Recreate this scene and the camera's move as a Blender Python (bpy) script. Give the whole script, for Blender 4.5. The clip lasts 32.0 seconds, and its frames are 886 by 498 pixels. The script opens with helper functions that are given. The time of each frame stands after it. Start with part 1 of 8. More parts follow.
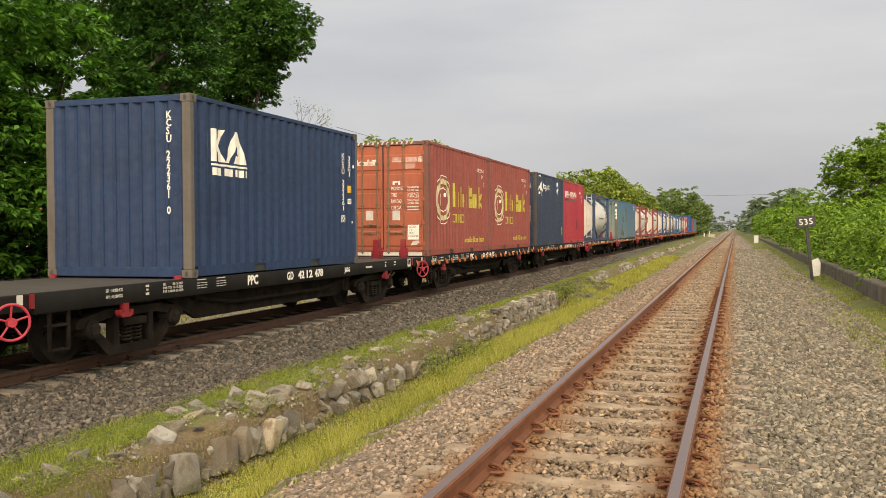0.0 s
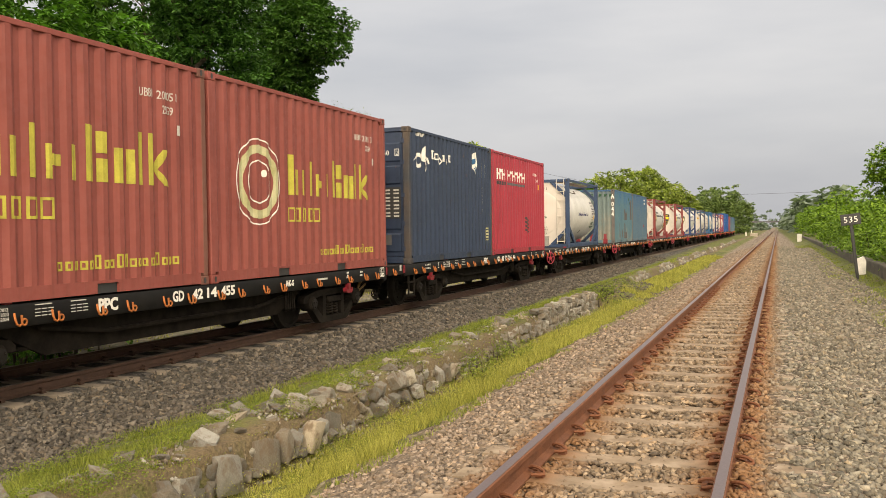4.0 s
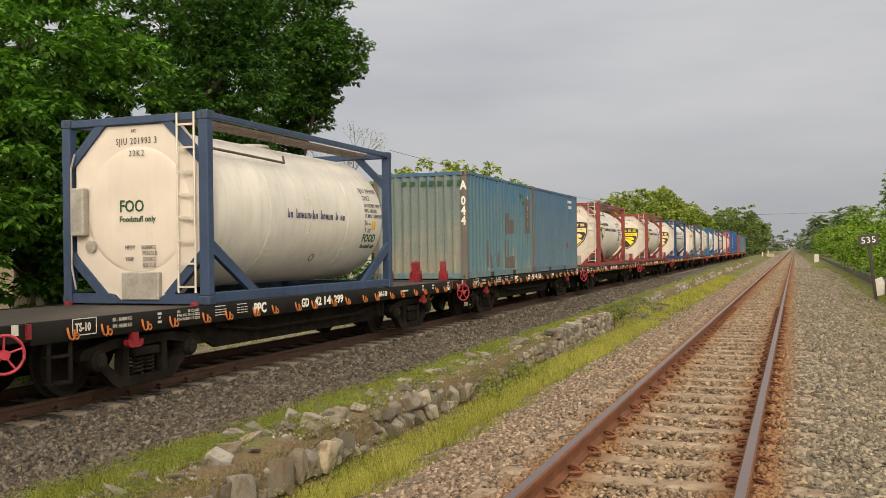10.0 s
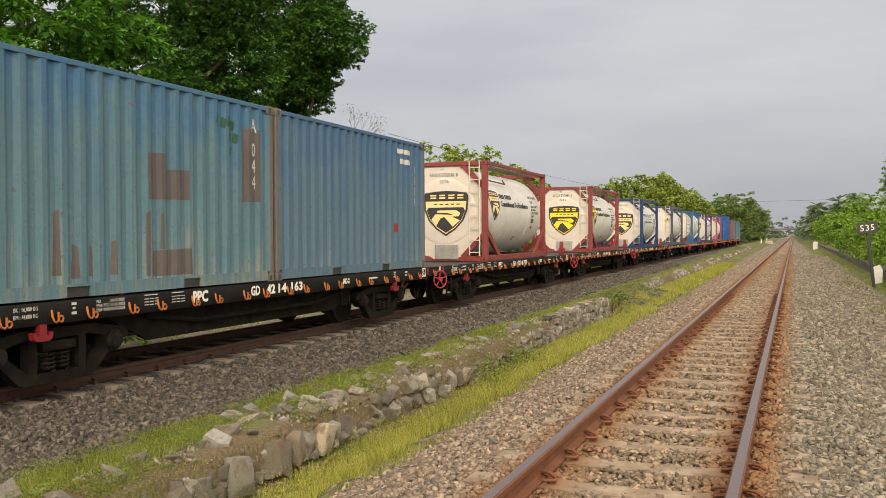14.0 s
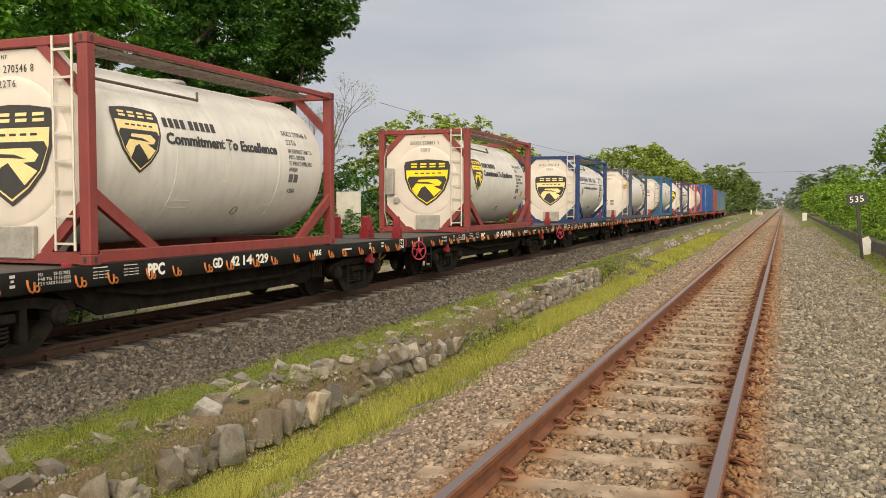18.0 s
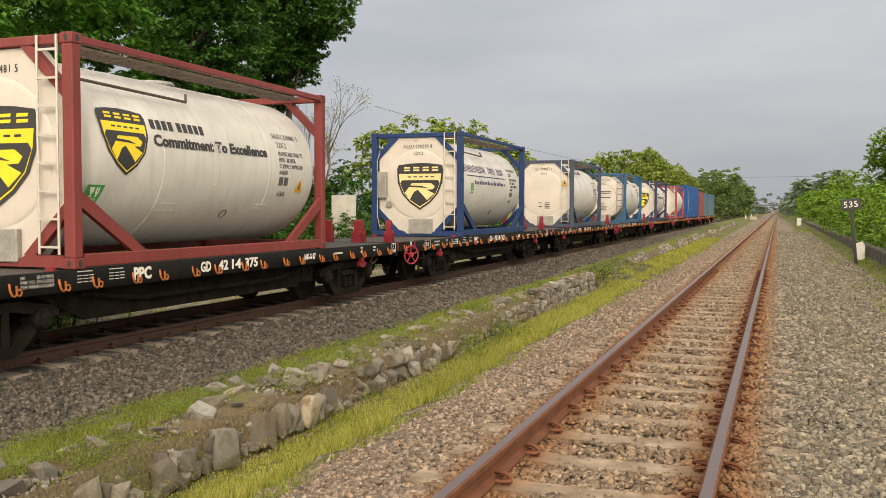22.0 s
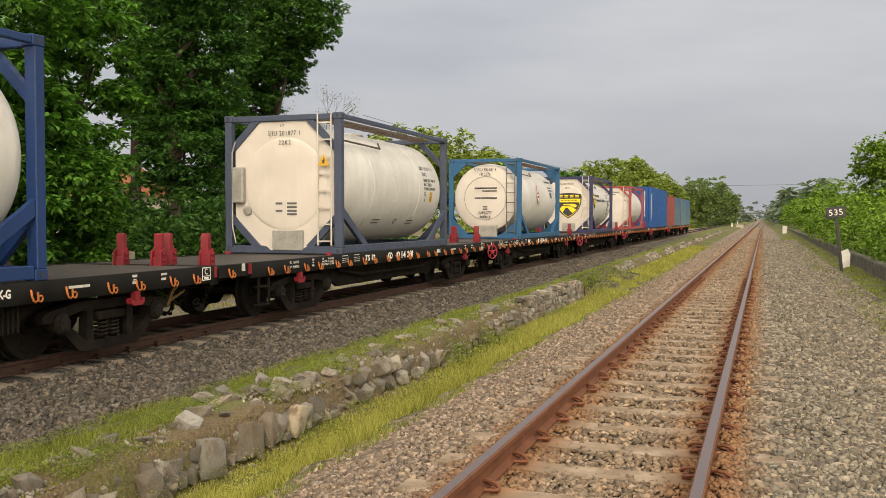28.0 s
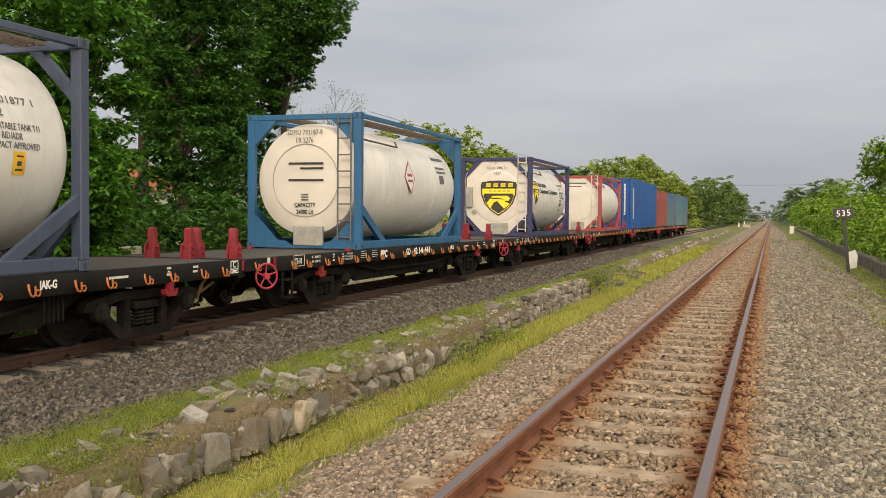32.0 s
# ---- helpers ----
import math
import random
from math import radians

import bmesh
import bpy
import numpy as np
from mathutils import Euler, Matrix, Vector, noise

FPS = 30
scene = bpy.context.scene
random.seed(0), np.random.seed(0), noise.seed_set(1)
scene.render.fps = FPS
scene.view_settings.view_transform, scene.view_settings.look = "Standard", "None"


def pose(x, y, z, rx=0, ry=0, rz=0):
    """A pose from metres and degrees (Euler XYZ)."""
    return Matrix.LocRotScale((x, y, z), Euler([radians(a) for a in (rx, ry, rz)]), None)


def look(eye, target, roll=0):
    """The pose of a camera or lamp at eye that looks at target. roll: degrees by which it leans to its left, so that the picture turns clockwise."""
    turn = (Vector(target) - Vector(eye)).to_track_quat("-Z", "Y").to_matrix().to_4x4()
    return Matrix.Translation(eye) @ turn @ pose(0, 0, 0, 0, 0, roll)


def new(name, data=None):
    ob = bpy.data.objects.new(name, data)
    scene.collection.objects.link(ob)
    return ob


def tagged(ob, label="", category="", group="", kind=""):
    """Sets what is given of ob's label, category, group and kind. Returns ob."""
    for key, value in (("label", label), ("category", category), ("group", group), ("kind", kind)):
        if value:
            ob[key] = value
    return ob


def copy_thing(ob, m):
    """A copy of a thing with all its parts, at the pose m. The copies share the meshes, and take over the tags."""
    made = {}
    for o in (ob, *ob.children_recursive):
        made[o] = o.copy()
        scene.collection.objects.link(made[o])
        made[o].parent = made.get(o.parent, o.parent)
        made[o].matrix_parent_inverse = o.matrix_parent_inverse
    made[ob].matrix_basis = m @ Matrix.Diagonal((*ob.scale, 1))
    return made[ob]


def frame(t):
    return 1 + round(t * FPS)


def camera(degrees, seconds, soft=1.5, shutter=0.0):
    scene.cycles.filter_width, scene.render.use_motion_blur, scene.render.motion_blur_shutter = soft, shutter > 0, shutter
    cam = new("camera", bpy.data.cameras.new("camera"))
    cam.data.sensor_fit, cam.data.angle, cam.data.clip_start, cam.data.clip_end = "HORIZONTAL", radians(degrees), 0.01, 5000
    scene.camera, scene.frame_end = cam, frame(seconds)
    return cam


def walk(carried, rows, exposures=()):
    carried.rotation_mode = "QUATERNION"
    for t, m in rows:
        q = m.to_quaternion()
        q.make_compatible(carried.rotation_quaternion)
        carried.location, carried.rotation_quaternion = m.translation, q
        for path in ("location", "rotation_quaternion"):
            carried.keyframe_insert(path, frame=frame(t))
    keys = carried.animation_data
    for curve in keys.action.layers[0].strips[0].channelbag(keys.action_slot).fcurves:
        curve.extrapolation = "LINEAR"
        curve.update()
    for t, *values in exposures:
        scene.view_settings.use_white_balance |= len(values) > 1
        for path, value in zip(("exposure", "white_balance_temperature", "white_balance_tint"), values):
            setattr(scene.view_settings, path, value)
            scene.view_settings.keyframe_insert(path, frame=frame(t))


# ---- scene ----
import collections
from mathutils import Quaternion

DURATION = 32.0
EYE = Vector((0.0, 0.0, 1.30))


def aim(yaw, pitch, roll):
    """Camera pose at the eye: degrees to the left of the track line, up, and lean."""
    y, p = radians(yaw), radians(pitch)
    way = Vector((-math.sin(y) * math.cos(p), math.cos(y) * math.cos(p), math.sin(p)))
    return look(EYE, EYE + way * 10, roll)


# ---- camera and its path: held by hand, turning a little ----
cam = camera(51.13, DURATION, soft=0.35)
walk(cam, [
    (0, aim(17.285, -1.186, -0.302)), (0.5, aim(17.342, -0.933, -0.422)), (1, aim(18.024, -0.831, -0.542)), (1.5, aim(18.591, -0.885, -0.575)),
    (2, aim(18.86, -0.772, -0.632)), (2.5, aim(18.967, -0.77, -0.784)), (3, aim(19.435, -0.864, -0.851)), (3.5, aim(19.618, -0.958, -0.862)),
    (5.5, aim(20.131, -1.358, -0.924)), (6, aim(20.642, -1.443, -0.951)), (6.5, aim(20.632, -1.541, -0.823)), (7, aim(20.539, -1.594, -0.487)),
    (7.5, aim(20.501, -1.411, -0.543)), (8, aim(20.426, -0.967, -0.591)), (8.5, aim(20.362, -0.513, -0.75)), (9, aim(20.446, -0.08, -0.708)),
    (9.5, aim(20.38, -0.016, -0.733)), (10, aim(20.559, 0.181, -0.772)), (10.5, aim(20.897, 0.293, -0.742)), (11, aim(20.847, 0.432, -0.399)),
    (11.5, aim(20.776, 0.343, -0.296)), (12, aim(20.702, 0.24, -0.282)), (12.5, aim(20.696, 0.035, -0.326)), (13, aim(20.621, -0.258, -0.353)),
    (13.5, aim(20.581, -0.479, -0.24)), (14, aim(20.498, -0.797, -0.286)), (14.5, aim(20.43, -0.964, -0.311)), (16.5, aim(20.158, -1.806, -0.04)),
    (17, aim(20.081, -2.064, -0.06)), (17.5, aim(19.998, -2.428, -0.043)), (18, aim(19.926, -2.66, -0.076)), (18.5, aim(19.879, -2.751, -0.088)),
    (19, aim(19.833, -2.839, -0.086)), (19.5, aim(19.78, -2.948, 0.027)), (20, aim(19.726, -3.024, 0.057)), (20.5, aim(19.66, -2.853, 0.121)),
    (21, aim(19.588, -2.58, 0.165)), (21.5, aim(19.515, -2.54, 0.146)), (22, aim(19.618, -2.42, 0.106)), (22.5, aim(19.62, -2.32, 0.119)),
    (23, aim(19.592, -2.373, 0.165)), (23.5, aim(19.512, -2.287, 0.164)), (24, aim(19.442, -2.365, 0.207)), (24.5, aim(19.348, -2.221, 0.16)),
    (25, aim(19.266, -2.268, 0.14)), (25.5, aim(19.184, -2.193, 0.103)), (27.5, aim(18.924, -1.792, 0.045)), (28, aim(18.853, -1.897, 0.028)),
    (28.5, aim(18.814, -1.997, 0.004)), (29, aim(19.135, -1.965, -0.079)), (29.5, aim(19.169, -1.854, -0.075)), (30, aim(19.353, -1.777, -0.001)),
    (30.5, aim(19.362, -1.764, 0.062)), (31, aim(19.353, -1.855, 0.201)), (31.5, aim(19.294, -1.947, 0.54)), (32, aim(19.229, -2.067, 0.534)),
], exposures=[(0.0, 0.14, 6800, 10), (3.0, 0.17, 6800, 10), (6.0, 0.25, 6750, 10), (7.0, 0.18, 6750, 10), (8.0, 0.18, 6700, 10), (9.0, -0.01, 6700, 10), (11.0, -0.09, 6650, 10), (12.0, -0.01, 6600, 10), (14.0, 0.03, 6550, 10), (19.0, 0.01, 6500, 10), (25.0, -0.03, 6550, 10), (28.0, -0.03, 6550, 10), (30.0, -0.11, 6500, 10), (32.0, -0.03, 6480, 10)])

# ---- world, sun, exposure ----
SUN_EL = radians(32)   # from behind the camera, a little to its right
world = bpy.data.worlds.new("overcast_sky")
scene.world = world
world.use_nodes = True
wn, wl = world.node_tree.nodes, world.node_tree.links
wn.clear()
w_out = wn.new("ShaderNodeOutputWorld")
w_bg = wn.new("ShaderNodeBackground")
w_sky = wn.new("ShaderNodeTexSky")
w_sky.sky_type = "NISHITA"
w_sky.sun_disc = False
w_sky.sun_elevation = SUN_EL
w_sky.sun_rotation = radians(158)
w_sky.dust_density = 4.0
w_tc = wn.new("ShaderNodeTexCoord")
w_map = wn.new("ShaderNodeMapping")
w_map.inputs["Scale"].default_value = (1.0, 1.0, 4.5)
w_noise = wn.new("ShaderNodeTexNoise")
w_noise.inputs["Scale"].default_value = 2.2
w_noise.inputs["Detail"].default_value = 5.0
w_noise.inputs["Roughness"].default_value = 0.5
w_ramp = wn.new("ShaderNodeValToRGB")
w_ramp.color_ramp.elements[0].position = 0.32
w_ramp.color_ramp.elements[0].color = (0.525, 0.545, 0.59, 1)
w_ramp.color_ramp.elements[1].position = 0.72
w_ramp.color_ramp.elements[1].color = (0.735, 0.735, 0.75, 1)
w_sep = wn.new("ShaderNodeSeparateXYZ")
w_h = wn.new("ShaderNodeValToRGB")           # haze towards the horizon, lighter overhead
w_h.color_ramp.elements[0].position = 0.0
w_h.color_ramp.elements[0].color = (0.80, 0.80, 0.815, 1)
w_h.color_ramp.elements[1].position = 0.35
w_h.color_ramp.elements[1].color = (1.0, 1.0, 1.0, 1)
w_mul = wn.new("ShaderNodeMixRGB")
w_mul.blend_type = "MULTIPLY"
w_mul.inputs[0].default_value = 1.0
w_mix = wn.new("ShaderNodeMixRGB")
w_mix.inputs[0].default_value = 0.90
w_skymul = wn.new("ShaderNodeMixRGB")
w_skymul.blend_type = "MULTIPLY"
w_skymul.inputs[0].default_value = 1.0
w_skymul.inputs[2].default_value = (0.12, 0.12, 0.12, 1)
wl.new(w_tc.outputs["Generated"], w_map.inputs[0])
wl.new(w_map.outputs[0], w_noise.inputs[0])
wl.new(w_noise.outputs[0], w_ramp.inputs[0])
wl.new(w_tc.outputs["Generated"], w_sep.inputs[0])
wl.new(w_sep.outputs[2], w_h.inputs[0])
wl.new(w_ramp.outputs[0], w_mul.inputs[1])
wl.new(w_h.outputs[0], w_mul.inputs[2])
wl.new(w_sky.outputs[0], w_skymul.inputs[1])
wl.new(w_skymul.outputs[0], w_mix.inputs[1])
wl.new(w_mul.outputs[0], w_mix.inputs[2])
# the cloud is thinner and brighter round the hidden sun
w_dot = wn.new("ShaderNodeVectorMath")
w_dot.operation = "DOT_PRODUCT"
w_dot.inputs[1].default_value = (math.sin(radians(22)) * math.cos(SUN_EL), -math.cos(radians(22)) * math.cos(SUN_EL), math.sin(SUN_EL))
w_half = wn.new("ShaderNodeMath")
w_half.operation = "MULTIPLY_ADD"
w_half.inputs[1].default_value = 0.5
w_half.inputs[2].default_value = 0.5
w_half.use_clamp = True
w_pow = wn.new("ShaderNodeMath")
w_pow.operation = "POWER"
w_pow.inputs[1].default_value = 2.6
w_gain = wn.new("ShaderNodeMixRGB")
w_gain.blend_type = "ADD"
w_glow = wn.new("ShaderNodeMixRGB")
w_glow.inputs[1].default_value = (0, 0, 0, 1)
w_glow.inputs[2].default_value = (2.45, 2.05, 1.42, 1)
w_gain.inputs[0].default_value = 1.0
wl.new(w_tc.outputs["Generated"], w_dot.inputs[0])
wl.new(w_dot.outputs["Value"], w_half.inputs[0])
wl.new(w_half.outputs[0], w_pow.inputs[0])
wl.new(w_pow.outputs[0], w_glow.inputs[0])
wl.new(w_mix.outputs[0], w_gain.inputs[1])
wl.new(w_glow.outputs[0], w_gain.inputs[2])
wl.new(w_gain.outputs[0], w_bg.inputs[0])
w_bg.inputs[1].default_value = 1.0
wl.new(w_bg.outputs[0], w_out.inputs[0])

sun = new("sun", bpy.data.lights.new("sun", "SUN"))
sun.data.energy = 1.5
sun.data.angle = radians(14)
sun.data.color = (1.0, 0.86, 0.66)
s_from = Vector((math.sin(radians(22)) * math.cos(SUN_EL), -math.cos(radians(22)) * math.cos(SUN_EL), math.sin(SUN_EL)))
sun.matrix_world = look(s_from * 50, (0, 0, 0))
scene.view_settings.exposure = 0.0


# ---- materials ----
def node_mat(name):
    m = bpy.data.materials.new(name)
    m.use_nodes = True
    n, l = m.node_tree.nodes, m.node_tree.links
    b = n["Principled BSDF"]
    return m, n, l, b


def noise_node(n, l, scale, detail=4, rough=0.55, stretch=None, world=False):
    tc = n.new("ShaderNodeTexCoord")
    t = n.new("ShaderNodeTexNoise")
    t.inputs["Scale"].default_value = scale
    t.inputs["Detail"].default_value = detail
    t.inputs["Roughness"].default_value = rough
    if stretch:
        mp = n.new("ShaderNodeMapping")
        mp.inputs["Scale"].default_value = stretch
        l.new(tc.outputs["Object"], mp.inputs[0])
        l.new(mp.outputs[0], t.inputs[0])
    else:
        l.new(tc.outputs["Object"], t.inputs[0])
    return t.outputs[0]


def ramp(n, l, fac, stops):
    r = n.new("ShaderNodeValToRGB")
    e = r.color_ramp.elements
    while len(e) < len(stops):
        e.new(0.5)
    for i, (p, c) in enumerate(stops):
        e[i].position = p
        e[i].color = (*c, 1) if len(c) == 3 else c
    l.new(fac, r.inputs[0])
    return r.outputs[0]


def mix(n, l, fac, a, b, mode="MIX"):
    m = n.new("ShaderNodeMixRGB")
    m.blend_type = mode
    for s, v in ((0, fac), (1, a), (2, b)):
        if isinstance(v, (int, float)):
            m.inputs[s].default_value = v
        elif isinstance(v, tuple):
            m.inputs[s].default_value = (*v, 1)
        else:
            l.new(v, m.inputs[s])
    return m.outputs[0]


def bump(n, l, b, height, strength, dist=0.02):
    k = n.new("ShaderNodeBump")
    k.inputs["Strength"].default_value = strength
    k.inputs["Distance"].default_value = dist
    l.new(height, k.inputs["Height"])
    l.new(k.outputs[0], b.inputs["Normal"])


def k3(c, f):
    return tuple(min(1.0, v * f) for v in c)


def surface(name, col, rough=0.7, metal=0.0, var=0.25, scale=6.0, bmp=0.2, fine=60.0, col2=None, spec=0.5):
    """Plain material with two scales of tone and a fine relief."""
    m, n, l, b = node_mat(name)
    big = noise_node(n, l, scale)
    small = noise_node(n, l, fine, 3)
    c = ramp(n, l, big, [(0.3, k3(col, 1 - var)), (0.7, col2 or k3(col, 1 + var))])
    c = mix(n, l, 0.25, c, ramp(n, l, small, [(0.3, k3(col, 0.6)), (0.7, k3(col, 1.3))]))
    l.new(c, b.inputs["Base Color"])
    b.inputs["Roughness"].default_value = rough
    b.inputs["Metallic"].default_value = metal
    b.inputs["Specular IOR Level"].default_value = spec
    if bmp:
        bump(n, l, b, small, bmp, 0.01)
    return m


def paint(name, col, rust=0.3, dirt=0.3, rough=0.5, fade=None, patches=0.0, rustcol=(0.16, 0.075, 0.04)):
    """Weathered paint on steel: faded tone, vertical streaks, dirt and rust spots."""
    m, n, l, b = node_mat(name)
    big = noise_node(n, l, 0.9, 3)
    streak = noise_node(n, l, 3.0, 5, 0.6, (3.0, 3.0, 0.22))
    spots = noise_node(n, l, 9.0, 6, 0.65)
    c = ramp(n, l, big, [(0.3, k3(col, 0.86)), (0.7, fade or k3(col, 1.14))])
    c = mix(n, l, ramp(n, l, streak, [(0.48, (0, 0, 0)), (0.75, (dirt, dirt, dirt))]), c, k3(col, 0.42))
    if patches:
        pn = noise_node(n, l, 2.6, 5, 0.6, (1.0, 1.6, 0.5))
        c = mix(n, l, ramp(n, l, pn, [(0.42, (0, 0, 0)), (0.62, (patches,) * 3)]), c, fade or k3(col, 1.4))
    c = mix(n, l, ramp(n, l, spots, [(0.64, (0, 0, 0)), (0.72, (rust, rust, rust))]), c, rustcol)
    l.new(c, b.inputs["Base Color"])
    l.new(ramp(n, l, spots, [(0.3, (rough * 0.85,) * 3), (0.75, (min(1, rough * 1.5),) * 3)]), b.inputs["Roughness"])
    bump(n, l, b, spots, 0.12, 0.01)
    return m


def bleached_mat(name, top, middle, low, rust, lean=0.0):
    """Old container paint, bleached and stained from top to bottom in ragged upright streaks."""
    m, n, l, b = node_mat(name)
    tc = n.new("ShaderNodeTexCoord")
    sep = n.new("ShaderNodeSeparateXYZ")
    l.new(tc.outputs["Object"], sep.inputs[0])
    streak = noise_node(n, l, 4.0, 6, 0.7, (4.2, 4.2, 0.14))
    blot = noise_node(n, l, 1.4, 6, 0.65)
    fine = noise_node(n, l, 11.0, 6, 0.7)
    k = n.new("ShaderNodeMath")
    k.operation = "MULTIPLY_ADD"
    l.new(streak, k.inputs[0])
    k.inputs[1].default_value = 3.0
    low_z = n.new("ShaderNodeMath")
    low_z.operation = "MULTIPLY"
    low_z.inputs[1].default_value = 0.55
    l.new(sep.outputs[2], low_z.inputs[0])
    l.new(low_z.outputs[0], k.inputs[2])
    k2 = n.new("ShaderNodeMath")
    k2.operation = "MULTIPLY_ADD"
    l.new(blot, k2.inputs[0])
    k2.inputs[1].default_value = 1.9
    l.new(k.outputs[0], k2.inputs[2])
    mr = n.new("ShaderNodeMapRange")
    mr.inputs[1].default_value = 1.95 + lean
    mr.inputs[2].default_value = 4.45 + lean
    l.new(k2.outputs[0], mr.inputs[0])
    c = ramp(n, l, mr.outputs[0], [(0.08, low), (0.36, middle), (0.62, k3(middle, 0.92)), (0.86, top)])
    c = mix(n, l, ramp(n, l, streak, [(0.60, (0, 0, 0)), (0.74, (0.55, 0.55, 0.55))]), c, rust)
    c = mix(n, l, ramp(n, l, fine, [(0.59, (0, 0, 0)), (0.67, (0.75, 0.75, 0.75))]), c, k3(rust, 0.6))
    c = mix(n, l, 0.35, c, mix(n, l, 1.0, c, ramp(n, l, fine, [(0.3, (0.6, 0.6, 0.6)), (0.6, (1.25, 1.25, 1.25))]), "MULTIPLY"))
    l.new(c, b.inputs["Base Color"])
    b.inputs["Roughness"].default_value = 0.7
    bump(n, l, b, fine, 0.15, 0.01)
    return m


def leaf_mat(name, lo, hi, trans=0.35):
    m, n, l, b = node_mat(name)
    g = n.new("ShaderNodeNewGeometry")
    c = ramp(n, l, g.outputs["Random Per Island"], [(0.0, lo), (0.6, hi), (1.0, k3(hi, 1.35))])
    big = noise_node(n, l, 0.5, 2)
    c = mix(n, l, 1.0, c, ramp(n, l, big, [(0.35, (0.75, 0.78, 0.7)), (0.7, (1.0, 1.0, 1.0))]), "MULTIPLY")
    l.new(c, b.inputs["Base Color"])
    b.inputs["Roughness"].default_value = 0.55
    b.inputs["Specular IOR Level"].default_value = 0.3
    t = n.new("ShaderNodeBsdfTranslucent")
    l.new(mix(n, l, 1.0, c, (1.0, 1.15, 0.6), "MULTIPLY"), t.inputs[0])
    ms = n.new("ShaderNodeMixShader")
    ms.inputs[0].default_value = trans
    l.new(b.outputs[0], ms.inputs[1])
    l.new(t.outputs[0], ms.inputs[2])
    l.new(ms.outputs[0], n["Material Output"].inputs[0])
    return m


def rail_stain(n, l):
    """1 beside the two rusty rails, falling off raggedly across the track."""
    tc = n.new("ShaderNodeTexCoord")
    sep = n.new("ShaderNodeSeparateXYZ")
    l.new(tc.outputs["Object"], sep.inputs[0])

    def math2(op, a, b):
        k = n.new("ShaderNodeMath")
        k.operation = op
        for i, v in ((0, a), (1, b)):
            if isinstance(v, (int, float)):
                k.inputs[i].default_value = v
            else:
                l.new(v, k.inputs[i])
        return k.outputs[0]
    x = math2("SUBTRACT", sep.outputs[0], math2("MULTIPLY", sep.outputs[1], 0.0044))
    d = math2("ABSOLUTE", math2("SUBTRACT", math2("ABSOLUTE", math2("ADD", x, 0.855), 0.0), 0.57), 0.0)
    d = math2("ADD", d, math2("MULTIPLY", noise_node(n, l, 5.0, 4, 0.6), 0.36))
    return ramp(n, l, d, [(0.28, (1, 1, 1)), (0.52, (0.0, 0.0, 0.0))])


def stone_mat(name, lo, hi, stain=None, bmp=0.5, rails=False):
    """Broken stone, each piece of its own tone."""
    m, n, l, b = node_mat(name)
    g = n.new("ShaderNodeNewGeometry")
    oi = n.new("ShaderNodeObjectInfo")
    add = n.new("ShaderNodeMath")
    add.operation = "ADD"
    l.new(g.outputs["Random Per Island"], add.inputs[0])
    l.new(oi.outputs["Random"], add.inputs[1])
    fr = n.new("ShaderNodeMath")
    fr.operation = "FRACT"
    l.new(add.outputs[0], fr.inputs[0])
    c = ramp(n, l, fr.outputs[0], [(0.0, lo), (0.55, tuple((a + d) / 2 for a, d in zip(lo, hi))), (0.88, k3(hi, 1.10)), (0.96, k3(hi, 1.3)), (1.0, k3(hi, 1.55))])
    hue = n.new("ShaderNodeMath")
    hue.operation = "MULTIPLY"
    hue.inputs[1].default_value = 13.7
    l.new(fr.outputs[0], hue.inputs[0])
    hf = n.new("ShaderNodeMath")
    hf.operation = "FRACT"
    l.new(hue.outputs[0], hf.inputs[0])
    c = mix(n, l, 1.0, c, ramp(n, l, hf.outputs[0], [(0.0, (0.95, 1.0, 1.05)), (0.5, (1.0, 1.0, 1.0)), (0.8, (1.06, 1.0, 0.9)), (1.0, (1.16, 1.02, 0.84))]), "MULTIPLY")
    sp = noise_node(n, l, 25, 5, 0.65)
    c = mix(n, l, 0.3, c, ramp(n, l, sp, [(0.3, k3(lo, 0.7)), (0.7, k3(hi, 1.2))]))
    if stain:
        big = noise_node(n, l, 2.3, 5, 0.65)
        c = mix(n, l, ramp(n, l, big, [(0.48, (0.0, 0.0, 0.0)), (0.64, (0.75, 0.75, 0.75))]), c, stain)
    if rails:
        c = mix(n, l, rail_stain(n, l), c, mix(n, l, 0.7, c, (0.235, 0.105, 0.036)))
    l.new(c, b.inputs["Base Color"])
    b.inputs["Roughness"].default_value = 0.9
    bump(n, l, b, sp, bmp, 0.02)
    return m


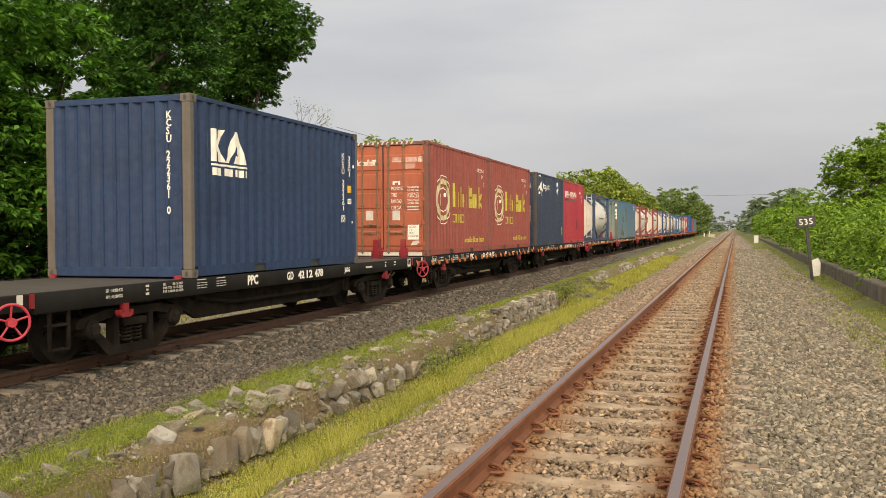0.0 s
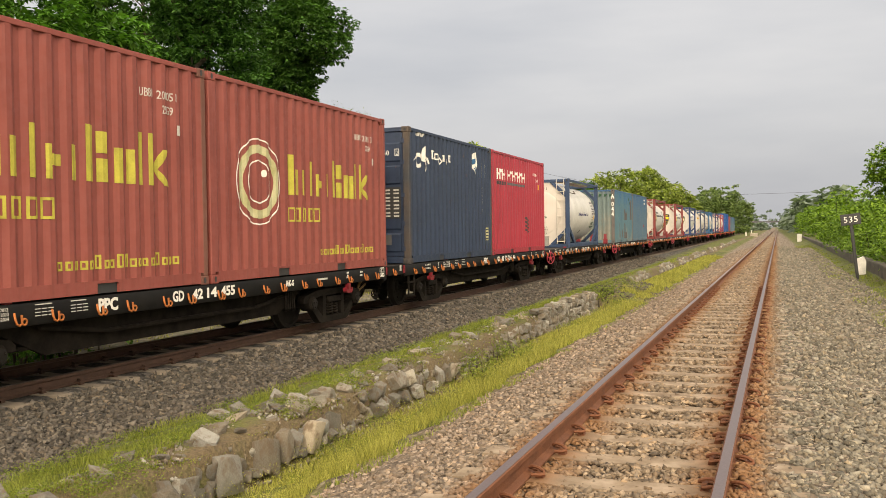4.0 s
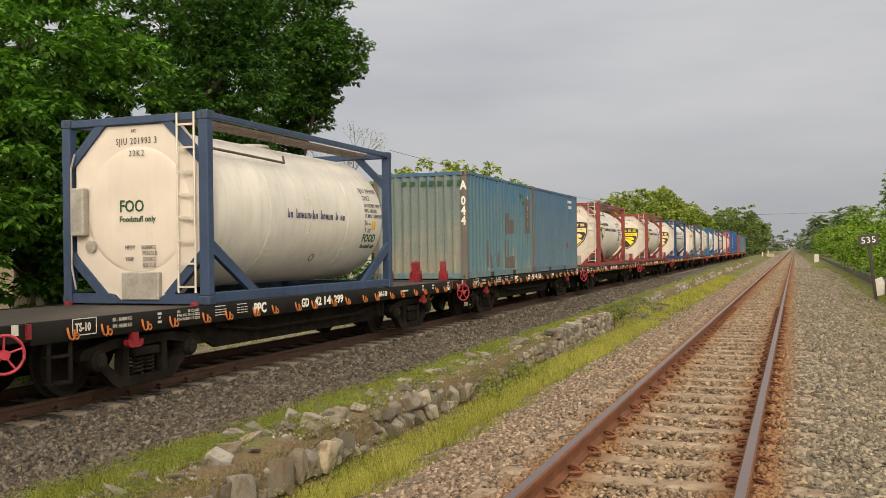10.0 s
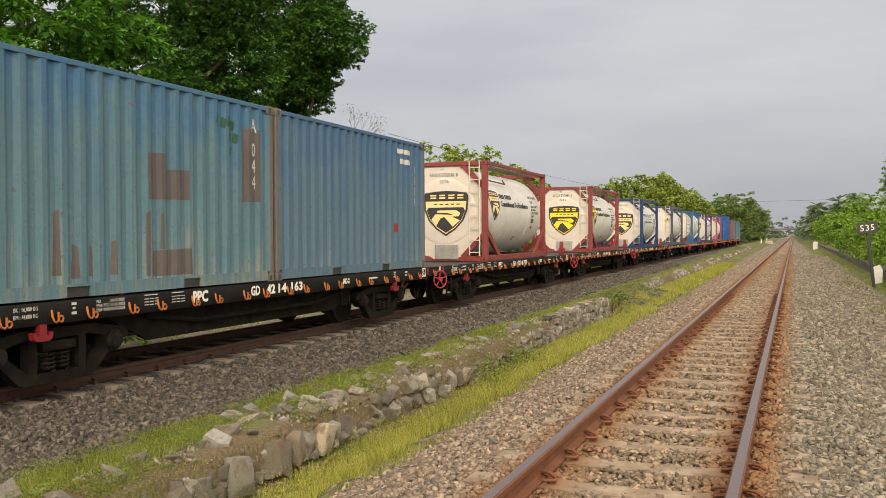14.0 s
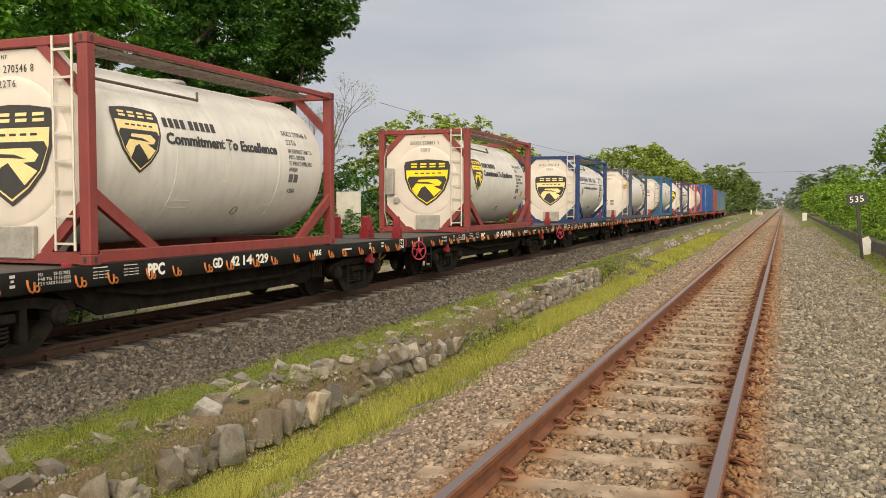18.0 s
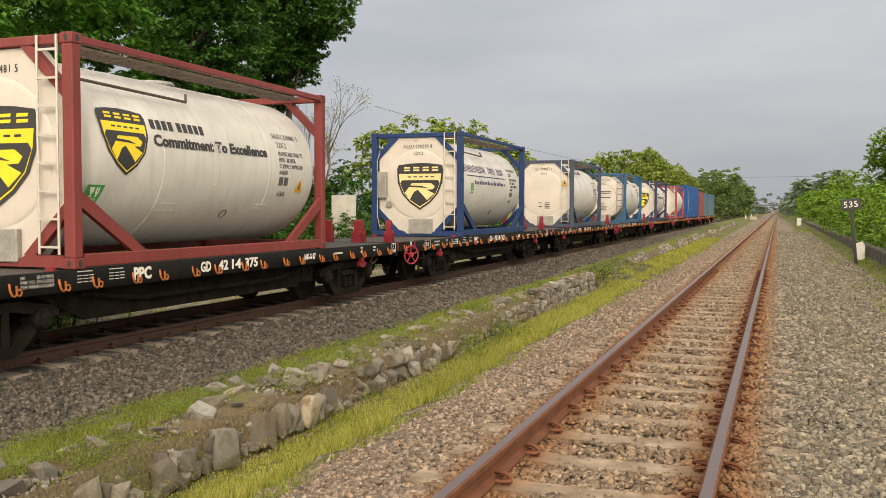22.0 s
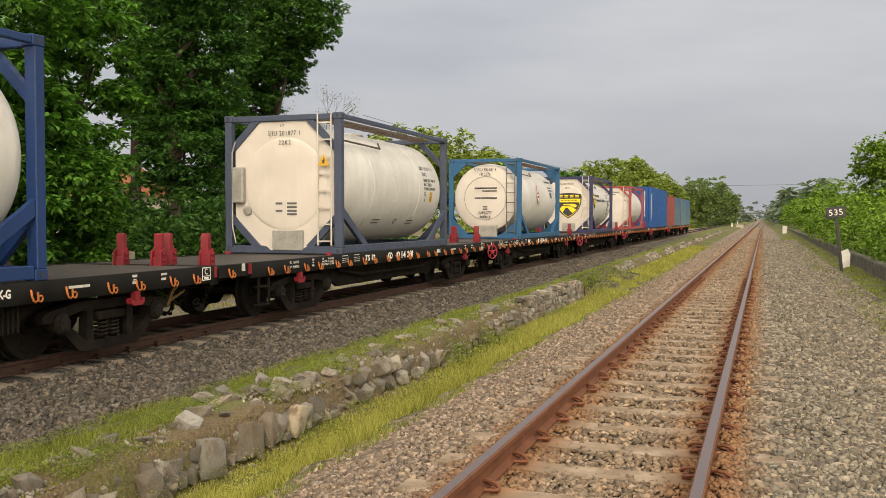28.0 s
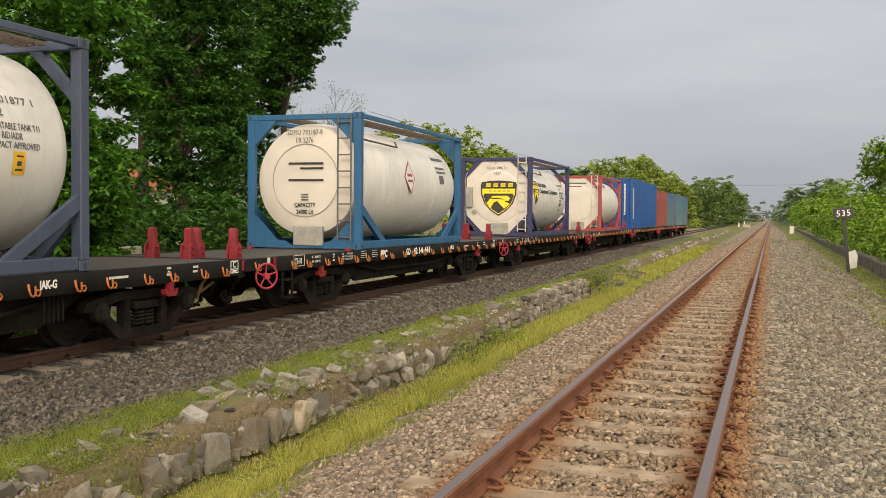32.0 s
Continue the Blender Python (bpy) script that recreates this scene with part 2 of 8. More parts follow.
def sleeper_mat():
    """Dusty concrete, stained by the rails where they lie."""
    m, n, l, b = node_mat("rust_stained_concrete")
    tc = n.new("ShaderNodeTexCoord")
    sep = n.new("ShaderNodeSeparateXYZ")
    l.new(tc.outputs["Object"], sep.inputs[0])
    ab = n.new("ShaderNodeMath")
    ab.operation = "ABSOLUTE"
    l.new(sep.outputs[0], ab.inputs[0])
    wob = n.new("ShaderNodeMath")
    wob.operation = "MULTIPLY_ADD"
    wob.inputs[1].default_value = 0.30
    oi = n.new("ShaderNodeObjectInfo")
    add = n.new("ShaderNodeVectorMath")
    l.new(tc.outputs["Object"], add.inputs[0])
    l.new(oi.outputs["Location"], add.inputs[1])
    t = n.new("ShaderNodeTexNoise")
    t.inputs["Scale"].default_value = 6.0
    t.inputs["Detail"].default_value = 6.0
    l.new(add.outputs[0], t.inputs[0])
    l.new(t.outputs[0], wob.inputs[0])
    l.new(ab.outputs[0], wob.inputs[2])
    plain = ramp(n, l, t.outputs[0], [(0.3, (0.17, 0.125, 0.085)), (0.5, (0.25, 0.195, 0.14)), (0.75, (0.40, 0.33, 0.26))])
    fac = ramp(n, l, wob.outputs[0], [(0.44, (0.12, 0.12, 0.12)), (0.62, (0.9, 0.9, 0.9)), (0.90, (0.7, 0.7, 0.7)), (1.0, (0.05, 0.05, 0.05))])
    c = mix(n, l, fac, plain, ramp(n, l, t.outputs[0], [(0.3, (0.12, 0.055, 0.022)), (0.7, (0.25, 0.125, 0.055))]))
    l.new(c, b.inputs["Base Color"])
    b.inputs["Roughness"].default_value = 0.95
    fine = noise_node(n, l, 60, 4)
    bump(n, l, b, fine, 0.4, 0.01)
    return m


def ground_mat():
    """Stone ballast, earth and grass, by their strips along the line, with ragged borders."""
    m, n, l, b = node_mat("ground")
    tc = n.new("ShaderNodeTexCoord")
    sep = n.new("ShaderNodeSeparateXYZ")
    l.new(tc.outputs["Object"], sep.inputs[0])
    wob = noise_node(n, l, 1.6, 5, 0.6)
    off = n.new("ShaderNodeMath")
    off.operation = "MULTIPLY_ADD"
    l.new(wob, off.inputs[0])
    off.inputs[1].default_value = 1.1
    l.new(sep.outputs[0], off.inputs[2])      # x + ragged shift of 0 .. 1.1
    x = off.outputs[0]

    bent = n.new("ShaderNodeMath")            # the far ballast narrows with the distance
    bent.operation = "MULTIPLY_ADD"
    l.new(sep.outputs[1], bent.inputs[0])
    bent.inputs[1].default_value = 0.014
    l.new(x, bent.inputs[2])

    def above(edge, soft=0.12, along=False):
        mr = n.new("ShaderNodeMapRange")
        mr.inputs[1].default_value = edge + 0.55 - soft
        mr.inputs[2].default_value = edge + 0.55 + soft
        l.new(bent.outputs[0] if along else x, mr.inputs[0])
        return mr.outputs[0]
    vor = n.new("ShaderNodeTexVoronoi")
    vor.inputs["Scale"].default_value = 19
    l.new(tc.outputs["Object"], vor.inputs["Vector"])
    vcol = n.new("ShaderNodeSeparateXYZ")
    l.new(vor.outputs["Color"], vcol.inputs[0])
    grey = ramp(n, l, vcol.outputs[0], [(0.0, (0.018, 0.017, 0.016)), (0.6, (0.072, 0.065, 0.060)), (1.0, (0.19, 0.17, 0.155))])
    tan = ramp(n, l, vcol.outputs[0], [(0.0, (0.06, 0.044, 0.031)), (0.6, (0.185, 0.142, 0.105)), (1.0, (0.37, 0.305, 0.24))])
    rusty = ramp(n, l, vcol.outputs[0], [(0.0, (0.06, 0.032, 0.016)), (0.6, (0.155, 0.088, 0.046)), (1.0, (0.28, 0.18, 0.11))])
    gn = noise_node(n, l, 3.0, 6, 0.7)
    gf = noise_node(n, l, 40.0, 4, 0.7)
    soil = ramp(n, l, gf, [(0.3, (0.07, 0.046, 0.026)), (0.7, (0.20, 0.145, 0.088))])
    green = ramp(n, l, gf, [(0.3, (0.05, 0.07, 0.012)), (0.7, (0.16, 0.185, 0.035))])
    turf = mix(n, l, ramp(n, l, gn, [(0.33, (0, 0, 0)), (0.5, (1, 1, 1))]), soil, green)
    turf = mix(n, l, 1.0, turf, ramp(n, l, noise_node(n, l, 0.35, 4, 0.6), [(0.35, (0.7, 0.68, 0.66)), (0.65, (1.15, 1.12, 1.05))]), "MULTIPLY")
    pale = ramp(n, l, gn, [(0.35, (0.14, 0.122, 0.085)), (0.65, (0.30, 0.27, 0.205))])
    c = mix(n, l, above(-13.6, 0.3), mix(n, l, 0.35, soil, turf), pale)
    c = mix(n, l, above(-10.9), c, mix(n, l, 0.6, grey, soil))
    # oily ballast under the train, darkened further to paint in the train's shade
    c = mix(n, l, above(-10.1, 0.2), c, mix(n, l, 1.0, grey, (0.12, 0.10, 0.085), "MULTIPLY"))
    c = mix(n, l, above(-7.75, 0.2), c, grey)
    c = mix(n, l, above(-5.66, 0.2, True), c, turf)
    c = mix(n, l, above(-4.58, 0.15), c, mix(n, l, 0.12, soil, turf))
    c = mix(n, l, above(-4.10, 0.15), c, turf)
    c = mix(n, l, above(-3.25, 0.12), c, tan)
    c = mix(n, l, rail_stain(n, l), c, mix(n, l, 0.7, c, rusty))
    c = mix(n, l, above(0.55, 0.3), c, mix(n, l, 0.15, tan, grey))
    c = mix(n, l, above(1.75, 0.25), c, turf)
    l.new(c, b.inputs["Base Color"])
    b.inputs["Roughness"].default_value = 0.95
    hgt = mix(n, l, 0.4, vor.outputs["Distance"], gf)
    bump(n, l, b, hgt, 0.9, 0.04)
    return m


M = {
    "ground": ground_mat(),
    "rust": surface("rusty_rail_steel", (0.155, 0.058, 0.026), 0.75, 0.15, 0.3, 8, 0.3, 90),
    "railtop": surface("worn_rail_head", (0.24, 0.185, 0.180), 0.38, 0.7, 0.2, 5, 0.05, 70, col2=(0.20, 0.140, 0.125)),
    "darkrail": surface("dark_rusty_rail", (0.062, 0.032, 0.022), 0.8, 0.2, 0.3, 7, 0.3, 80),
    "railtop2": surface("running_rail_head", (0.20, 0.15, 0.13), 0.4, 0.7, 0.2, 5, 0.05, 70),
    "concrete": surface("weathered_concrete", (0.40, 0.35, 0.29), 0.9, 0, 0.3, 5, 0.4, 45),
    "concrete_rusty": sleeper_mat(),
    "wallstone": stone_mat("mortared_rubble_stone", (0.10, 0.089, 0.074), (0.345, 0.325, 0.285), (0.150, 0.100, 0.060), 1.0),
    "ballast_grey": stone_mat("grey_crushed_stone", (0.010, 0.0094, 0.0084), (0.145, 0.124, 0.102)),
    "ballast_tan": stone_mat("tan_crushed_stone", (0.080, 0.061, 0.046), (0.345, 0.268, 0.205), None, 0.5, True),
    "ballast_mix": stone_mat("grey_tan_crushed_stone", (0.052, 0.046, 0.036), (0.275, 0.242, 0.190), None, 0.5, True),
    "ballast_rust": stone_mat("rust_stained_crushed_stone", (0.074, 0.053, 0.037), (0.31, 0.235, 0.165), None, 0.5, True),
    "black": surface("black_wagon_paint", (0.0055, 0.0053, 0.0054), 0.7, 0.0, 0.3, 3, 0.12, 60, col2=(0.0135, 0.0125, 0.0120), spec=0.2),
    "grime": surface("oily_brown_black_grime", (0.0085, 0.0072, 0.0062), 0.9, 0.0, 0.4, 5, 0.3, 60, col2=(0.024, 0.0195, 0.0155), spec=0.1),
    "deck": surface("grey_worn_deck_plate", (0.050, 0.044, 0.041), 0.65, 0.1, 0.3, 3, 0.15, 40),
    "wheel": surface("dark_wheel_steel", (0.014, 0.012, 0.0105), 0.75, 0.2, 0.3, 6, 0.15, 60, spec=0.2),
    "red": surface("red_enamel", (0.185, 0.010, 0.018), 0.5, 0, 0.3, 6, 0.08, 50),
    "wheelred": surface("bright_red_enamel", (0.34, 0.028, 0.050), 0.45, 0, 0.2, 6, 0.06, 50),
    "orange": surface("orange_painted_hook", (0.40, 0.125, 0.026), 0.65, 0, 0.3, 9, 0.1, 60),
    "yellow": surface("ochre_yellow_paint", (0.62, 0.36, 0.02), 0.5, 0, 0.2, 6, 0.05, 50),
    "stained": surface("dark_stained_concrete", (0.075, 0.066, 0.054), 0.95, 0, 0.45, 2.5, 0.4, 35, col2=(0.17, 0.15, 0.125)),
    "sleeper2": surface("dusty_tan_concrete", (0.20, 0.165, 0.13), 0.95, 0, 0.4, 5, 0.4, 45),
    "lockbar": surface("dull_galvanised_bar", (0.150, 0.120, 0.078), 0.6, 0.3, 0.3, 8, 0.15, 60),
    "white": surface("white_marking_paint", (0.72, 0.70, 0.66), 0.6, 0, 0.12, 8, 0.05, 60),
    "dullwhite": surface("faded_white_marking", (0.50, 0.49, 0.46), 0.65, 0, 0.15, 8, 0.05, 60),
    "ink": surface("black_marking_paint", (0.03, 0.03, 0.032), 0.55, 0, 0.2, 8, 0.05, 60),
    "greymark": surface("grey_marking_paint", (0.095, 0.095, 0.10), 0.6, 0, 0.2, 8, 0.05, 60),
    "purple": surface("violet_lettering", (0.028, 0.026, 0.12), 0.55, 0, 0.15, 8, 0.05, 60),
    "yellowmark": surface("yellow_emblem", (0.86, 0.64, 0.02), 0.5, 0, 0.1, 5, 0.04, 50),
    "creammark": surface("cream_emblem", (0.80, 0.63, 0.30), 0.5, 0, 0.1, 5, 0.04, 50),
    "palelime": surface("pale_lime_ring", (0.42, 0.40, 0.17), 0.65, 0, 0.35, 4, 0.05, 40, col2=(0.55, 0.53, 0.36)),
    "limemark": surface("lime_yellow_letter_shapes", (0.40, 0.36, 0.045), 0.65, 0, 0.25, 5, 0.05, 50),
    "greenmark": surface("green_sticker", (0.05, 0.30, 0.07), 0.5, 0, 0.15, 5, 0.05, 50),
    "tank": paint("white_tank_cladding", (0.585, 0.575, 0.56), 0.10, 0.24, 0.42, (0.655, 0.645, 0.625), rustcol=(0.30, 0.24, 0.17)),
    "tankend": paint("cream_tank_end_shield", (0.62, 0.57, 0.525), 0.12, 0.08, 0.42, (0.66, 0.61, 0.565), rustcol=(0.36, 0.28, 0.19)),
    "galv": surface("galvanised_grey_box", (0.34, 0.33, 0.31), 0.5, 0.35, 0.25, 5, 0.1, 40),
    "rustgrate": surface("dull_rusty_grating", (0.115, 0.088, 0.074), 0.85, 0.1, 0.3, 5, 0.1, 40),
    "ladder": surface("pale_ladder_steel", (0.55, 0.52, 0.47), 0.45, 0.2, 0.15, 6, 0.05, 50),
    "frame_red": paint("red_oxide_frame_paint", (0.19, 0.033, 0.031), 0.35, 0.3),
    "frame_navy": paint("navy_frame_paint", (0.018, 0.043, 0.108), 0.5, 0.3, 0.5, (0.030, 0.058, 0.125)),
    "frame_slate": paint("slate_blue_frame_paint", (0.046, 0.060, 0.105), 0.3, 0.3),
    "frame_royal": paint("royal_blue_frame_paint", (0.005, 0.030, 0.125), 0.2, 0.3),
    "frame_blue": paint("azure_frame_paint", (0.016, 0.092, 0.21), 0.25, 0.3),
    "frame_dark": paint("dark_indigo_frame_paint", (0.028, 0.03, 0.095), 0.2, 0.3),
    "frame_pink": paint("coral_red_frame_paint", (0.30, 0.052, 0.055), 0.2, 0.3),
    "c_blue": paint("blue_container_paint", (0.005, 0.022, 0.074), 0.35, 0.3, 0.6, (0.0075, 0.030, 0.094)),
    "c_red": paint("brick_red_container_paint", (0.222, 0.050, 0.040), 0.35, 0.45, 0.6, (0.250, 0.064, 0.052), 0.3),
    "c_reddoor": paint("orange_red_door_paint", (0.33, 0.088, 0.046), 0.3, 0.3, 0.55),
    "c_navy": paint("slate_navy_container_paint", (0.016, 0.029, 0.064), 0.5, 0.3, 0.5, (0.021, 0.037, 0.080)),
    "c_navypost": paint("rusty_navy_post_paint", (0.034, 0.044, 0.060), 1.0, 0.4, 0.6, (0.085, 0.060, 0.044)),
    "c_crimson": paint("crimson_container_paint", (0.310, 0.021, 0.040), 0.12, 0.15, 0.45, (0.345, 0.029, 0.050)),
    "c_teal": bleached_mat("bleached_teal_container_paint", (0.034, 0.110, 0.215), (0.074, 0.152, 0.196), (0.180, 0.200, 0.182), (0.13, 0.090, 0.070), -0.18),
    "c_tealend": bleached_mat("bleached_grey_teal_end_paint", (0.060, 0.125, 0.225), (0.135, 0.180, 0.180), (0.230, 0.220, 0.185), (0.19, 0.120, 0.080), 0.30),
    "c_teal2": bleached_mat("bleached_blue_container_paint", (0.038, 0.098, 0.195), (0.070, 0.130, 0.190), (0.135, 0.165, 0.180), (0.10, 0.075, 0.065), -0.3),
    "c_bright": paint("bright_blue_container_paint", (0.008, 0.066, 0.25), 0.15, 0.15, 0.45),
    "c_redpost": paint("rusty_red_brown_post_paint", (0.15, 0.062, 0.045), 0.7, 0.4, 0.65),
    "c_bluepost": paint("rusty_grey_post_paint", (0.098, 0.086, 0.076), 0.9, 0.3, 0.65),
    "c_patch": paint("grey_brown_primer_patch", (0.088, 0.076, 0.076), 0.2, 0.3, 0.75),
    "c_post": paint("grey_brown_post_paint", (0.118, 0.103, 0.098), 0.5, 0.3, 0.65),
    "bark": surface("grey_brown_bark", (0.058, 0.045, 0.034), 0.95, 0, 0.4, 5, 0.7, 30),
    "palebark": surface("pale_dry_twigs", (0.26, 0.22, 0.18), 0.95, 0, 0.3, 5, 0.5, 30),
    "plaster": surface("stained_white_plaster", (0.60, 0.58, 0.53), 0.9, 0, 0.2, 1.5, 0.1, 30),
    "rooftile": surface("orange_clay_roof", (0.42, 0.17, 0.09), 0.85, 0, 0.3, 4, 0.3, 30),
    "zinc": surface("grey_zinc_sheet", (0.30, 0.31, 0.33), 0.5, 0.3, 0.2, 3, 0.1, 20),
    "leaf_bright": leaf_mat("bright_green_leaves", (0.028, 0.086, 0.011), (0.115, 0.262, 0.032), 0.34),
    "leaf_dark": leaf_mat("dark_green_leaves", (0.016, 0.056, 0.011), (0.068, 0.165, 0.028), 0.32),
    "leaf_mid": leaf_mat("mid_green_leaves", (0.022, 0.068, 0.012), (0.078, 0.175, 0.030), 0.3),
    "leaf_weed": leaf_mat("yellow_green_weed_leaves", (0.085, 0.120, 0.015), (0.22, 0.265, 0.036), 0.3),
    # sunlight is put into this leaf colour: lighter and yellower than leaf_mid
    "leaf_sun": leaf_mat("sunlit_yellow_green_leaves", (0.100, 0.145, 0.028), (0.30, 0.36, 0.072), 0.32),
    "leaf_lime": leaf_mat("lime_creeper_leaves", (0.055, 0.116, 0.013), (0.195, 0.310, 0.030), 0.3),
    # distance haze is mixed into the next two leaf colours, paler and greyer
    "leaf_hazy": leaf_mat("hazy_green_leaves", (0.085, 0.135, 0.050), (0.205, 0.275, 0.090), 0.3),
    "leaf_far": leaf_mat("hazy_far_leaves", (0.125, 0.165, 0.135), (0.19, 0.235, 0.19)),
    "grass": leaf_mat("fresh_grass", (0.11, 0.138, 0.024), (0.30, 0.320, 0.070)),
    "ochre": surface("dirty_ochre_lever", (0.20, 0.12, 0.04), 0.7, 0, 0.3, 6, 0.1, 50),
    "darkgreen": surface("dark_green_marking", (0.012, 0.065, 0.03), 0.6, 0, 0.2, 8, 0.05, 60),
    "straw": leaf_mat("dry_brown_stalks", (0.085, 0.055, 0.028), (0.25, 0.175, 0.095), 0.15),
    "grass_dry": leaf_mat("yellowing_grass", (0.14, 0.150, 0.026), (0.46, 0.430, 0.110)),
}
MATS = M


# ---- mesh helpers ----
class Geo:
    """Collects vertices and faces of one mesh."""

    def __init__(self):
        self.v, self.f = [], []

    def add(self, verts, faces, m=None):
        o = len(self.v)
        self.v.extend([tuple(m @ Vector(p)) for p in verts] if m is not None else verts)
        self.f.extend([tuple(i + o for i in q) for q in faces])
        return self

    def box(self, x0, x1, y0, y1, z0, z1, b=0.0, m=None):
        """Box; b bevels its upright and lying edges by cutting the corners."""
        if b <= 0:
            vs = [(x, y, z) for z in (z0, z1) for x, y in ((x0, y0), (x1, y0), (x1, y1), (x0, y1))]
            return self.add(vs, [(3, 2, 1, 0), (4, 5, 6, 7), (0, 1, 5, 4), (1, 2, 6, 5), (2, 3, 7, 6), (3, 0, 4, 7)], m)
        ring = lambda i, z: [(x0 + i, y0 + b + 0, z), (x0 + b, y0 + i, z), (x1 - b, y0 + i, z), (x1 - i, y0 + b, z),
                             (x1 - i, y1 - b, z), (x1 - b, y1 - i, z), (x0 + b, y1 - i, z), (x0 + i, y1 - b, z)]
        vs = ring(b * 0.7, z0) + ring(0, z0 + b) + ring(0, z1 - b) + ring(b * 0.7, z1)
        fs = [tuple(range(7, -1, -1)), tuple(range(24, 32))]
        for k in range(3):
            fs += [(k * 8 + i, k * 8 + (i + 1) % 8, k * 8 + 8 + (i + 1) % 8, k * 8 + 8 + i) for i in range(8)]
        return self.add(vs, fs, m)

    def prism(self, poly, axis, a, c, m=None):
        """A closed outline (two coordinates) drawn out along an axis from a to c."""
        put = {"x": lambda p, s: (s, p[0], p[1]), "y": lambda p, s: (p[0], s, p[1]), "z": lambda p, s: (p[0], p[1], s)}[axis]
        n = len(poly)
        vs = [put(p, a) for p in poly] + [put(p, c) for p in poly]
        fs = [tuple(range(n)), tuple(range(2 * n - 1, n - 1, -1))]
        fs += [(i, n + i, n + (i + 1) % n, (i + 1) % n) for i in range(n)]
        return self.add(vs, fs, m)

    def tube(self, pts, r, n=8, m=None, caps=True):
        """A round bar along points; r is one radius or one for each point."""
        pts = [Vector(p) for p in pts]
        rs = r if isinstance(r, (list, tuple)) else [r] * len(pts)
        vs, fs = [], []
        for i, p in enumerate(pts):
            d = (pts[min(i + 1, len(pts) - 1)] - pts[max(i - 1, 0)]).normalized()
            u = d.cross(Vector((0, 0, 1)) if abs(d.z) < 0.9 else Vector((1, 0, 0))).normalized()
            w = d.cross(u)
            vs += [tuple(p + (u * math.cos(2 * math.pi * k / n) + w * math.sin(2 * math.pi * k / n)) * rs[i]) for k in range(n)]
        for i in range(len(pts) - 1):
            fs += [(i * n + k, i * n + (k + 1) % n, (i + 1) * n + (k + 1) % n, (i + 1) * n + k) for k in range(n)]
        if caps:
            fs += [tuple(range(n - 1, -1, -1)), tuple(range((len(pts) - 1) * n, len(pts) * n))]
        return self.add(vs, fs, m)

    def lathe(self, prof, n=24, m=None):
        """A profile of (radius, x) turned about the x axis."""
        vs = [(x, r * math.cos(2 * math.pi * k / n), r * math.sin(2 * math.pi * k / n)) for r, x in prof for k in range(n)]
        fs = [(i * n + k, i * n + (k + 1) % n, (i + 1) * n + (k + 1) % n, (i + 1) * n + k) for i in range(len(prof) - 1) for k in range(n)]
        fs += [tuple(range(n - 1, -1, -1)), tuple(range((len(prof) - 1) * n, len(prof) * n))]
        return self.add(vs, fs, m)

    def mesh(self, name, smooth=False, angle=35):
        me = bpy.data.meshes.new(name)
        me.from_pydata(self.v, [], self.f)
        bm = bmesh.new()
        bm.from_mesh(me)
        bmesh.ops.recalc_face_normals(bm, faces=bm.faces)
        if smooth:
            for f in bm.faces:
                f.smooth = True
            lim = radians(angle)
            for e in bm.edges:
                if len(e.link_faces) == 2 and e.calc_face_angle(0) > lim:
                    e.smooth = False
        bm.to_mesh(me)
        bm.free()
        return me


def as_mesh(name, g, smooth=False):
    return g.mesh(name, smooth) if isinstance(g, Geo) else g


def part(name, g, material, parent=None, label="", at=None, smooth=False):
    """Links a mesh as one part under a thing or under a part."""
    me = as_mesh(name, g, smooth)
    if material is not None and not me.materials:
        me.materials.append(M[material])
    ob = new(name, me)
    if parent is not None:
        ob.parent = parent
    if at is not None:
        ob.matrix_basis = at
    if label:
        ob["label"] = label
    return ob


def thing(name, label, category, group="", kind="", at=None):
    ob = new(name)
    ob.empty_display_size = 0.3
    if at is not None:
        ob.matrix_basis = at
    return tagged(ob, label, category, group, kind)


def fast_mesh(name, verts, quads, material, smooth=False):
    """Mesh from numpy arrays: n x 3 vertices and k x 4 (or k x 3) faces."""
    me = bpy.data.meshes.new(name)
    w = quads.shape[1]
    me.vertices.add(len(verts))
    me.vertices.foreach_set("co", np.ascontiguousarray(verts, dtype=np.float32).ravel())
    me.loops.add(quads.size)
    me.loops.foreach_set("vertex_index", np.ascontiguousarray(quads, dtype=np.int32).ravel())
    me.polygons.add(len(quads))
    me.polygons.foreach_set("loop_start", np.arange(0, quads.size, w, dtype=np.int32))
    if smooth:
        me.polygons.foreach_set("use_smooth", np.ones(len(quads), dtype=bool))
    me.materials.append(M[material])
    me.update(calc_edges=True)
    me.validate()
    return me


RNG = np.random.default_rng(7)


def rot_mats(n, rng, tilt=None):
    """n random rotation matrices (n x 3 x 3)."""
    q = rng.normal(size=(n, 4))
    q /= np.linalg.norm(q, axis=1)[:, None]
    a, b, c, d = q.T
    return np.stack([np.stack([1 - 2 * (c * c + d * d), 2 * (b * c - a * d), 2 * (b * d + a * c)], 1),
                     np.stack([2 * (b * c + a * d), 1 - 2 * (b * b + d * d), 2 * (c * d - a * b)], 1),
                     np.stack([2 * (b * d - a * c), 2 * (c * d + a * b), 1 - 2 * (b * b + c * c)], 1)], 1)


CUBE = np.array([(-1, -1, -1), (1, -1, -1), (1, 1, -1), (-1, 1, -1), (-1, -1, 1), (1, -1, 1), (1, 1, 1), (-1, 1, 1)], float)
CUBE_F = np.array([(3, 2, 1, 0), (4, 5, 6, 7), (0, 1, 5, 4), (1, 2, 6, 5), (2, 3, 7, 6), (3, 0, 4, 7)])


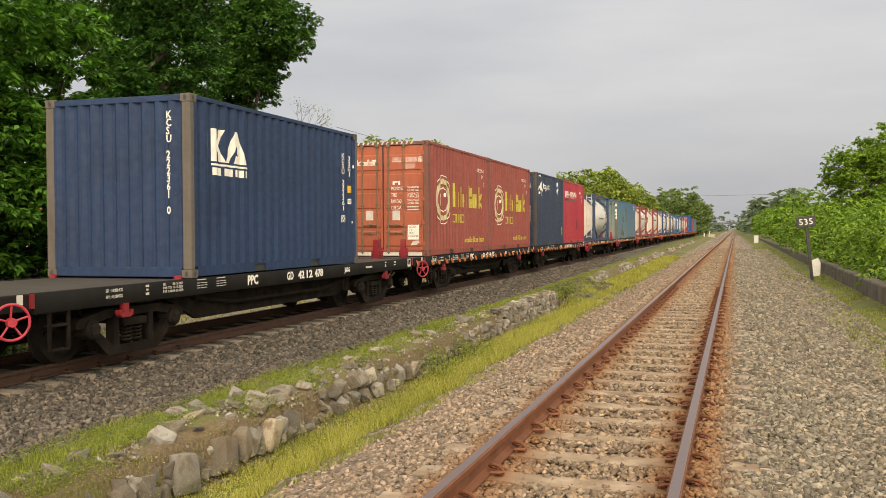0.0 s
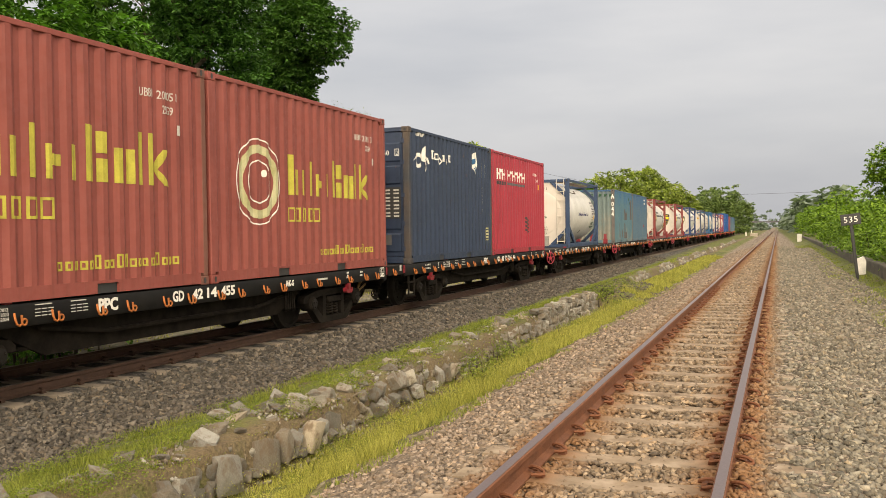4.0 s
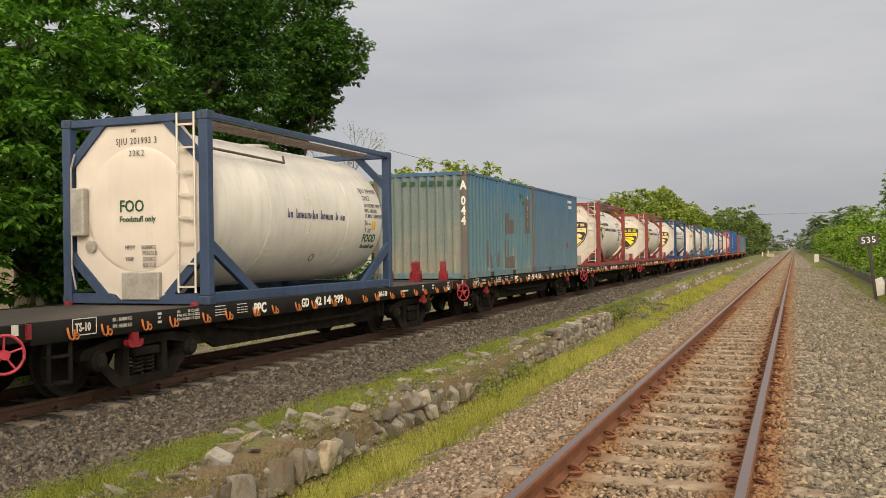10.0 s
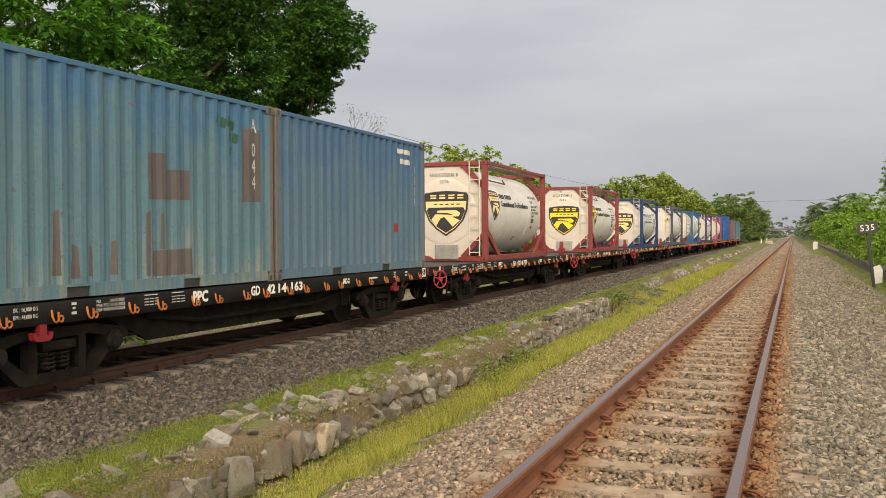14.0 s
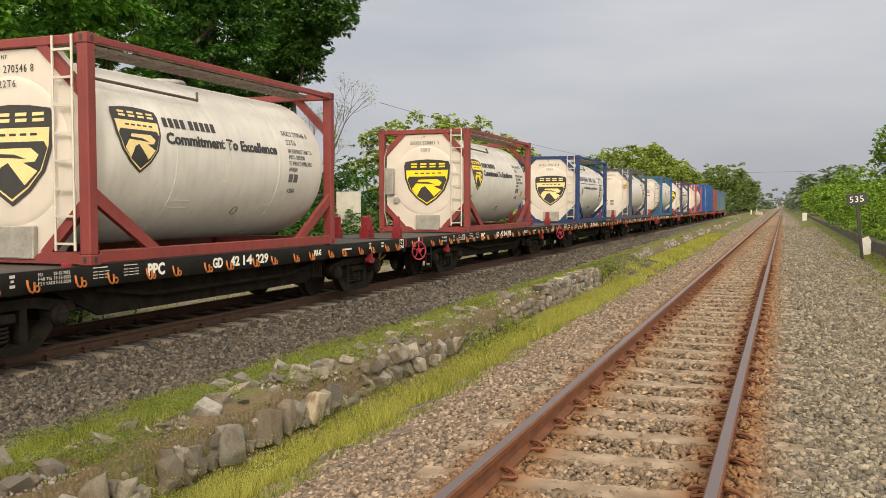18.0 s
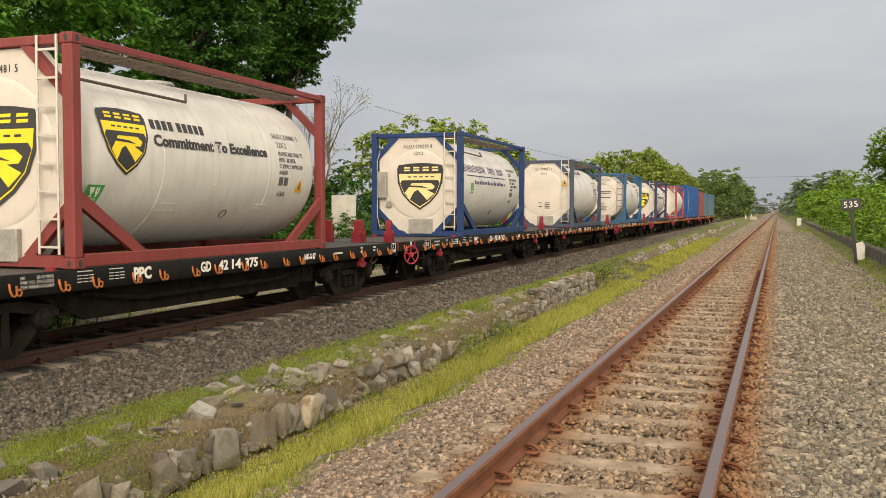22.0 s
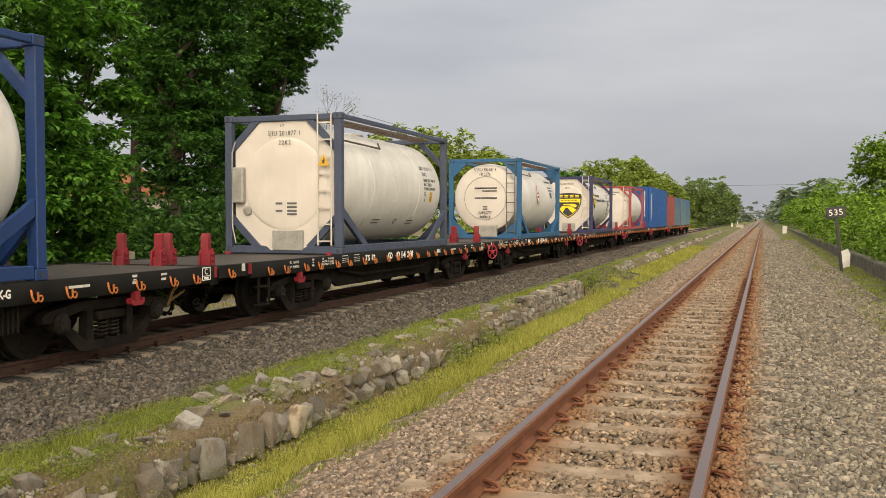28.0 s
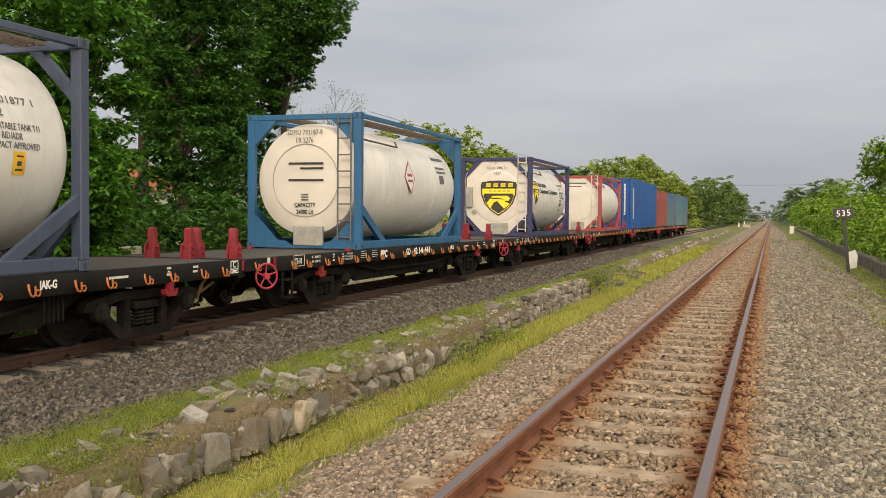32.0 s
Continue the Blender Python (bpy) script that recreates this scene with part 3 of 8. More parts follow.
CHIP = np.array([(1, 0, 0), (-1, 0, 0), (0, 1, 0), (0, -1, 0), (0, 0, 1), (0, 0, -1)], float)
CHIP_F = np.array([(0, 2, 4), (2, 1, 4), (1, 3, 4), (3, 0, 4), (2, 0, 5), (1, 2, 5), (3, 1, 5), (0, 3, 5)])


def chips(name, pos, size, material, rng, lie=0.9):
    """Many sharp-edged crushed stones in one mesh, eight faces each."""
    n = len(pos)
    loc = CHIP[None] * rng.uniform(0.7, 1.15, (n, 6, 1)) + rng.uniform(-0.42, 0.42, (n, 6, 3))
    loc = loc * np.stack([size, size * rng.uniform(0.65, 1.0, n), size * rng.uniform(0.5, 0.85, n)], 1)[:, None] * 0.62
    v = np.einsum("nij,nkj->nki", rot_mats(n, rng), loc) * np.array((1, 1, lie)) + pos[:, None]
    f = CHIP_F[None] + (np.arange(n) * 6)[:, None, None]
    return fast_mesh(name, v.reshape(-1, 3), f.reshape(-1, 3), material)


def stones(name, pos, size, material, rng, flat=0.7):
    """Many angular broken stones in one mesh."""
    n = len(pos)
    loc = CUBE[None] * rng.uniform(0.45, 1.0, (n, 8, 1)) * rng.uniform(0.8, 1.2, (n, 8, 3))
    loc = loc * np.stack([size, size * rng.uniform(0.6, 1.0, n), size * flat * rng.uniform(0.6, 1.0, n)], 1)[:, None] * 0.5
    v = np.einsum("nij,nkj->nki", rot_mats(n, rng), loc) + pos[:, None]
    f = CUBE_F[None] + (np.arange(n) * 8)[:, None, None]
    return fast_mesh(name, v.reshape(-1, 3), f.reshape(-1, 4), material)


LEAF = np.array([(0, 0, 0), (0.42, 0.28, 0.05), (1.0, 0, -0.05), (0.42, -0.28, 0.05)], float)


def leaves(name, pos, size, material, rng, up=0.6, slim=1.0):
    """Single folded leaves at the points, tilted at random but mostly lying."""
    n = len(pos)
    d = rng.normal(size=(n, 3))
    d[:, 2] = d[:, 2] * 0.6 - 0.25
    d /= np.linalg.norm(d, axis=1)[:, None]
    u = rng.normal(size=(n, 3)) * (1 - up) + np.array((0, 0, up))
    s = np.cross(u, d)
    s /= np.linalg.norm(s, axis=1)[:, None] + 1e-9
    nn = np.cross(d, s)
    loc = LEAF[None] * size[:, None, None] * np.array((1, slim, 1))
    v = loc[..., :1] * d[:, None] + loc[..., 1:2] * s[:, None] + loc[..., 2:] * nn[:, None] + pos[:, None]
    f = np.arange(n * 4).reshape(n, 4)
    return fast_mesh(name, v.reshape(-1, 3), f, material)


def whorls(rng, c, r, per, fan=7, flat=0.62):
    """Places and directions of leaves: twig tips over the upper side of each clump, each with a whorl of leaves."""
    n, k = len(c), max(1, per // fan)
    d = rng.normal(size=(n, k, 3))
    d[..., 2] = np.abs(d[..., 2]) - 0.45
    d /= np.linalg.norm(d, axis=2)[..., None]
    tip = c[:, None] + d * (np.asarray(r)[:, None, None] * rng.uniform(0.45, 1.05, (n, k, 1))) * np.array((1, 1, flat))
    a = rng.uniform(0, 6.283, (n, k, 1)) + np.arange(fan) * 6.283 / fan + rng.normal(size=(n, k, fan)) * 0.3
    way = np.stack([np.cos(a), np.sin(a), rng.uniform(-1.15, 0.1, a.shape)], 3) + d[:, :, None] * 0.5
    way /= np.linalg.norm(way, axis=3)[..., None]
    pos = np.broadcast_to(tip[:, :, None], way.shape) + rng.normal(size=way.shape) * 0.02
    return pos.reshape(-1, 3), way.reshape(-1, 3)


def fan_leaves(name, pos, way, size, material, rng, slim=1.0):
    """Single folded leaves from the points along their directions, their faces mostly upwards."""
    n = len(pos)
    u = rng.normal(size=(n, 3)) * 0.38 + np.array((0, 0, 1))
    s = np.cross(u, way)
    s /= np.linalg.norm(s, axis=1)[:, None] + 1e-9
    nn = np.cross(way, s)
    loc = LEAF[None] * size[:, None, None] * np.array((1, slim, 1))
    v = loc[..., :1] * way[:, None] + loc[..., 1:2] * s[:, None] + loc[..., 2:] * nn[:, None] + pos[:, None]
    return fast_mesh(name, v.reshape(-1, 3), np.arange(n * 4).reshape(n, 4), material)


SMALL_PRINT = set()


def lettering(parent, text, size, m, material, squeeze=1.0, name="lettering", align="LEFT", gap=1.0, bold=0.0, width=0.0, slant=0.0):
    """Painted writing: upright letters in the local xz plane of m, facing -y."""
    cu = bpy.data.curves.new(name, "FONT")
    cu.body, cu.size, cu.align_x, cu.extrude, cu.space_line = text, size, align, 0.0015, 0.9
    cu.space_character, cu.offset = gap, bold
    cu.resolution_u = 2
    tmp = bpy.data.objects.new("tmp", cu)
    me = bpy.data.meshes.new_from_object(tmp)
    bpy.data.objects.remove(tmp)
    bpy.data.curves.remove(cu)
    me.name = name
    if width:
        xs = [v.co.x for v in me.vertices]
        squeeze = width / (max(xs) - min(xs))
    if slant:
        me.transform(Matrix(((1, slant, 0, 0), (0, 1, 0, 0), (0, 0, 1, 0), (0, 0, 0, 1))))
    me.transform(pose(0, 0, 0, 90) @ Matrix.Diagonal((squeeze, 1, 1, 1)))
    me.materials.clear()
    me.materials.append(M[material])
    ob = part(name, me, None, parent, "", m)
    if size < 0.11 and len(text) > 1:      # small print stays one piece
        tagged(ob, kind="stuff")
        SMALL_PRINT.add(me.name)
    return ob


def split_letters():
    """Makes each letter of the larger writing a part of its own."""
    done = {}
    for ob in [o for o in bpy.data.objects if o.name.startswith("lettering") and o.type == "MESH" and o.get("kind") != "stuff"]:
        me = ob.data
        if me.name in SMALL_PRINT:
            tagged(ob, kind="stuff")
            continue
        if me.name not in done:
            root = list(range(len(me.vertices)))

            def find(i):
                while root[i] != i:
                    root[i] = root[root[i]]
                    i = root[i]
                return i
            for p in me.polygons:
                vs = list(p.vertices)
                for v in vs[1:]:
                    root[find(v)] = find(vs[0])
            groups = collections.defaultdict(list)
            for p in me.polygons:
                groups[find(p.vertices[0])].append(list(p.vertices))
            pieces = []
            for polys in groups.values() if len(groups) > 1 else []:
                ids = sorted({v for p in polys for v in p})
                at = {v: i for i, v in enumerate(ids)}
                lm = bpy.data.meshes.new("letter")
                lm.from_pydata([tuple(me.vertices[v].co) for v in ids], [], [[at[v] for v in p] for p in polys])
                lm.materials.append(me.materials[0])
                pieces.append(lm)
            done[me.name] = pieces
        if done[me.name]:
            for lm in done[me.name]:
                k = new("letter", lm)
                k.parent = ob.parent
                k.matrix_basis = ob.matrix_basis.copy()
            bpy.data.objects.remove(ob)


def bars(parent, rows, m, material, name="marking"):
    """Plain bars (x, z, length, height) in the local xz plane of m, facing -y, each its own part."""
    out = []
    for x, z, w, h in rows:
        out.append(part(name, Geo().box(0, w, -0.002, 0.002, 0, h), material, parent, "", m @ pose(x, 0, z)))
    return out


def hollow(parent, w, h, t, m, material, name="letter_shape"):
    """A letter-like ring: a rectangle with a rectangular hole."""
    o = [(0, 0), (w, 0), (w, h), (0, h)]
    i = [(t, t), (w - t, t), (w - t, h - t), (t, h - t)]
    vs = [(x, y, z) for y in (-0.002, 0.002) for x, z in o + i]
    fs = [(b + k, b + (k + 1) % 4, b + 4 + (k + 1) % 4, b + 4 + k) for b in (0, 8) for k in range(4)]
    fs += [(k, (k + 1) % 4, 8 + (k + 1) % 4, 8 + k) for k in range(4)] + [(4 + k, 4 + (k + 1) % 4, 12 + (k + 1) % 4, 12 + k) for k in range(4)]
    return part(name, Geo().add(vs, fs), material, parent, "", m)


def flat_shape(parent, poly, m, material, name="emblem", t=0.002):
    """A flat painted shape: an outline in the local xz plane of m."""
    return part(name, Geo().prism(poly, "y", -t, t), material, parent, "", m)


# ---- ground, one sheet to the horizon ----
SHEAR = 0.0044                 # the near track draws away a little from the far one
PROFILE = [(-3000, -2.0), (-60, -1.4), (-25, -1.0), (-14, -0.85), (-11.2, -0.85), (-9.7, -0.46), (-7.58, -0.45), (-7.38, -0.505), (-7.1, -0.53), (-5.9, -0.66),
           (-5.2, -0.58), (-4.5, -0.47), (-4.25, -0.53), (-4.02, -0.83), (-3.6, -0.86), (-3.3, -0.64), (-1.95, -0.19), (-1.72, -0.150), (-1.50, -0.125), (-1.36, -0.180), (-0.34, -0.180),
           (-0.22, -0.125), (0.0, -0.148), (0.45, -0.16), (1.5, -0.28), (2.3, -0.24), (2.6, -0.20), (3.2, 0.05), (8, 0.3), (40, 0.2), (3000, -1.0)]


def lane(y):
    return SHEAR * min(max(y, 0.0), 150.0)


PX, PZ = [p[0] for p in PROFILE], [p[1] for p in PROFILE]


def wall_x(y):
    """Where the face of the old ditch wall stands; it draws away a little from the near track."""
    return -4.20 - 0.26 * np.clip((y - 5.0) / 13.0, 0, 1) + 0.06 * np.clip((y - 24.0) / 6.0, 0, 1)


def bank_z(y):
    """Height of the bank behind the wall."""
    return np.interp(y, (0, 15, 24.2, 25, 30, 31.5, 70, 120), (-0.42, -0.41, -0.38, -0.38, -0.32, -0.27, -0.27, -0.36))


def ditch_z(y):
    """Height of the ditch at the foot of the wall; a stony crossing fills it for some metres."""
    return np.interp(y, (0, 24.0, 25.2, 30, 31.5, 70, 120), (-0.82, -0.80, -0.45, -0.42, -0.55, -0.52, -0.46))


def ground_at(x, y):
    """Height of the ground at many places."""
    x, y = np.asarray(x, float), np.asarray(y, float)
    ln = SHEAR * np.clip(y, 0.0, 150.0)
    k = np.where(x < 1.6, ln * np.clip((x + 4.6) / 1.2, 0, 1), ln * np.clip(1 - (x - 1.6), 0, None))
    z = np.interp(x - k, PX, PZ)
    w, top, low = wall_x(y), bank_z(y), ditch_z(y)
    knots = ((-5.9 + 0 * w, -0.66 + 0 * w), (w - 0.35, top), (w - 0.05, top - 0.03), (w + 0.04, low), (w + 0.55, low - 0.02), (-3.3 + ln, -0.64 + 0 * w))
    for (xa, za), (xb, zb) in zip(knots, knots[1:]):
        inside = (x > xa) & (x <= xb)
        z = np.where(inside, za + (zb - za) * (x - xa) / (xb - xa), z)
    return z


def gz(x, y):
    """Height of the ground."""
    return float(ground_at(x, y))


def build_ground():
    xs = sorted({p[0] for p in PROFILE} | {round(-14 + 0.25 * i, 2) for i in range(70)} | {round(-4.75 + 0.05 * i, 2) for i in range(18)} | {-400, -150, -90, -40, -19, 5, 6, 12, 20, 80, 200, 600})
    ys, y = [-80.0, -40.0, -20.0, -8.0, 0.0], 2.0
    while y < 60:
        ys.append(y)
        y += 0.2 if y < 25 else 0.8
    ys += [65, 72, 80, 90, 100, 115, 130, 150, 180, 220, 280, 360, 500, 800, 1500, 3000]
    v, nx = [], len(xs)
    for yy in ys:
        heights = ground_at(xs, [yy] * nx)
        for xx, z in zip(xs, heights):
            if -11 < xx < 3 and 0 < yy < 60:
                rough = 0.05 if -4.9 < xx < -3.8 else 0.05 if -5.9 < xx < -2.6 else 0.02
                if -1.6 < xx - lane(yy) < -0.1 or -9.6 < xx < -7.3:
                    rough = 0.006
                z += (noise.noise((xx * 2.1, yy * 2.1, 0)) + 0.5 * noise.noise((xx * 6, yy * 6, 3))) * rough
            v.append((xx, yy, z))
    q = [(j * nx + i, j * nx + i + 1, (j + 1) * nx + i + 1, (j + 1) * nx + i) for j in range(len(ys) - 1) for i in range(nx - 1)]
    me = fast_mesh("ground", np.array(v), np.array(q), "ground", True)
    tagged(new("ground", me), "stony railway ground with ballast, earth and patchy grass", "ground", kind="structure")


build_ground()


# ---- the two tracks ----
def rail_outline(x0, top):
    """Flat-bottomed rail, 0.14 high; a closed outline of (x, z)."""
    h = [(-0.055, -0.140), (0.055, -0.140), (0.055, -0.128), (0.012, -0.110), (0.009, -0.045), (0.034, -0.034), (0.035, -0.006),
         (0.029, 0.0), (-0.029, 0.0), (-0.035, -0.006), (-0.034, -0.034), (-0.009, -0.045), (-0.012, -0.110), (-0.055, -0.128)]
    return [(x0 + a, top + b) for a, b in h]


def clip_mesh():
    """Bent spring clip that holds the rail, with its shoulder."""
    pts = [(0.075, 0.05, 0.012), (0.03, 0.052, 0.022), (0.0, 0.045, 0.03), (-0.008, 0.02, 0.05), (0.02, 0.0, 0.066), (0.06, -0.012, 0.060), (0.092, -0.03, 0.040), (0.098, -0.05, 0.024),
           (0.07, -0.062, 0.018), (0.02, -0.058, 0.016)]
    g = Geo().tube([(x * 0.95, y * 0.9, z * 0.74) for x, y, z in pts], 0.0105, 6)
    g.prism([(0.035, -0.02), (0.085, -0.02), (0.075, 0.022), (0.045, 0.026)], "y", -0.028, 0.03)
    return g.mesh("rail_clip", True)


def build_track(name, label, xc, top, y0, y1, rusty, nclips, lean=0.0):
    tr = thing(name, label, "railway track", kind="structure")
    turn = pose(xc, 0, top, 0, 0, -math.degrees(lean))
    tr.matrix_basis = turn
    rail_m, head_m = ("rust", "railtop") if rusty else ("darkrail", "railtop2")
    for sx in (-0.5685, 0.5685):
        r = part("rail", Geo().prism(rail_outline(sx, 0), "y", y0, y1), rail_m, tr)
        part("rail_head", Geo().box(sx - 0.027, sx + 0.027, y0, y1, -0.001, 0.0025), head_m, r, "worn bare running surface")
        if rusty and sx > 0:
            part("fish_plate", Geo().box(sx + 0.012, sx + 0.032, 18.6, 19.4, -0.11, -0.04), "rust", r)
    sl = Geo().prism([(-1.0, -0.30), (1.0, -0.30), (0.98, -0.142), (0.42, -0.142), (0.34, -0.150), (-0.34, -0.150), (-0.42, -0.142), (-0.98, -0.142)],
                     "y", -0.11, 0.11)
    sm = sl.mesh("sleeper")
    sm.materials.append(M["concrete_rusty" if rusty else "sleeper2"])
    cm = clip_mesh()
    cm.materials.append(M["rust" if rusty else "darkrail"])
    i, y = 0, 4.05 - 0.6 * 16
    rng = random.Random(3)
    while y < y1 and i < 255:
        s = new("sleeper", sm)
        s.parent = tr
        s.matrix_basis = pose(rng.uniform(-0.015, 0.015), y, rng.uniform(-0.006, 0.004), 0, 0, rng.uniform(-0.7, 0.7))
        if 16 <= i < nclips + 16:
            for sx in (-0.5685, 0.5685):
                for sd in (-1, 1):
                    c = new("rail_clip", cm)
                    c.parent = tr
                    c.matrix_basis = pose(sx + sd * 0.045, y + rng.uniform(-0.01, 0.01), -0.128, 0, 0, 0 if sd > 0 else 180)
        y += 0.60
        i += 1
    return tr


NEAR_X, FAR_X, FAR_TOP = -0.855, -8.42, -0.30
build_track("track_1", "rust-stained railway track on concrete sleepers", NEAR_X, 0.0, -30, 900, True, 32, SHEAR)
build_track("track_2", "dark railway track on concrete sleepers in grey ballast", FAR_X, FAR_TOP, -60, 900, False, 14)


def scatter(x0, x1, y0, y1, n, power=1.0, rng=RNG):
    """Random places on the ground, denser towards the camera."""
    u = rng.uniform(0, 1, n) ** power
    y = y0 + (y1 - y0) * u
    x = rng.uniform(x0, x1, n)
    return x, y


def build_ballast():
    jobs = [("ballast_tan", -3.5, -1.55, 3.8, 70, 36000, "tan crushed stone ballast beside the rusty track"),
            ("ballast_rust", -1.60, -0.10, 3.8, 70, 30000, "rust-stained crushed stone between the rails"),
            ("ballast_mix", -0.15, 2.1, 4.4, 70, 40000, "tan and grey crushed stone on the track shoulder"),
            ("ballast_grey", -7.5, -5.55, 4.4, 60, 36000, "grey crushed stone ballast of the far track")]
    for mat, x0, x1, y0, y1, n, label in jobs:
        x, y = scatter(x0, x1, y0, y1, n, 3.0)
        keep = np.ones(n, bool)
        ph = np.abs(((y - 4.05) / 0.6 + 0.5) % 1.0 - 0.5) * 0.6
        if mat == "ballast_rust":           # the sleepers stay bare but for a few stones
            keep = (ph > 0.085) | (RNG.uniform(0, 1, n) < 0.16)
        if mat == "ballast_tan":
            edge = -3.22 + 0.30 * np.array([noise.noise((0, b * 0.9, 5)) for b in y])
            keep = (x > edge) & ((np.abs(x + 1.80) > 0.16) | (ph > 0.10) | (RNG.uniform(0, 1, n) < 0.3))
        if mat == "ballast_mix":
            keep = (np.abs(x - 0.09) > 0.15) | (ph > 0.10) | (RNG.uniform(0, 1, n) < 0.15)
        if mat == "ballast_grey":
            edge = -5.85 - 0.012 * (y - 6) + 0.4 * np.array([noise.noise((0, b * 0.7, 9)) for b in y])
            keep = x < edge
        x, y = x[keep], y[keep]
        x = x + (SHEAR * y if x0 > -4 else 0)
        z = ground_at(x, y)
        if mat == "ballast_rust":
            z = z + 0.016
        size = RNG.uniform(0.026, 0.066, len(x)) * (1 + 0.022 * (y - 4)) * {"ballast_grey": 1.2, "ballast_mix": 1.0}.get(mat, 1.0)
        me = chips("ballast", np.stack([x, y, z + size * 0.06], 1), size, mat, RNG, {"ballast_grey": 0.9, "ballast_mix": 0.85}.get(mat, 0.72))
        tagged(new("ballast", me), label, "ballast", kind="stuff")
    x, y = RNG.uniform(-5.7, -3.0, 2600), 25.0 + RNG.uniform(0, 1, 2600) * 5.6
    me = chips("ballast", np.stack([x, y, ground_at(x, y)], 1), RNG.uniform(0.04, 0.10, 2600), "ballast_grey", RNG)
    tagged(new("ballast", me), "grey stones of a rough crossing over the ditch", "ballast", kind="stuff")


build_ballast()


# ---- the train ----
PITCH = 13.4176               # from wagon to wagon
DECK = 0.94                   # container floor above the rail


def train_shift(t):
    """How far the train has come at t seconds: it slows down a little."""
    u = t - 16.0
    return 1.6683 + 3.5303 * u - 0.0197 * u * u + 0.0004 * u ** 3


def wagon_pose(n, t, y=0.0, z=0.0):
    return pose(FAR_X, (n - 5) * PITCH - train_shift(t) + y, FAR_TOP + z)


MOVING = []                   # (thing, wagon number, y on the wagon, z above the rail)
WHEELSETS = []                # (part, wagon number, y, z)
AXLES = (1.55, 3.25, 10.0, 11.7)
WHEEL_R = 0.42
FACE_X = pose(0, 0, 0, 0, 0, 90)      # turns writing that faces -y to face +x


def on_side(x, y, z):
    """Place for writing on a face that looks to +x; its local x runs to +y."""
    return pose(x, y, z, 0, 0, 90)


def hook_mesh():
    """Lashing hook welded to the sill: a bent bar with an eye."""
    g = Geo()
    g.tube([(0.0, -0.07, 0.085), (0.018, -0.072, 0.01), (0.024, -0.055, -0.05), (0.024, -0.01, -0.07), (0.024, 0.025, -0.045), (0.022, 0.022, 0.055)], 0.0145, 6)
    ring = [(0.024, 0.062 + 0.038 * math.cos(a), -0.03 + 0.038 * math.sin(a)) for a in [i * math.pi / 4 for i in range(9)]]
    g.tube(ring, 0.013, 6)
    me = g.mesh("tie_hook", True)
    me.transform(Matrix.Diagonal((0.9, 0.86, 0.86, 1)))
    me.materials.append(M["orange"])
    return me


def side_frame(g, s):
    """Cast side frame of a three-piece bogie, at side s (x = s * 1.0), about the bogie's centre."""
    x0, x1 = (s * 0.93, s * 1.05)
    x0, x1 = min(x0, x1), max(x0, x1)
    upper = [(-1.12, 0.50), (-1.05, 0.56), (-0.55, 0.64), (0.55, 0.64), (1.05, 0.56), (1.12, 0.50), (1.12, 0.44), (0.95, 0.44), (0.52, 0.53),
             (-0.52, 0.53), (-0.95, 0.44), (-1.12, 0.44)]
    g.prism(upper, "x", x0, x1)
    lower = [(-0.98, 0.47), (-0.80, 0.45), (-0.42, 0.17), (0.42, 0.17), (0.80, 0.45), (0.98, 0.47), (0.56, 0.09), (0.48, 0.06), (-0.48, 0.06), (-0.56, 0.09)]
    g.prism(lower, "x", x0, x1)
    for c in (-0.36, 0.36):
        g.prism([(c - 0.06, 0.12), (c + 0.06, 0.12), (c + 0.05, 0.58), (c - 0.05, 0.58)], "x", x0, x1)


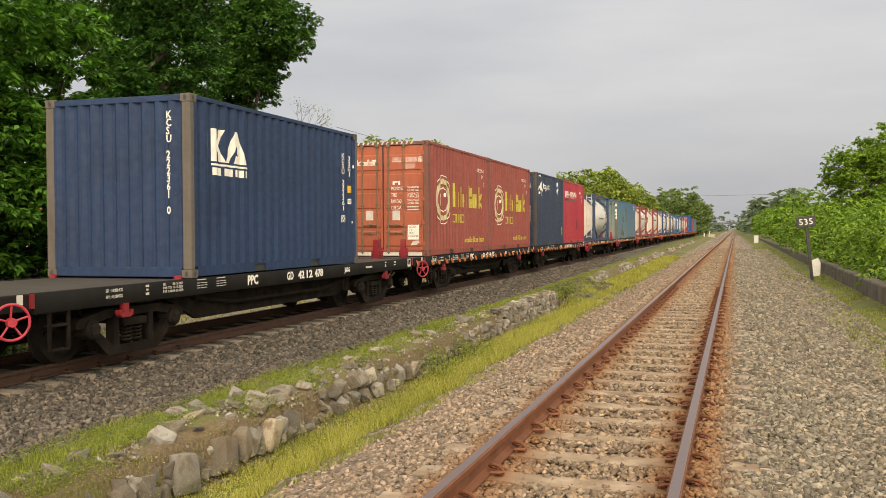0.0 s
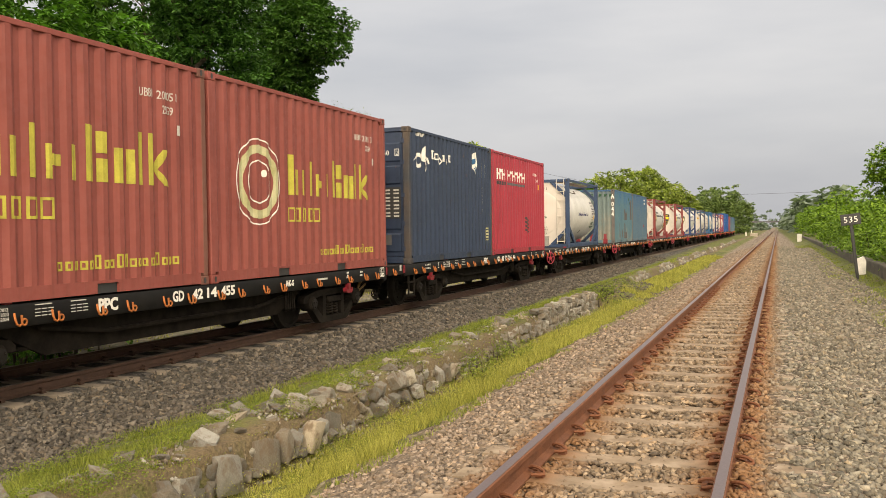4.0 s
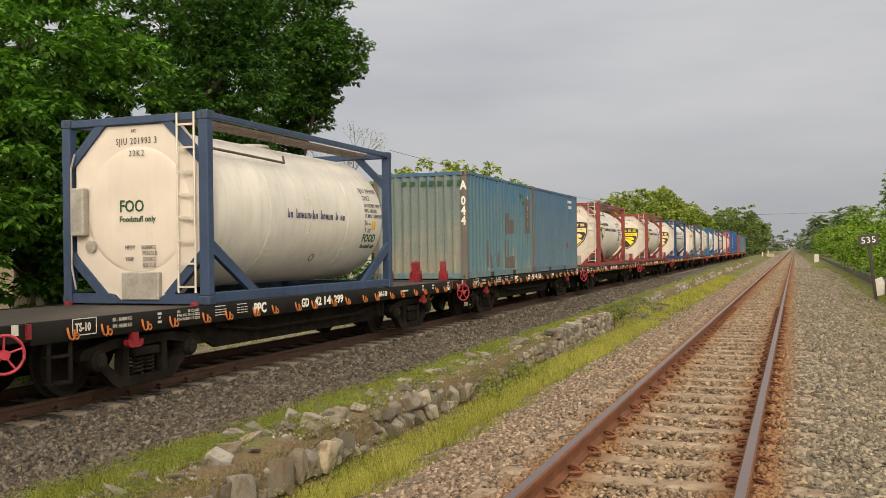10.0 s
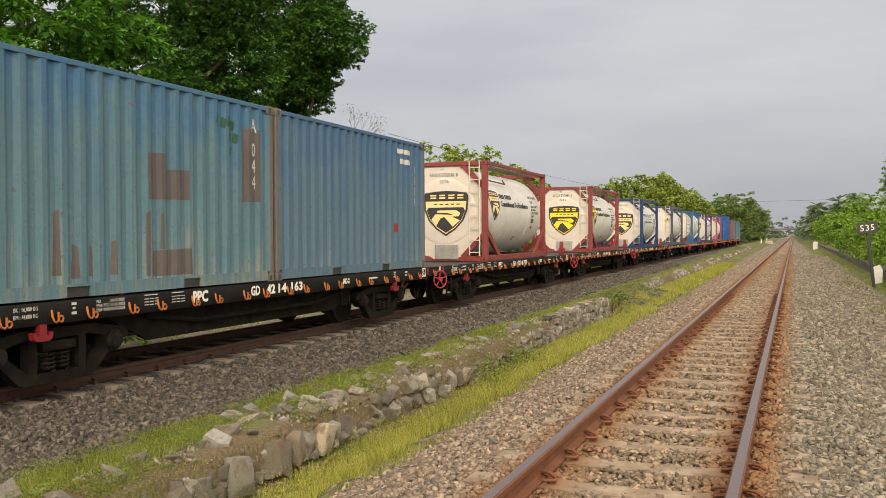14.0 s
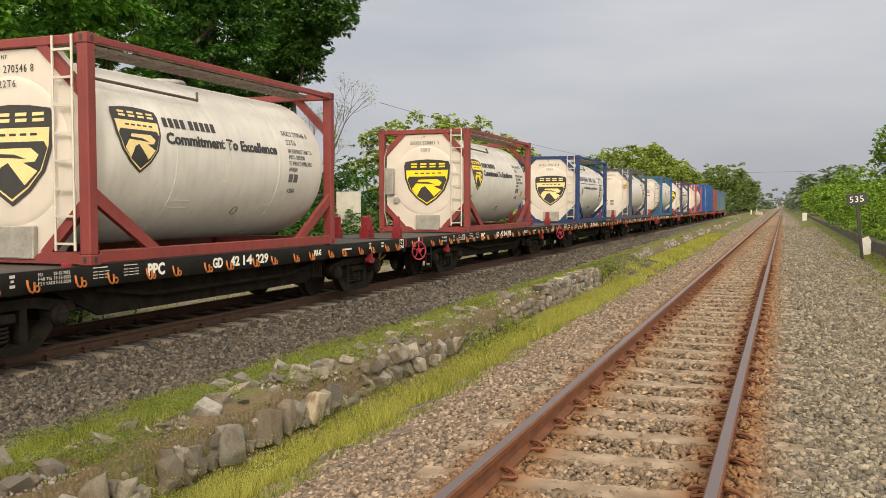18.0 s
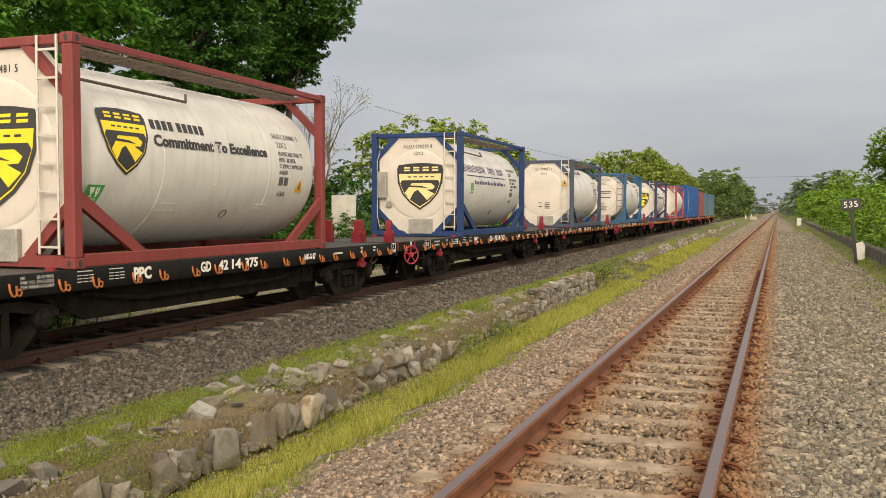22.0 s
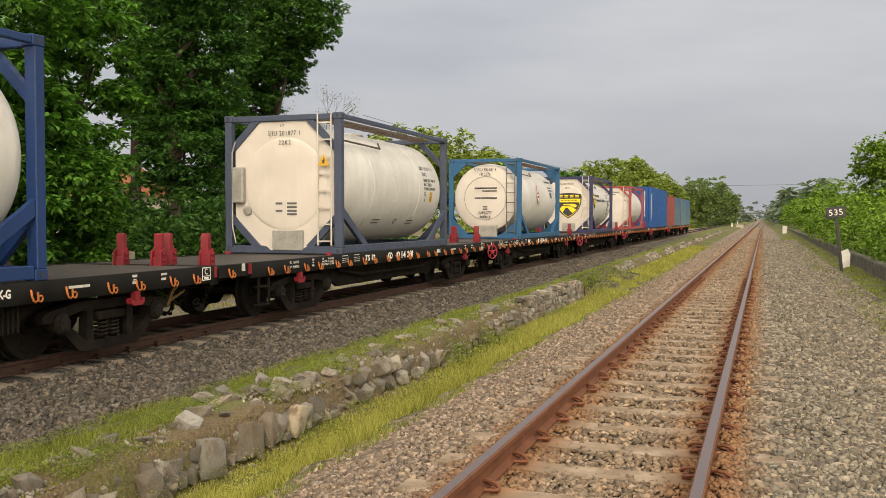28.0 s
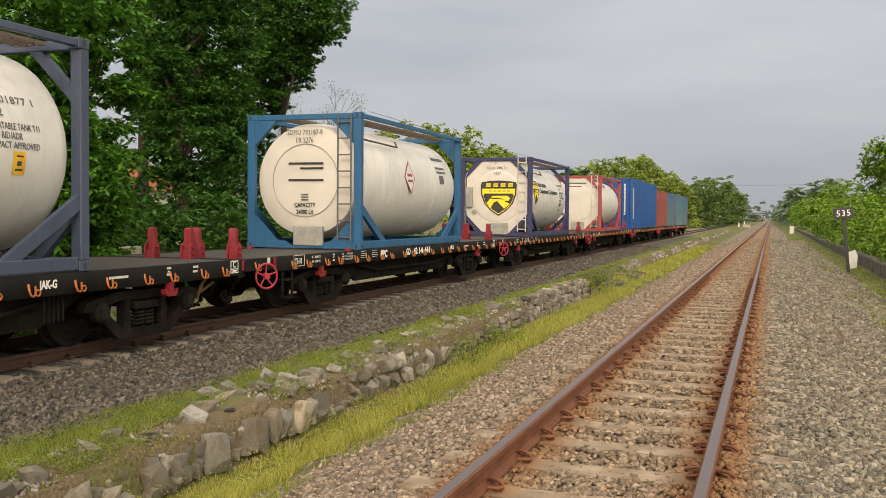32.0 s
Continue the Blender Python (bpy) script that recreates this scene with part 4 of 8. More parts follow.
def build_wagon():
    w = thing("flat_wagon", "black container flat wagon with orange lashing hooks on rails", "wagon", "wagons of the freight train")
    y0, y1 = -0.42, 12.88
    part("deck", Geo().box(-1.18, 1.18, y0, y1, 0.885, 0.925), "deck", w, "grey worn deck plates")
    for s in (-1, 1):
        a, b = sorted((s * 1.215, s * 1.13))
        g = Geo().box(a, b, 0.42, y1, 0.70, 0.935, 0.012)
        g.box(min(s * 1.13, s * 1.05), max(s * 1.13, s * 1.05), 0.42, y1, 0.70, 0.73)
        part("side_sill", g, "black", w, smooth=True)
        a, b = sorted((s * 1.195, s * 1.11))
        part("end_sill_extension", Geo().box(a, b, y0, 0.418, 0.74, 0.93, 0.01), "black", w)
        for y in (0.36, 12.835):
            part("corner_plate", Geo().box(min(s * 1.195, s * 1.222), max(s * 1.195, s * 1.222), y, y + 0.06, 0.77, 0.925), "red", w, "red painted plate")
    for s in (-1, 1):
        part("truss_plate", Geo().prism([(3.2, 0.72), (4.1, 0.315), (9.2, 0.315), (10.1, 0.72)], "x", s * 0.86 - 0.03, s * 0.86 + 0.03), "grime", w, "deep dark underframe plate")
    part("end_beam", Geo().box(-1.12, 1.12, y0, y0 + 0.10, 0.66, 0.925, 0.01), "black", w)
    part("end_beam", Geo().box(-1.2, 1.2, y1 - 0.12, y1 + 0.002, 0.66, 0.932, 0.01), "black", w)
    g = Geo()
    for x in (-0.28, 0.28):
        g.box(x - 0.06, x + 0.06, y0, y1, 0.60, 0.88)
    g.prism([(3.5, 0.62), (4.2, 0.35), (9.1, 0.35), (9.75, 0.62)], "x", -0.30, 0.30)
    part("centre_sill", g, "grime", w)
    for y in (4.4, 5.5, 6.6, 7.7, 8.8):
        part("cross_beam", Geo().box(-1.12, 1.12, y - 0.04, y + 0.04, 0.68, 0.88), "grime", w)
    g = Geo()
    g.lathe([(0.05, -0.42), (0.17, -0.40), (0.17, 0.30), (0.05, 0.33)], 16, pose(0.62, 7.0, 0.55, 0, 0, 90))
    part("air_reservoir", g, "grime", w, smooth=True)
    part("brake_cylinder", Geo().lathe([(0.04, -0.25), (0.13, -0.24), (0.13, 0.1), (0.05, 0.18), (0.03, 0.45)], 14, pose(0.75, 5.3, 0.56, 0, 0, 90)), "grime", w, smooth=True)
    part("brake_rod", Geo().tube([(0.85, 3.6, 0.42), (0.85, 9.6, 0.42)], 0.025, 6), "grime", w)
    part("truss_rod", Geo().tube([(1.0, 3.9, 0.64), (1.0, 5.0, 0.50), (1.0, 8.3, 0.50), (1.0, 9.4, 0.64)], 0.03, 6), "grime", w)
    for k in range(5):
        part("hanger_rod", Geo().tube([(1.1, 9.05 + k * 0.07, 0.70), (1.1, 9.05 + k * 0.07, 0.40)], 0.013, 5), "grime", w)
    for bc in (2.4, 10.85):
        bog = part("bogie", Geo().box(-0.95, 0.95, bc - 0.20, bc + 0.20, 0.42, 0.62, 0.03), "grime", w, "grimy bogie with coil springs")
        for s in (-1, 1):
            g = Geo()
            side_frame(g, s)
            part("side_frame", g, "grime", bog, at=pose(0, bc, 0), smooth=True)
            for dx in (-0.10, 0.10):
                g = Geo()
                turns = 34
                pts = [(s * 0.99 + 0.075 * math.cos(i * 0.9), bc + dx + 0.075 * math.sin(i * 0.9), 0.18 + 0.22 * i / turns) for i in range(turns + 1)]
                g.tube(pts, 0.017, 5)
                part("coil_spring", g, "grime", bog, smooth=True)
            g = Geo().box(min(s * 0.90, s * 1.08), max(s * 0.90, s * 1.08), bc - 0.24, bc + 0.24, 0.40, 0.50, 0.015)
            part("bolster_end", g, "grime", bog)
            for ax in (-0.85, 0.85):
                g = Geo().lathe([(0.11, 0.88), (0.125, 0.90), (0.125, 1.08), (0.10, 1.11), (0.06, 1.115)], 14, pose(0, bc + ax, WHEEL_R) @ pose(0, 0, 0, 0, 0, 0 if s > 0 else 180))
                part("axle_box", g, "grime", bog, smooth=True)
                if s < 0:
                    continue
                g = Geo().lathe([(0.085, s * 1.114), (0.085, s * 1.128), (0.03, s * 1.132)], 12, pose(0, bc + ax, WHEEL_R))
                for k in range(3):
                    a = k * 2.094 + 0.5
                    g.lathe([(0.017, s * 1.126), (0.017, s * 1.146)], 6, pose(0, bc + ax + 0.055 * math.cos(a), WHEEL_R + 0.055 * math.sin(a)))
                part("bearing_cap", g, "wheel", bog)
    g = Geo()
    for s in (-1, 1):
        m = pose(0, 0, 0, 0, 0, 0 if s > 0 else 180)
        g.lathe([(0.08, 0.48), (0.09, 0.52), (0.30, 0.53), (0.345, 0.515), (0.355, 0.50), (0.45, 0.50), (0.45, 0.525), (0.425, 0.535), (0.415, 0.625),
                 (0.36, 0.625), (0.34, 0.585), (0.14, 0.57), (0.12, 0.62), (0.075, 0.625), (0.072, 0.9)], 28, m)
    g.lathe([(0.072, -0.52), (0.072, 0.52)], 12)
    for k in range(6):                       # lightening holes' raised bosses, which show the turning
        a = k * math.pi / 3
        g.lathe([(0.03, 0.575), (0.026, 0.592)], 8, pose(0, 0.24 * math.cos(a), 0.24 * math.sin(a)))
    wm = g.mesh("wheelset", True)
    for y in AXLES:
        part("wheelset", wm, "wheel", w, at=pose(0, y, WHEEL_R))
    # hand brake wheel at the leading end, outside the sill
    g = Geo()
    ring = [(0, 0.188 * math.cos(i * math.pi / 12), 0.188 * math.sin(i * math.pi / 12)) for i in range(25)]
    g.tube(ring, 0.016, 8)
    g.lathe([(0.05, -0.04), (0.05, 0.03)], 12)
    for k in range(5):
        a = k * 2 * math.pi / 5 + 0.3
        g.tube([(-0.02, 0.03 * math.cos(a), 0.03 * math.sin(a)), (0, 0.184 * math.cos(a), 0.184 * math.sin(a))], 0.012, 6)
    hw = part("handwheel", g, "wheelred", w, "red hand brake wheel", at=pose(1.29, 0.0, 0.66, 0, 0, -26), smooth=True)
    part("brake_shaft", Geo().tube([(-0.5, 0, 0), (0.0, 0, 0)], 0.022, 8), "grime", hw)
    # footsteps
    for y in (0.68,):
        g = Geo()
        for yy in (y, y + 0.31):
            g.box(1.17, 1.20, yy - 0.018, yy + 0.018, 0.26, 0.74)
        for z in (0.27, 0.55):
            g.box(1.10, 1.21, y, y + 0.31, z - 0.012, z + 0.012)
        part("footstep", g, "grime", w)
    # towing hooks
    for y in (2.0, 11.13):
        g = Geo().prism([(-0.045, 0.71), (0.045, 0.71), (0.045, 0.60), (0.085, 0.59), (0.10, 0.63), (0.135, 0.625), (0.125, 0.565), (0.08, 0.535), (-0.08, 0.535), (-0.125, 0.565), (-0.135, 0.625), (-0.10, 0.63), (-0.085, 0.59), (-0.045, 0.60)], "x", 1.16, 1.235)
        part("towing_hook", g, "red", w, "red painted towing hook", at=pose(0, y, 0))
    hm = hook_mesh()
    for k in range(20):
        h = new("tie_hook", hm)
        h.parent = w
        h.matrix_basis = pose(1.215, 0.98 + (k // 2) * 1.21 + (k % 2) * 0.52, 0.775)
    h = new("tie_hook", hm)
    h.parent = w
    h.matrix_basis = pose(1.20, -0.12, 0.80)
    # container stops at the trailing end
    for x, y, d in ((0.33, 12.80, 1), (-0.31, 12.80, 1), (0.92, -0.30, -1), (0.28, -0.30, -1)):
        g = Geo().prism([(y - d * 0.015, 1.05), (y + d * 0.055, 1.05), (y + d * 0.055, 1.33), (y + d * 0.03, 1.385), (y - d * 0.015, 1.365)], "x", x - 0.07, x + 0.055)
        g.prism([(y - 0.075, 0.925), (y + 0.075, 0.925), (y + 0.06, 1.13), (y + 0.02, 1.17), (y - 0.06, 1.12)], "x", x - 0.10, x - 0.072)
        g.prism([(y - 0.075, 0.925), (y + 0.075, 0.925), (y + 0.06, 1.13), (y + 0.02, 1.17), (y - 0.06, 1.12)], "x", x + 0.057, x + 0.085)
        g.box(x - 0.07, x + 0.055, y - 0.05, y + 0.045, 0.925, 1.049)
        for bz in (1.0, 1.09):
            g.lathe([(0.024, x + 0.085), (0.024, x + 0.105), (0.012, x + 0.108)], 8, pose(0, y, bz))
        part("container_stop", g, "red", w, "red folding container stop", smooth=True)
    for y in (3.4, 9.75):
        for s in (-1.05, 1.05):
            part("twist_lock", Geo().lathe([(0.06, 0), (0.06, 0.04), (0.025, 0.06)], 10, pose(s, y, 0.925, 0, -90, 0)), "red", w, smooth=True)
    # slack safety chain hanging at the leading end
    for k in range(9):
        u = k / 8
        cx, cy, cz = 0.98, -0.40 - 0.28 * u, 0.74 - 0.42 * math.sin(math.pi * (0.12 + 0.62 * u))
        loop = [(0.032 * math.sin(a), 0.055 * math.cos(a), 0) for a in [i * math.pi / 5 for i in range(11)]]
        part("chain_link", Geo().tube(loop, 0.013, 5, pose(cx, cy, cz, -60 + 110 * u, 90 if k % 2 else 20, 0)), "grime", w, smooth=True)
    # couplers and hoses
    for yy, d in ((y0, -1), (y1, 1)):
        a, b = sorted((yy, yy + d * 0.16))
        for hx, hz in ((0.62, 0.60), (-0.5, 0.58), (0.16, 0.40)):
            pts = [(hx, yy - d * 0.15, hz), (hx + 0.05, yy + d * 0.06, hz - 0.10), (hx - 0.02, yy + d * 0.13, hz - 0.24), (hx - 0.12, yy + d * 0.16, hz - 0.16)]
            part("hose", Geo().tube(pts, 0.018, 6), "grime", w, smooth=True)
        part("uncoupling_rod", Geo().tube([(1.1, yy + d * 0.03, 0.62), (0.5, yy + d * 0.10, 0.60), (0.15, yy + d * 0.12, 0.66)], 0.014, 6), "grime", w, smooth=True)
        g = Geo().box(-0.12, 0.12, a, b, 0.42, 0.66, 0.03)
        g.box(-0.16, 0.10, min(yy + d * 0.06, yy + d * 0.2), max(yy + d * 0.06, yy + d * 0.2), 0.45, 0.72, 0.03)
        part("coupler", g, "grime", w)
        pts = [(0.35, yy - d * 0.2, 0.62), (0.45, yy + d * 0.02, 0.50), (0.45, yy + d * 0.08, 0.30), (0.38, yy + d * 0.12, 0.22), (0.2, yy + d * 0.14, 0.24)]
        part("brake_hose", Geo().tube(pts, 0.022, 7), "grime", w, "black rubber brake hose", smooth=True)
    g = Geo().tube([(0.80, -0.14, 0.40), (0.82, -0.02, 0.62), (0.82, 0.06, 0.66)], 0.028, 6)
    g.tube([(0.80, -0.10, 0.46), (0.84, 0.22, 0.60)], 0.02, 6)
    part("release_lever", g, "ochre", w, "dirty ochre release lever", at=pose(0, 12.45, 0))
    # markings on the sill
    f = 1.2165
    bars(w, [(0.0, 0.03, 0.09, 0.11)], on_side(f - 0.019, 0.18, 0.79), "dullwhite")
    lettering(w, "BK : 16,000 KG", 0.06, on_side(f, 1.40 + 0.22, 0.86), "dullwhite", width=0.32)
    lettering(w, "BM : 44,000 KG", 0.06, on_side(f, 1.40 + 0.22, 0.785), "dullwhite", width=0.32)
    bars(w, [(0, 0.10, 0.07, 0.03), (0.015, 0.055, 0.04, 0.025), (0, 0.0, 0.07, 0.03)], on_side(f, 2.42, 0.78), "dullwhite")
    for k, (a, b) in enumerate((("MD", "28-12-2012"), ("P48 TG", "19-12-2022"), ("P24 YAD", "19-12-2024"))):
        lettering(w, a, 0.05, on_side(f, 2.80, 0.875 - k * 0.048), "dullwhite", width=0.035 * len(a) * 0.9)
        lettering(w, b, 0.05, on_side(f, 3.02, 0.875 - k * 0.048), "dullwhite", width=0.24)
    for y in (3.62, 4.14):
        bars(w, [(0, 0.115, 0.24, 0.012)] + [(i * 0.095 - (0.0), 0.0 + j * 0.035, 0.075, 0.01) for i in range(3) for j in range(3)], on_side(f, y, 0.79), "dullwhite")
    bars(w, [(0, 0.02, 0.34, 0.03)], on_side(f, 9.95, 0.80), "dullwhite")
    bars(w, [(0, 0.08, 0.09, 0.03), (0.02, 0.04, 0.05, 0.02), (0, 0.0, 0.09, 0.03)], on_side(f, 11.05, 0.80), "dullwhite")
    bars(w, [(0, 0.08, 0.12, 0.03), (0, 0.02, 0.10, 0.03)], on_side(f, 11.62, 0.79), "dullwhite")
    g = Geo()
    for a, b, c, d in ((0, 0.2, 0.165, 0.18), (0, 0.2, 0, 0.012), (0, 0.012, 0, 0.18), (0.188, 0.2, 0, 0.18), (0, 0.2, 0.055, 0.065)):
        g.box(a, b, -0.002, 0.002, c, d)
    part("marking", g, "white", w, at=on_side(f, 12.54, 0.745))
    lettering(w, "C", 0.12, on_side(f, 12.595, 0.825), "white", 0.9)
    bars(w, [(0, 0, 0.10, 0.025)], on_side(f, 12.59, 0.765), "white")
    return w


def wagon_writing(w, number, depot, ts, late=0.0):
    number = number.split()
    f = 1.218
    shift = late
    if late < 0:                       # this one carries its series where the others have their class
        lettering(w, "TS 12", 0.15, on_side(f, 4.66, 0.78), "white", width=0.50, bold=0.005)
    else:
        lettering(w, "PPC", 0.20, on_side(f, 4.57 + shift, 0.76), "white", width=0.33, bold=0.008)
    for t, y in zip(number, (5.95, 6.38, 6.66, 7.05)):
        lettering(w, t, 0.185, on_side(f, y + shift * 0.93, 0.765), "white", width=0.13 * len(t) - 0.02 - 0.02 * (len(t) == 3), bold=0.006)
    lettering(w, depot, 0.125, on_side(f, 8.86, 0.785), "white", width=0.26 if len(depot) < 7 else 0.40, bold=0.004)
    if ts:
        lettering(w, ts, 0.125, on_side(f, 1.03, 0.795), "dullwhite", 0.80, bold=0.004)
        g = Geo()
        for a, b, c_, d in ((-0.03, 0.34, 0.145, 0.155), (-0.03, 0.34, -0.03, -0.02), (-0.03, -0.02, -0.03, 0.155), (0.33, 0.34, -0.03, 0.155)):
            g.box(a, b, -0.002, 0.002, c_, d)
        part("marking", g, "dullwhite", w, at=on_side(f, 1.02, 0.78))


# ---- containers ----
CL, CW = 6.058, 2.438


def castings(ob, length, h, mat):
    """Eight corner castings; flat black ovals paint the shade of their holes."""
    for y in (0.0, length - 0.178):
        for s in (-1, 1):
            for z in (0.0, h - 0.118):
                x0, x1 = sorted((s * CW / 2, s * (CW / 2 - 0.162)))
                c = part("corner_casting", Geo().box(x0, x1, y, y + 0.178, z, z + 0.118, 0.008), mat, ob)
                if y == 0:
                    hole = [((x0 + x1) / 2 + 0.026 * math.cos(a), z + 0.059 + 0.042 * math.sin(a)) for a in [i * math.pi / 5 for i in range(10)]]
                    part("casting_hole", Geo().prism(hole, "y", -0.003, 0.0), "ink", c)
                if s > 0:
                    hole = [(y + 0.089 + 0.026 * math.cos(a), z + 0.059 + 0.042 * math.sin(a)) for a in [i * math.pi / 5 for i in range(10)]]
                    part("casting_hole", Geo().prism(hole, "x", CW / 2, CW / 2 + 0.003), "ink", c)


def wave(length, pitch, depth):
    """One run of trapezoid corrugations: (along, in)."""
    n = max(1, round(length / pitch))
    p, out = length / n, []
    for i in range(n):
        a = i * p
        out += [(a, 0.0), (a + p * 0.26, 0.0), (a + p * 0.5, depth), (a + p * 0.76, depth)]
    return out + [(length, 0.0)]


PAINTED = ("letter", "marking", "emblem", "plate", "notice", "animal", "shield", "paint_patch", "stripe", "warning_stripe")


def press(c, length, depth):
    """Lays the painted parts of a container's side into its corrugations."""
    knots = wave(length - 0.21, 0.278, depth)
    ys, ds = [0.105 + k[0] for k in knots], [k[1] for k in knots]
    for ob in c.children:
        if ob.type != "MESH" or not ob.name.startswith(PAINTED) or ob.matrix_basis.translation.x < 1.1:
            continue
        me = ob.data
        me.transform(ob.matrix_basis)
        ob.matrix_basis = Matrix.Identity(4)
        bm = bmesh.new()
        bm.from_mesh(me)
        lo, hi = min(v.co.y for v in bm.verts), max(v.co.y for v in bm.verts)
        for y in ys:
            if lo < y < hi:
                bmesh.ops.bisect_plane(bm, geom=bm.verts[:] + bm.edges[:] + bm.faces[:], plane_co=(0, y, 0), plane_no=(0, 1, 0))
        for v in bm.verts:
            v.co.x -= float(np.interp(v.co.y, ys, ds)) + 0.0085
        bm.to_mesh(me)
        bm.free()


def corrugated(axis, at, a0, a1, z0, z1, pitch, depth, inward):
    """Corrugated sheet across axis 'x' (a side, at x = at) or 'y' (an end)."""
    pts = wave(a1 - a0, pitch, depth)
    g, n = Geo(), len(pts)
    vs = []
    for z in (z0, z1):
        for s, d in pts:
            p = at + inward * d
            vs.append((p, a0 + s, z) if axis == "x" else (a0 + s, p, z))
    g.add(vs, [(i, i + 1, n + i + 1, n + i) for i in range(n - 1)])
    return g


BOXES = []                    # containers whose sides carry paint: (thing, length, depth of the corrugation)


def dry_container(name, label, paint_m, post_m, length=CL, h=2.591, doors=False, door_m=None, depth=0.036, rail_m=None, end_m=None):
    c = thing(name, label, "container", "containers on the freight train")
    BOXES.append((c, length, depth))
    hw = CW / 2
    castings(c, length, h, post_m)
    for y in (0.0, length - 0.11):
        for s in (-1, 1):
            x0, x1 = sorted((s * (hw - 0.002), s * (hw - 0.14)))
            part("corner_post", Geo().box(x0, x1, y + 0.002, y + 0.108, 0.118, h - 0.118, 0.012), post_m, c)
        part("top_end_rail", Geo().box(-hw + 0.16, hw - 0.16, y + 0.01, y + 0.10, h - 0.10, h - 0.012, 0.008), rail_m or post_m, c)
        part("bottom_end_rail", Geo().box(-hw + 0.16, hw - 0.16, y + 0.01, y + 0.10, 0.012, 0.15, 0.008), paint_m, c)
    for s in (-1, 1):
        x0, x1 = sorted((s * (hw - 0.004), s * (hw - 0.06)))
        part("top_side_rail", Geo().box(x0, x1, 0.178, length - 0.178, h - 0.075, h - 0.012, 0.006), paint_m, c)
        cuts = [0.178, length / 2 - 1.20, length / 2 - 0.84, length / 2 + 0.84, length / 2 + 1.20, length - 0.178]
        for i in (0, 2, 4):
            part("bottom_side_rail", Geo().box(x0, x1, cuts[i], cuts[i + 1], 0.02, 0.165), paint_m, c)
        for i in (1, 3):
            part("pocket_strap", Geo().box(x0, x1, cuts[i], cuts[i + 1], 0.135, 0.165), paint_m, c)
        # a black block stands in for the shade inside each pocket
        for i in (1, 3):
            part("fork_pocket", Geo().box(min(x0, x1) + (0.02 if s > 0 else -0.0), max(x0, x1) - (0.0 if s > 0 else 0.02) - (0.025 if s > 0 else -0.025), cuts[i], cuts[i + 1], 0.02, 0.134), "ink", c, "fork lift pocket with its inner shade filled in black")
        part("side_panel", corrugated("x", s * (hw - 0.008), 0.105, length - 0.105, 0.16, h - 0.07, 0.278, depth, -s), paint_m, c, "corrugated steel side")
    part("roof", Geo().box(-hw + 0.06, hw - 0.06, 0.10, length - 0.10, h - 0.05, h - 0.02), paint_m, c)
    part("floor", Geo().box(-hw + 0.06, hw - 0.06, 0.10, length - 0.10, 0.10, 0.15), "grime", c)
    part("end_panel", corrugated("y", length - 0.03, -hw + 0.13, hw - 0.13, 0.14, h - 0.09, 0.22, 0.04, -1), paint_m, c, "corrugated steel end")
    if not doors:
        part("end_panel", corrugated("y", 0.012, -hw + 0.13, hw - 0.13, 0.14, h - 0.09, 0.21, 0.045, 1), end_m or paint_m, c, "corrugated steel end")
        return c
    dm = door_m or paint_m
    for s in (-1, 1):
        x0, x1 = sorted((s * 0.012, s * (hw - 0.145)))
        d = part("door", Geo().box(x0, x1, 0.035, 0.075, 0.155, h - 0.11, 0.01), dm, c, "container door with locking bars")
        n = 5
        for k in range(n):                 # pressed ribs of the door leaf
            z0 = 0.24 + k * (h - 0.50) / n
            part("door_rib", Geo().prism([(0.036, z0), (0.012, z0 + 0.03), (0.012, z0 + (h - 0.5) / n - 0.10), (0.036, z0 + (h - 0.5) / n - 0.07)], "x", x0 + 0.06, x1 - 0.06), dm, d)
        for xx, hz, hd in ((0.15, 0.78, 1), (0.56, 0.57, -1)):
            b = part("locking_bar", Geo().tube([(s * xx, 0.0, 0.05), (s * xx, 0.0, h - 0.04)], 0.020, 8), "lockbar", d, "bare rusty locking bar", smooth=True)
            for z in (0.12, 0.62, 1.30, h - 0.55, h - 0.12):
                part("bar_guide", Geo().box(s * xx - 0.045, s * xx + 0.045, -0.022, 0.036, z - 0.03, z + 0.03, 0.008), "lockbar", b)
            part("door_handle", Geo().tube([(s * xx, -0.02, hz), (s * (xx + hd * 0.12), -0.03, hz + 0.015), (s * (xx + hd * 0.36), -0.024, hz)], 0.013, 6), "lockbar", b)
            part("handle_catch", Geo().box(s * (xx + hd * 0.21) - 0.03, s * (xx + hd * 0.21) + 0.03, -0.034, 0.03, hz - 0.035, hz + 0.045, 0.008), "lockbar", b)
        for z in (0.32, 0.85, 1.45, h - 0.75, h - 0.30):
            part("hinge", Geo().box(min(s * (hw - 0.10), s * (hw - 0.19)), max(s * (hw - 0.10), s * (hw - 0.19)), 0.0, 0.04, z - 0.05, z + 0.05, 0.008), dm, d)
        part("door_gasket", Geo().box(min(s * 0.0, s * 0.013), max(s * 0.0, s * 0.013), 0.03, 0.07, 0.16, h - 0.11), "ink", d)
    return c


def gusset(g, x, z, sx, sz, size, y0, y1, band=0.13):
    """Slanting brace across a corner of the end frame."""
    g.prism([(x + sx * size, z), (x + sx * (size + band * 1.3), z), (x, z + sz * (size + band * 1.3)), (x, z + sz * size)], "y", y0, y1)


